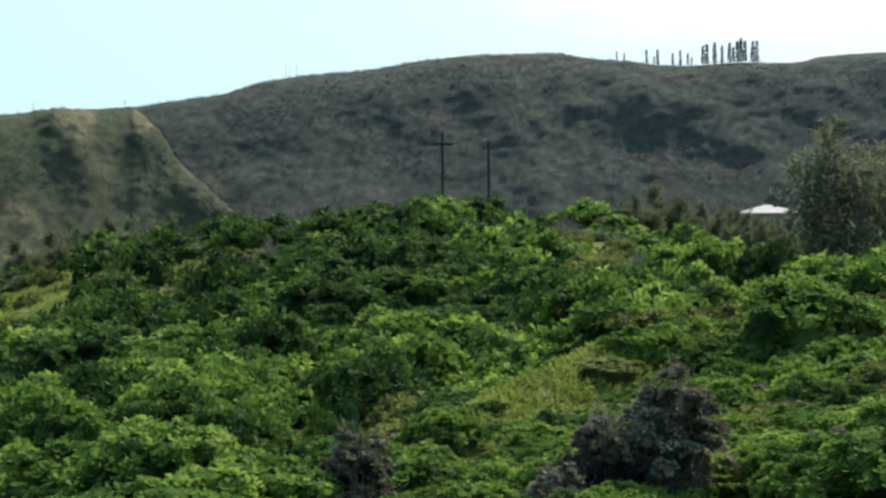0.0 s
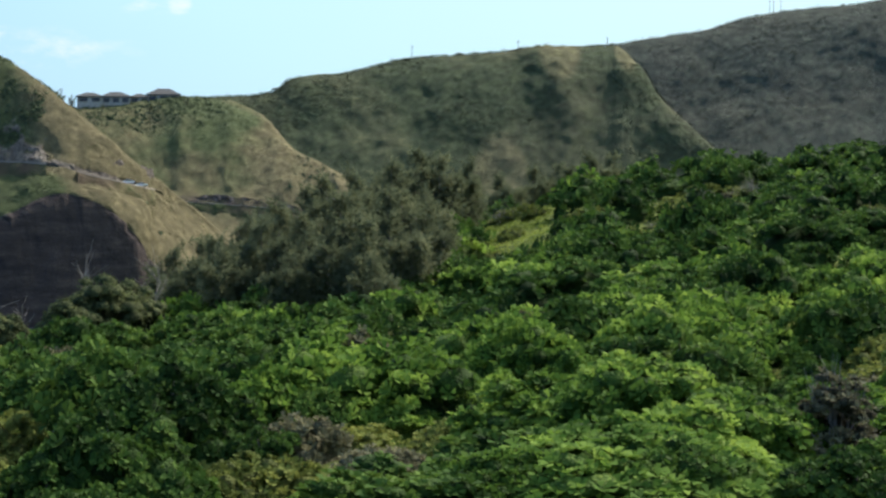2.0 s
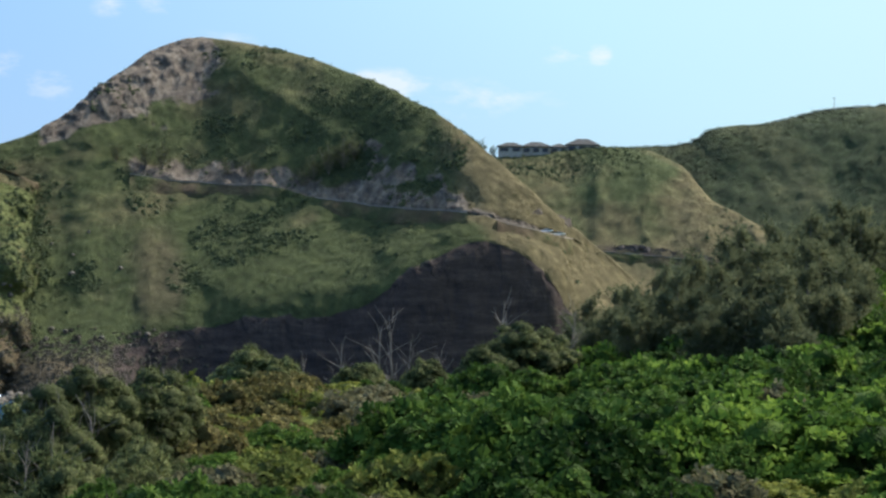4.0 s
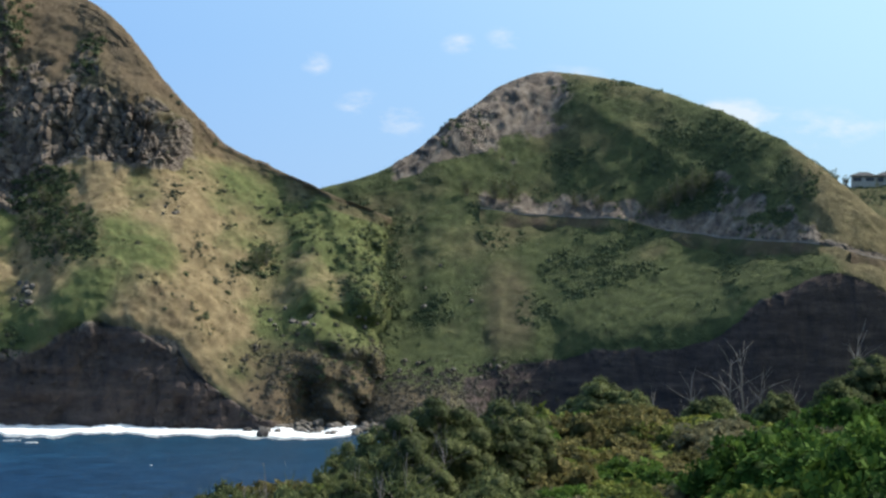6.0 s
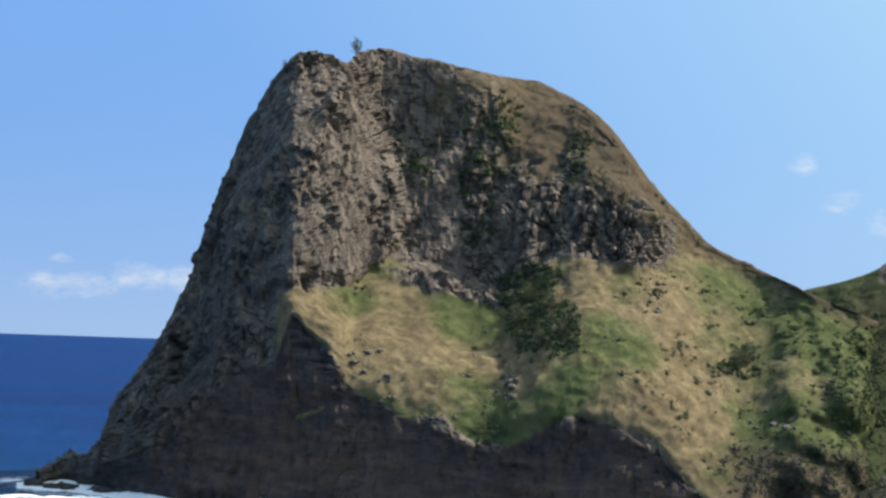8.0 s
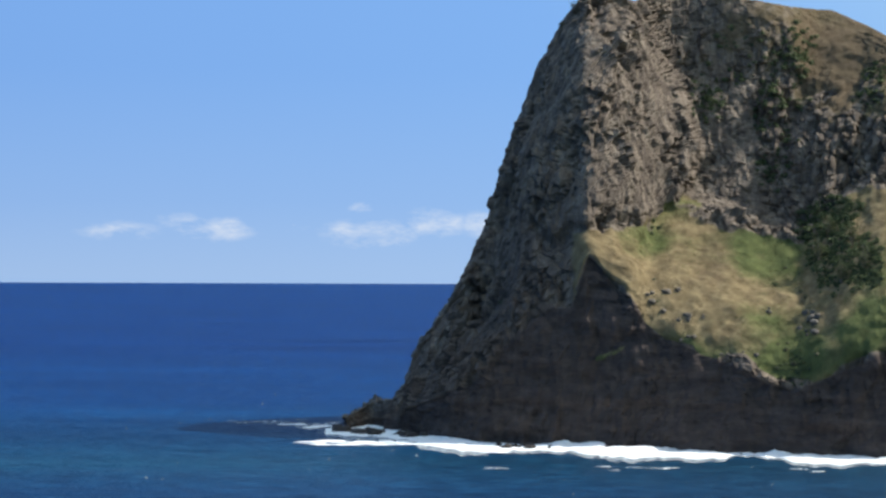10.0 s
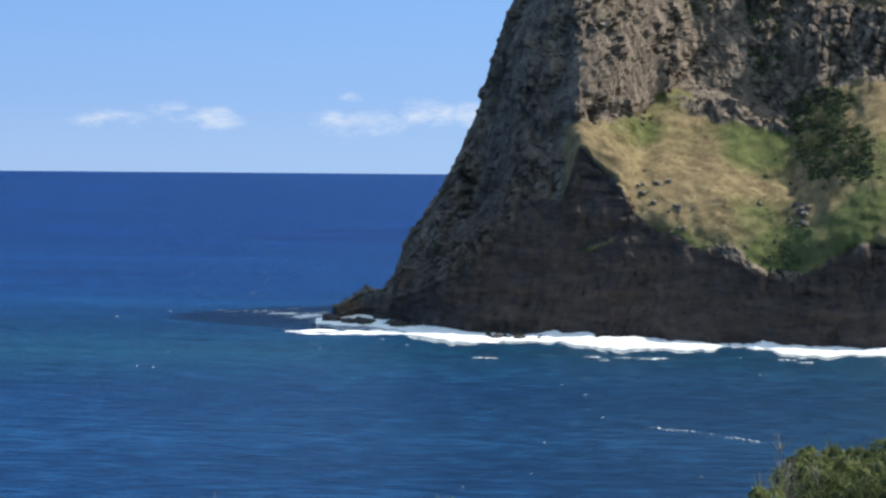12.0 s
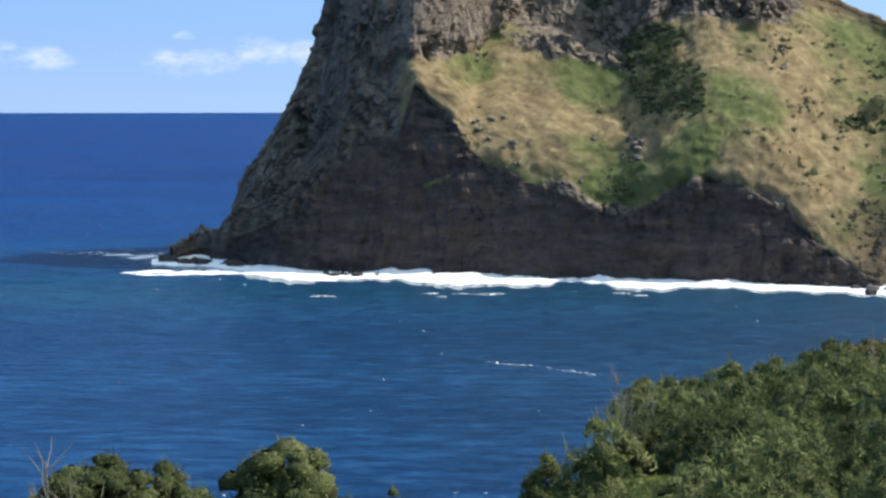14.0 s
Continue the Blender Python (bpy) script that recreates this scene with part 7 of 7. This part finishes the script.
def dead_tree(az_, d_, h, seed):
    r = np.random.default_rng(seed)
    ob = tagged(new("dead_tree"), "bare grey dead tree with thin branches", "tree", "dead trees")
    ob.matrix_basis = pose(*at(az_, d_, -0.3))
    lean = r.normal(size=2) * 0.06 * h
    v_, q_ = rod([(0, 0, 0), (lean[0] * 0.4, lean[1] * 0.4, h * 0.5), (lean[0], lean[1], h)], [0.010 * h, 0.007 * h, 0.003 * h], 6)
    part("trunk", mesh_from("trunk", v_, q_, None, twig_mat), None, ob)
    for k in range(20):
        t = r.uniform(0.2, 0.95)
        b_ = np.array([lean[0] * t, lean[1] * t, h * t])
        e_ = b_ + np.array([r.normal() * 0.13 * h, r.normal() * 0.13 * h, h * r.uniform(0.12, 0.3)])
        v_, q_ = rod([b_, (b_ + e_) / 2 + r.normal(size=3) * 0.02 * h, e_], [0.004 * h, 0.003 * h, 0.0015 * h], 4)
        part("branch", mesh_from("branch", v_, q_, None, twig_mat), None, ob)


for k, (az_, d_, h) in enumerate(((25.1, 142, 6.5), (25.5, 142, 7.0), (25.9, 143, 5.5), (24.0, 142, 5.5), (28.5, 141, 7.5), (28.8, 141, 6.0), (30.35, 140, 6.5), (30.15, 139, 5.0), (26.8, 142, 4.5), (23.0, 140, 4.0),
                                  (-11.1, 52, 3.6), (-10.4, 52, 3.0), (-11.6, 53, 2.6), (-9.9, 52, 2.6), (12.2, 78, 3.4), (11.5, 82, 2.4), (16.0, 66, 3.6), (15.2, 66, 3.2), (14.4, 70, 3.0), (17.2, 70, 3.6), (3.6, 62, 2.8), (3.3, 62, 2.4), (4.1, 63, 2.6), (7.2, 70, 2.6), (4.7, 64, 2.6), (5.0, 66, 2.8), (4.9, 70, 3.0), (5.3, 68, 2.8), (5.1, 62, 2.4), (5.9, 64, 2.6), (4.4, 61, 2.0), (8.6, 72, 3.0))):
    dead_tree(az_, d_, h, 400 + k)
for k, (az_, d_, s_) in enumerate(((47.2, 45.6, 1.0), (47.8, 46.2, 1.15), (48.4, 46.6, 0.9), (47.0, 44.9, 0.8), (47.7, 44.9, 0.7), (48.4, 45.6, 0.6), (10.2, 112, 0.9), (10.7, 113, 1.1), (11.1, 112, 0.8), (4.6, 66, 0.4), (4.75, 70, 0.45))):
    rock(at(az_, d_, 0.45 * s_), s_, lavas, k, "rough black lava outcrop among the bushes", "near rocks")
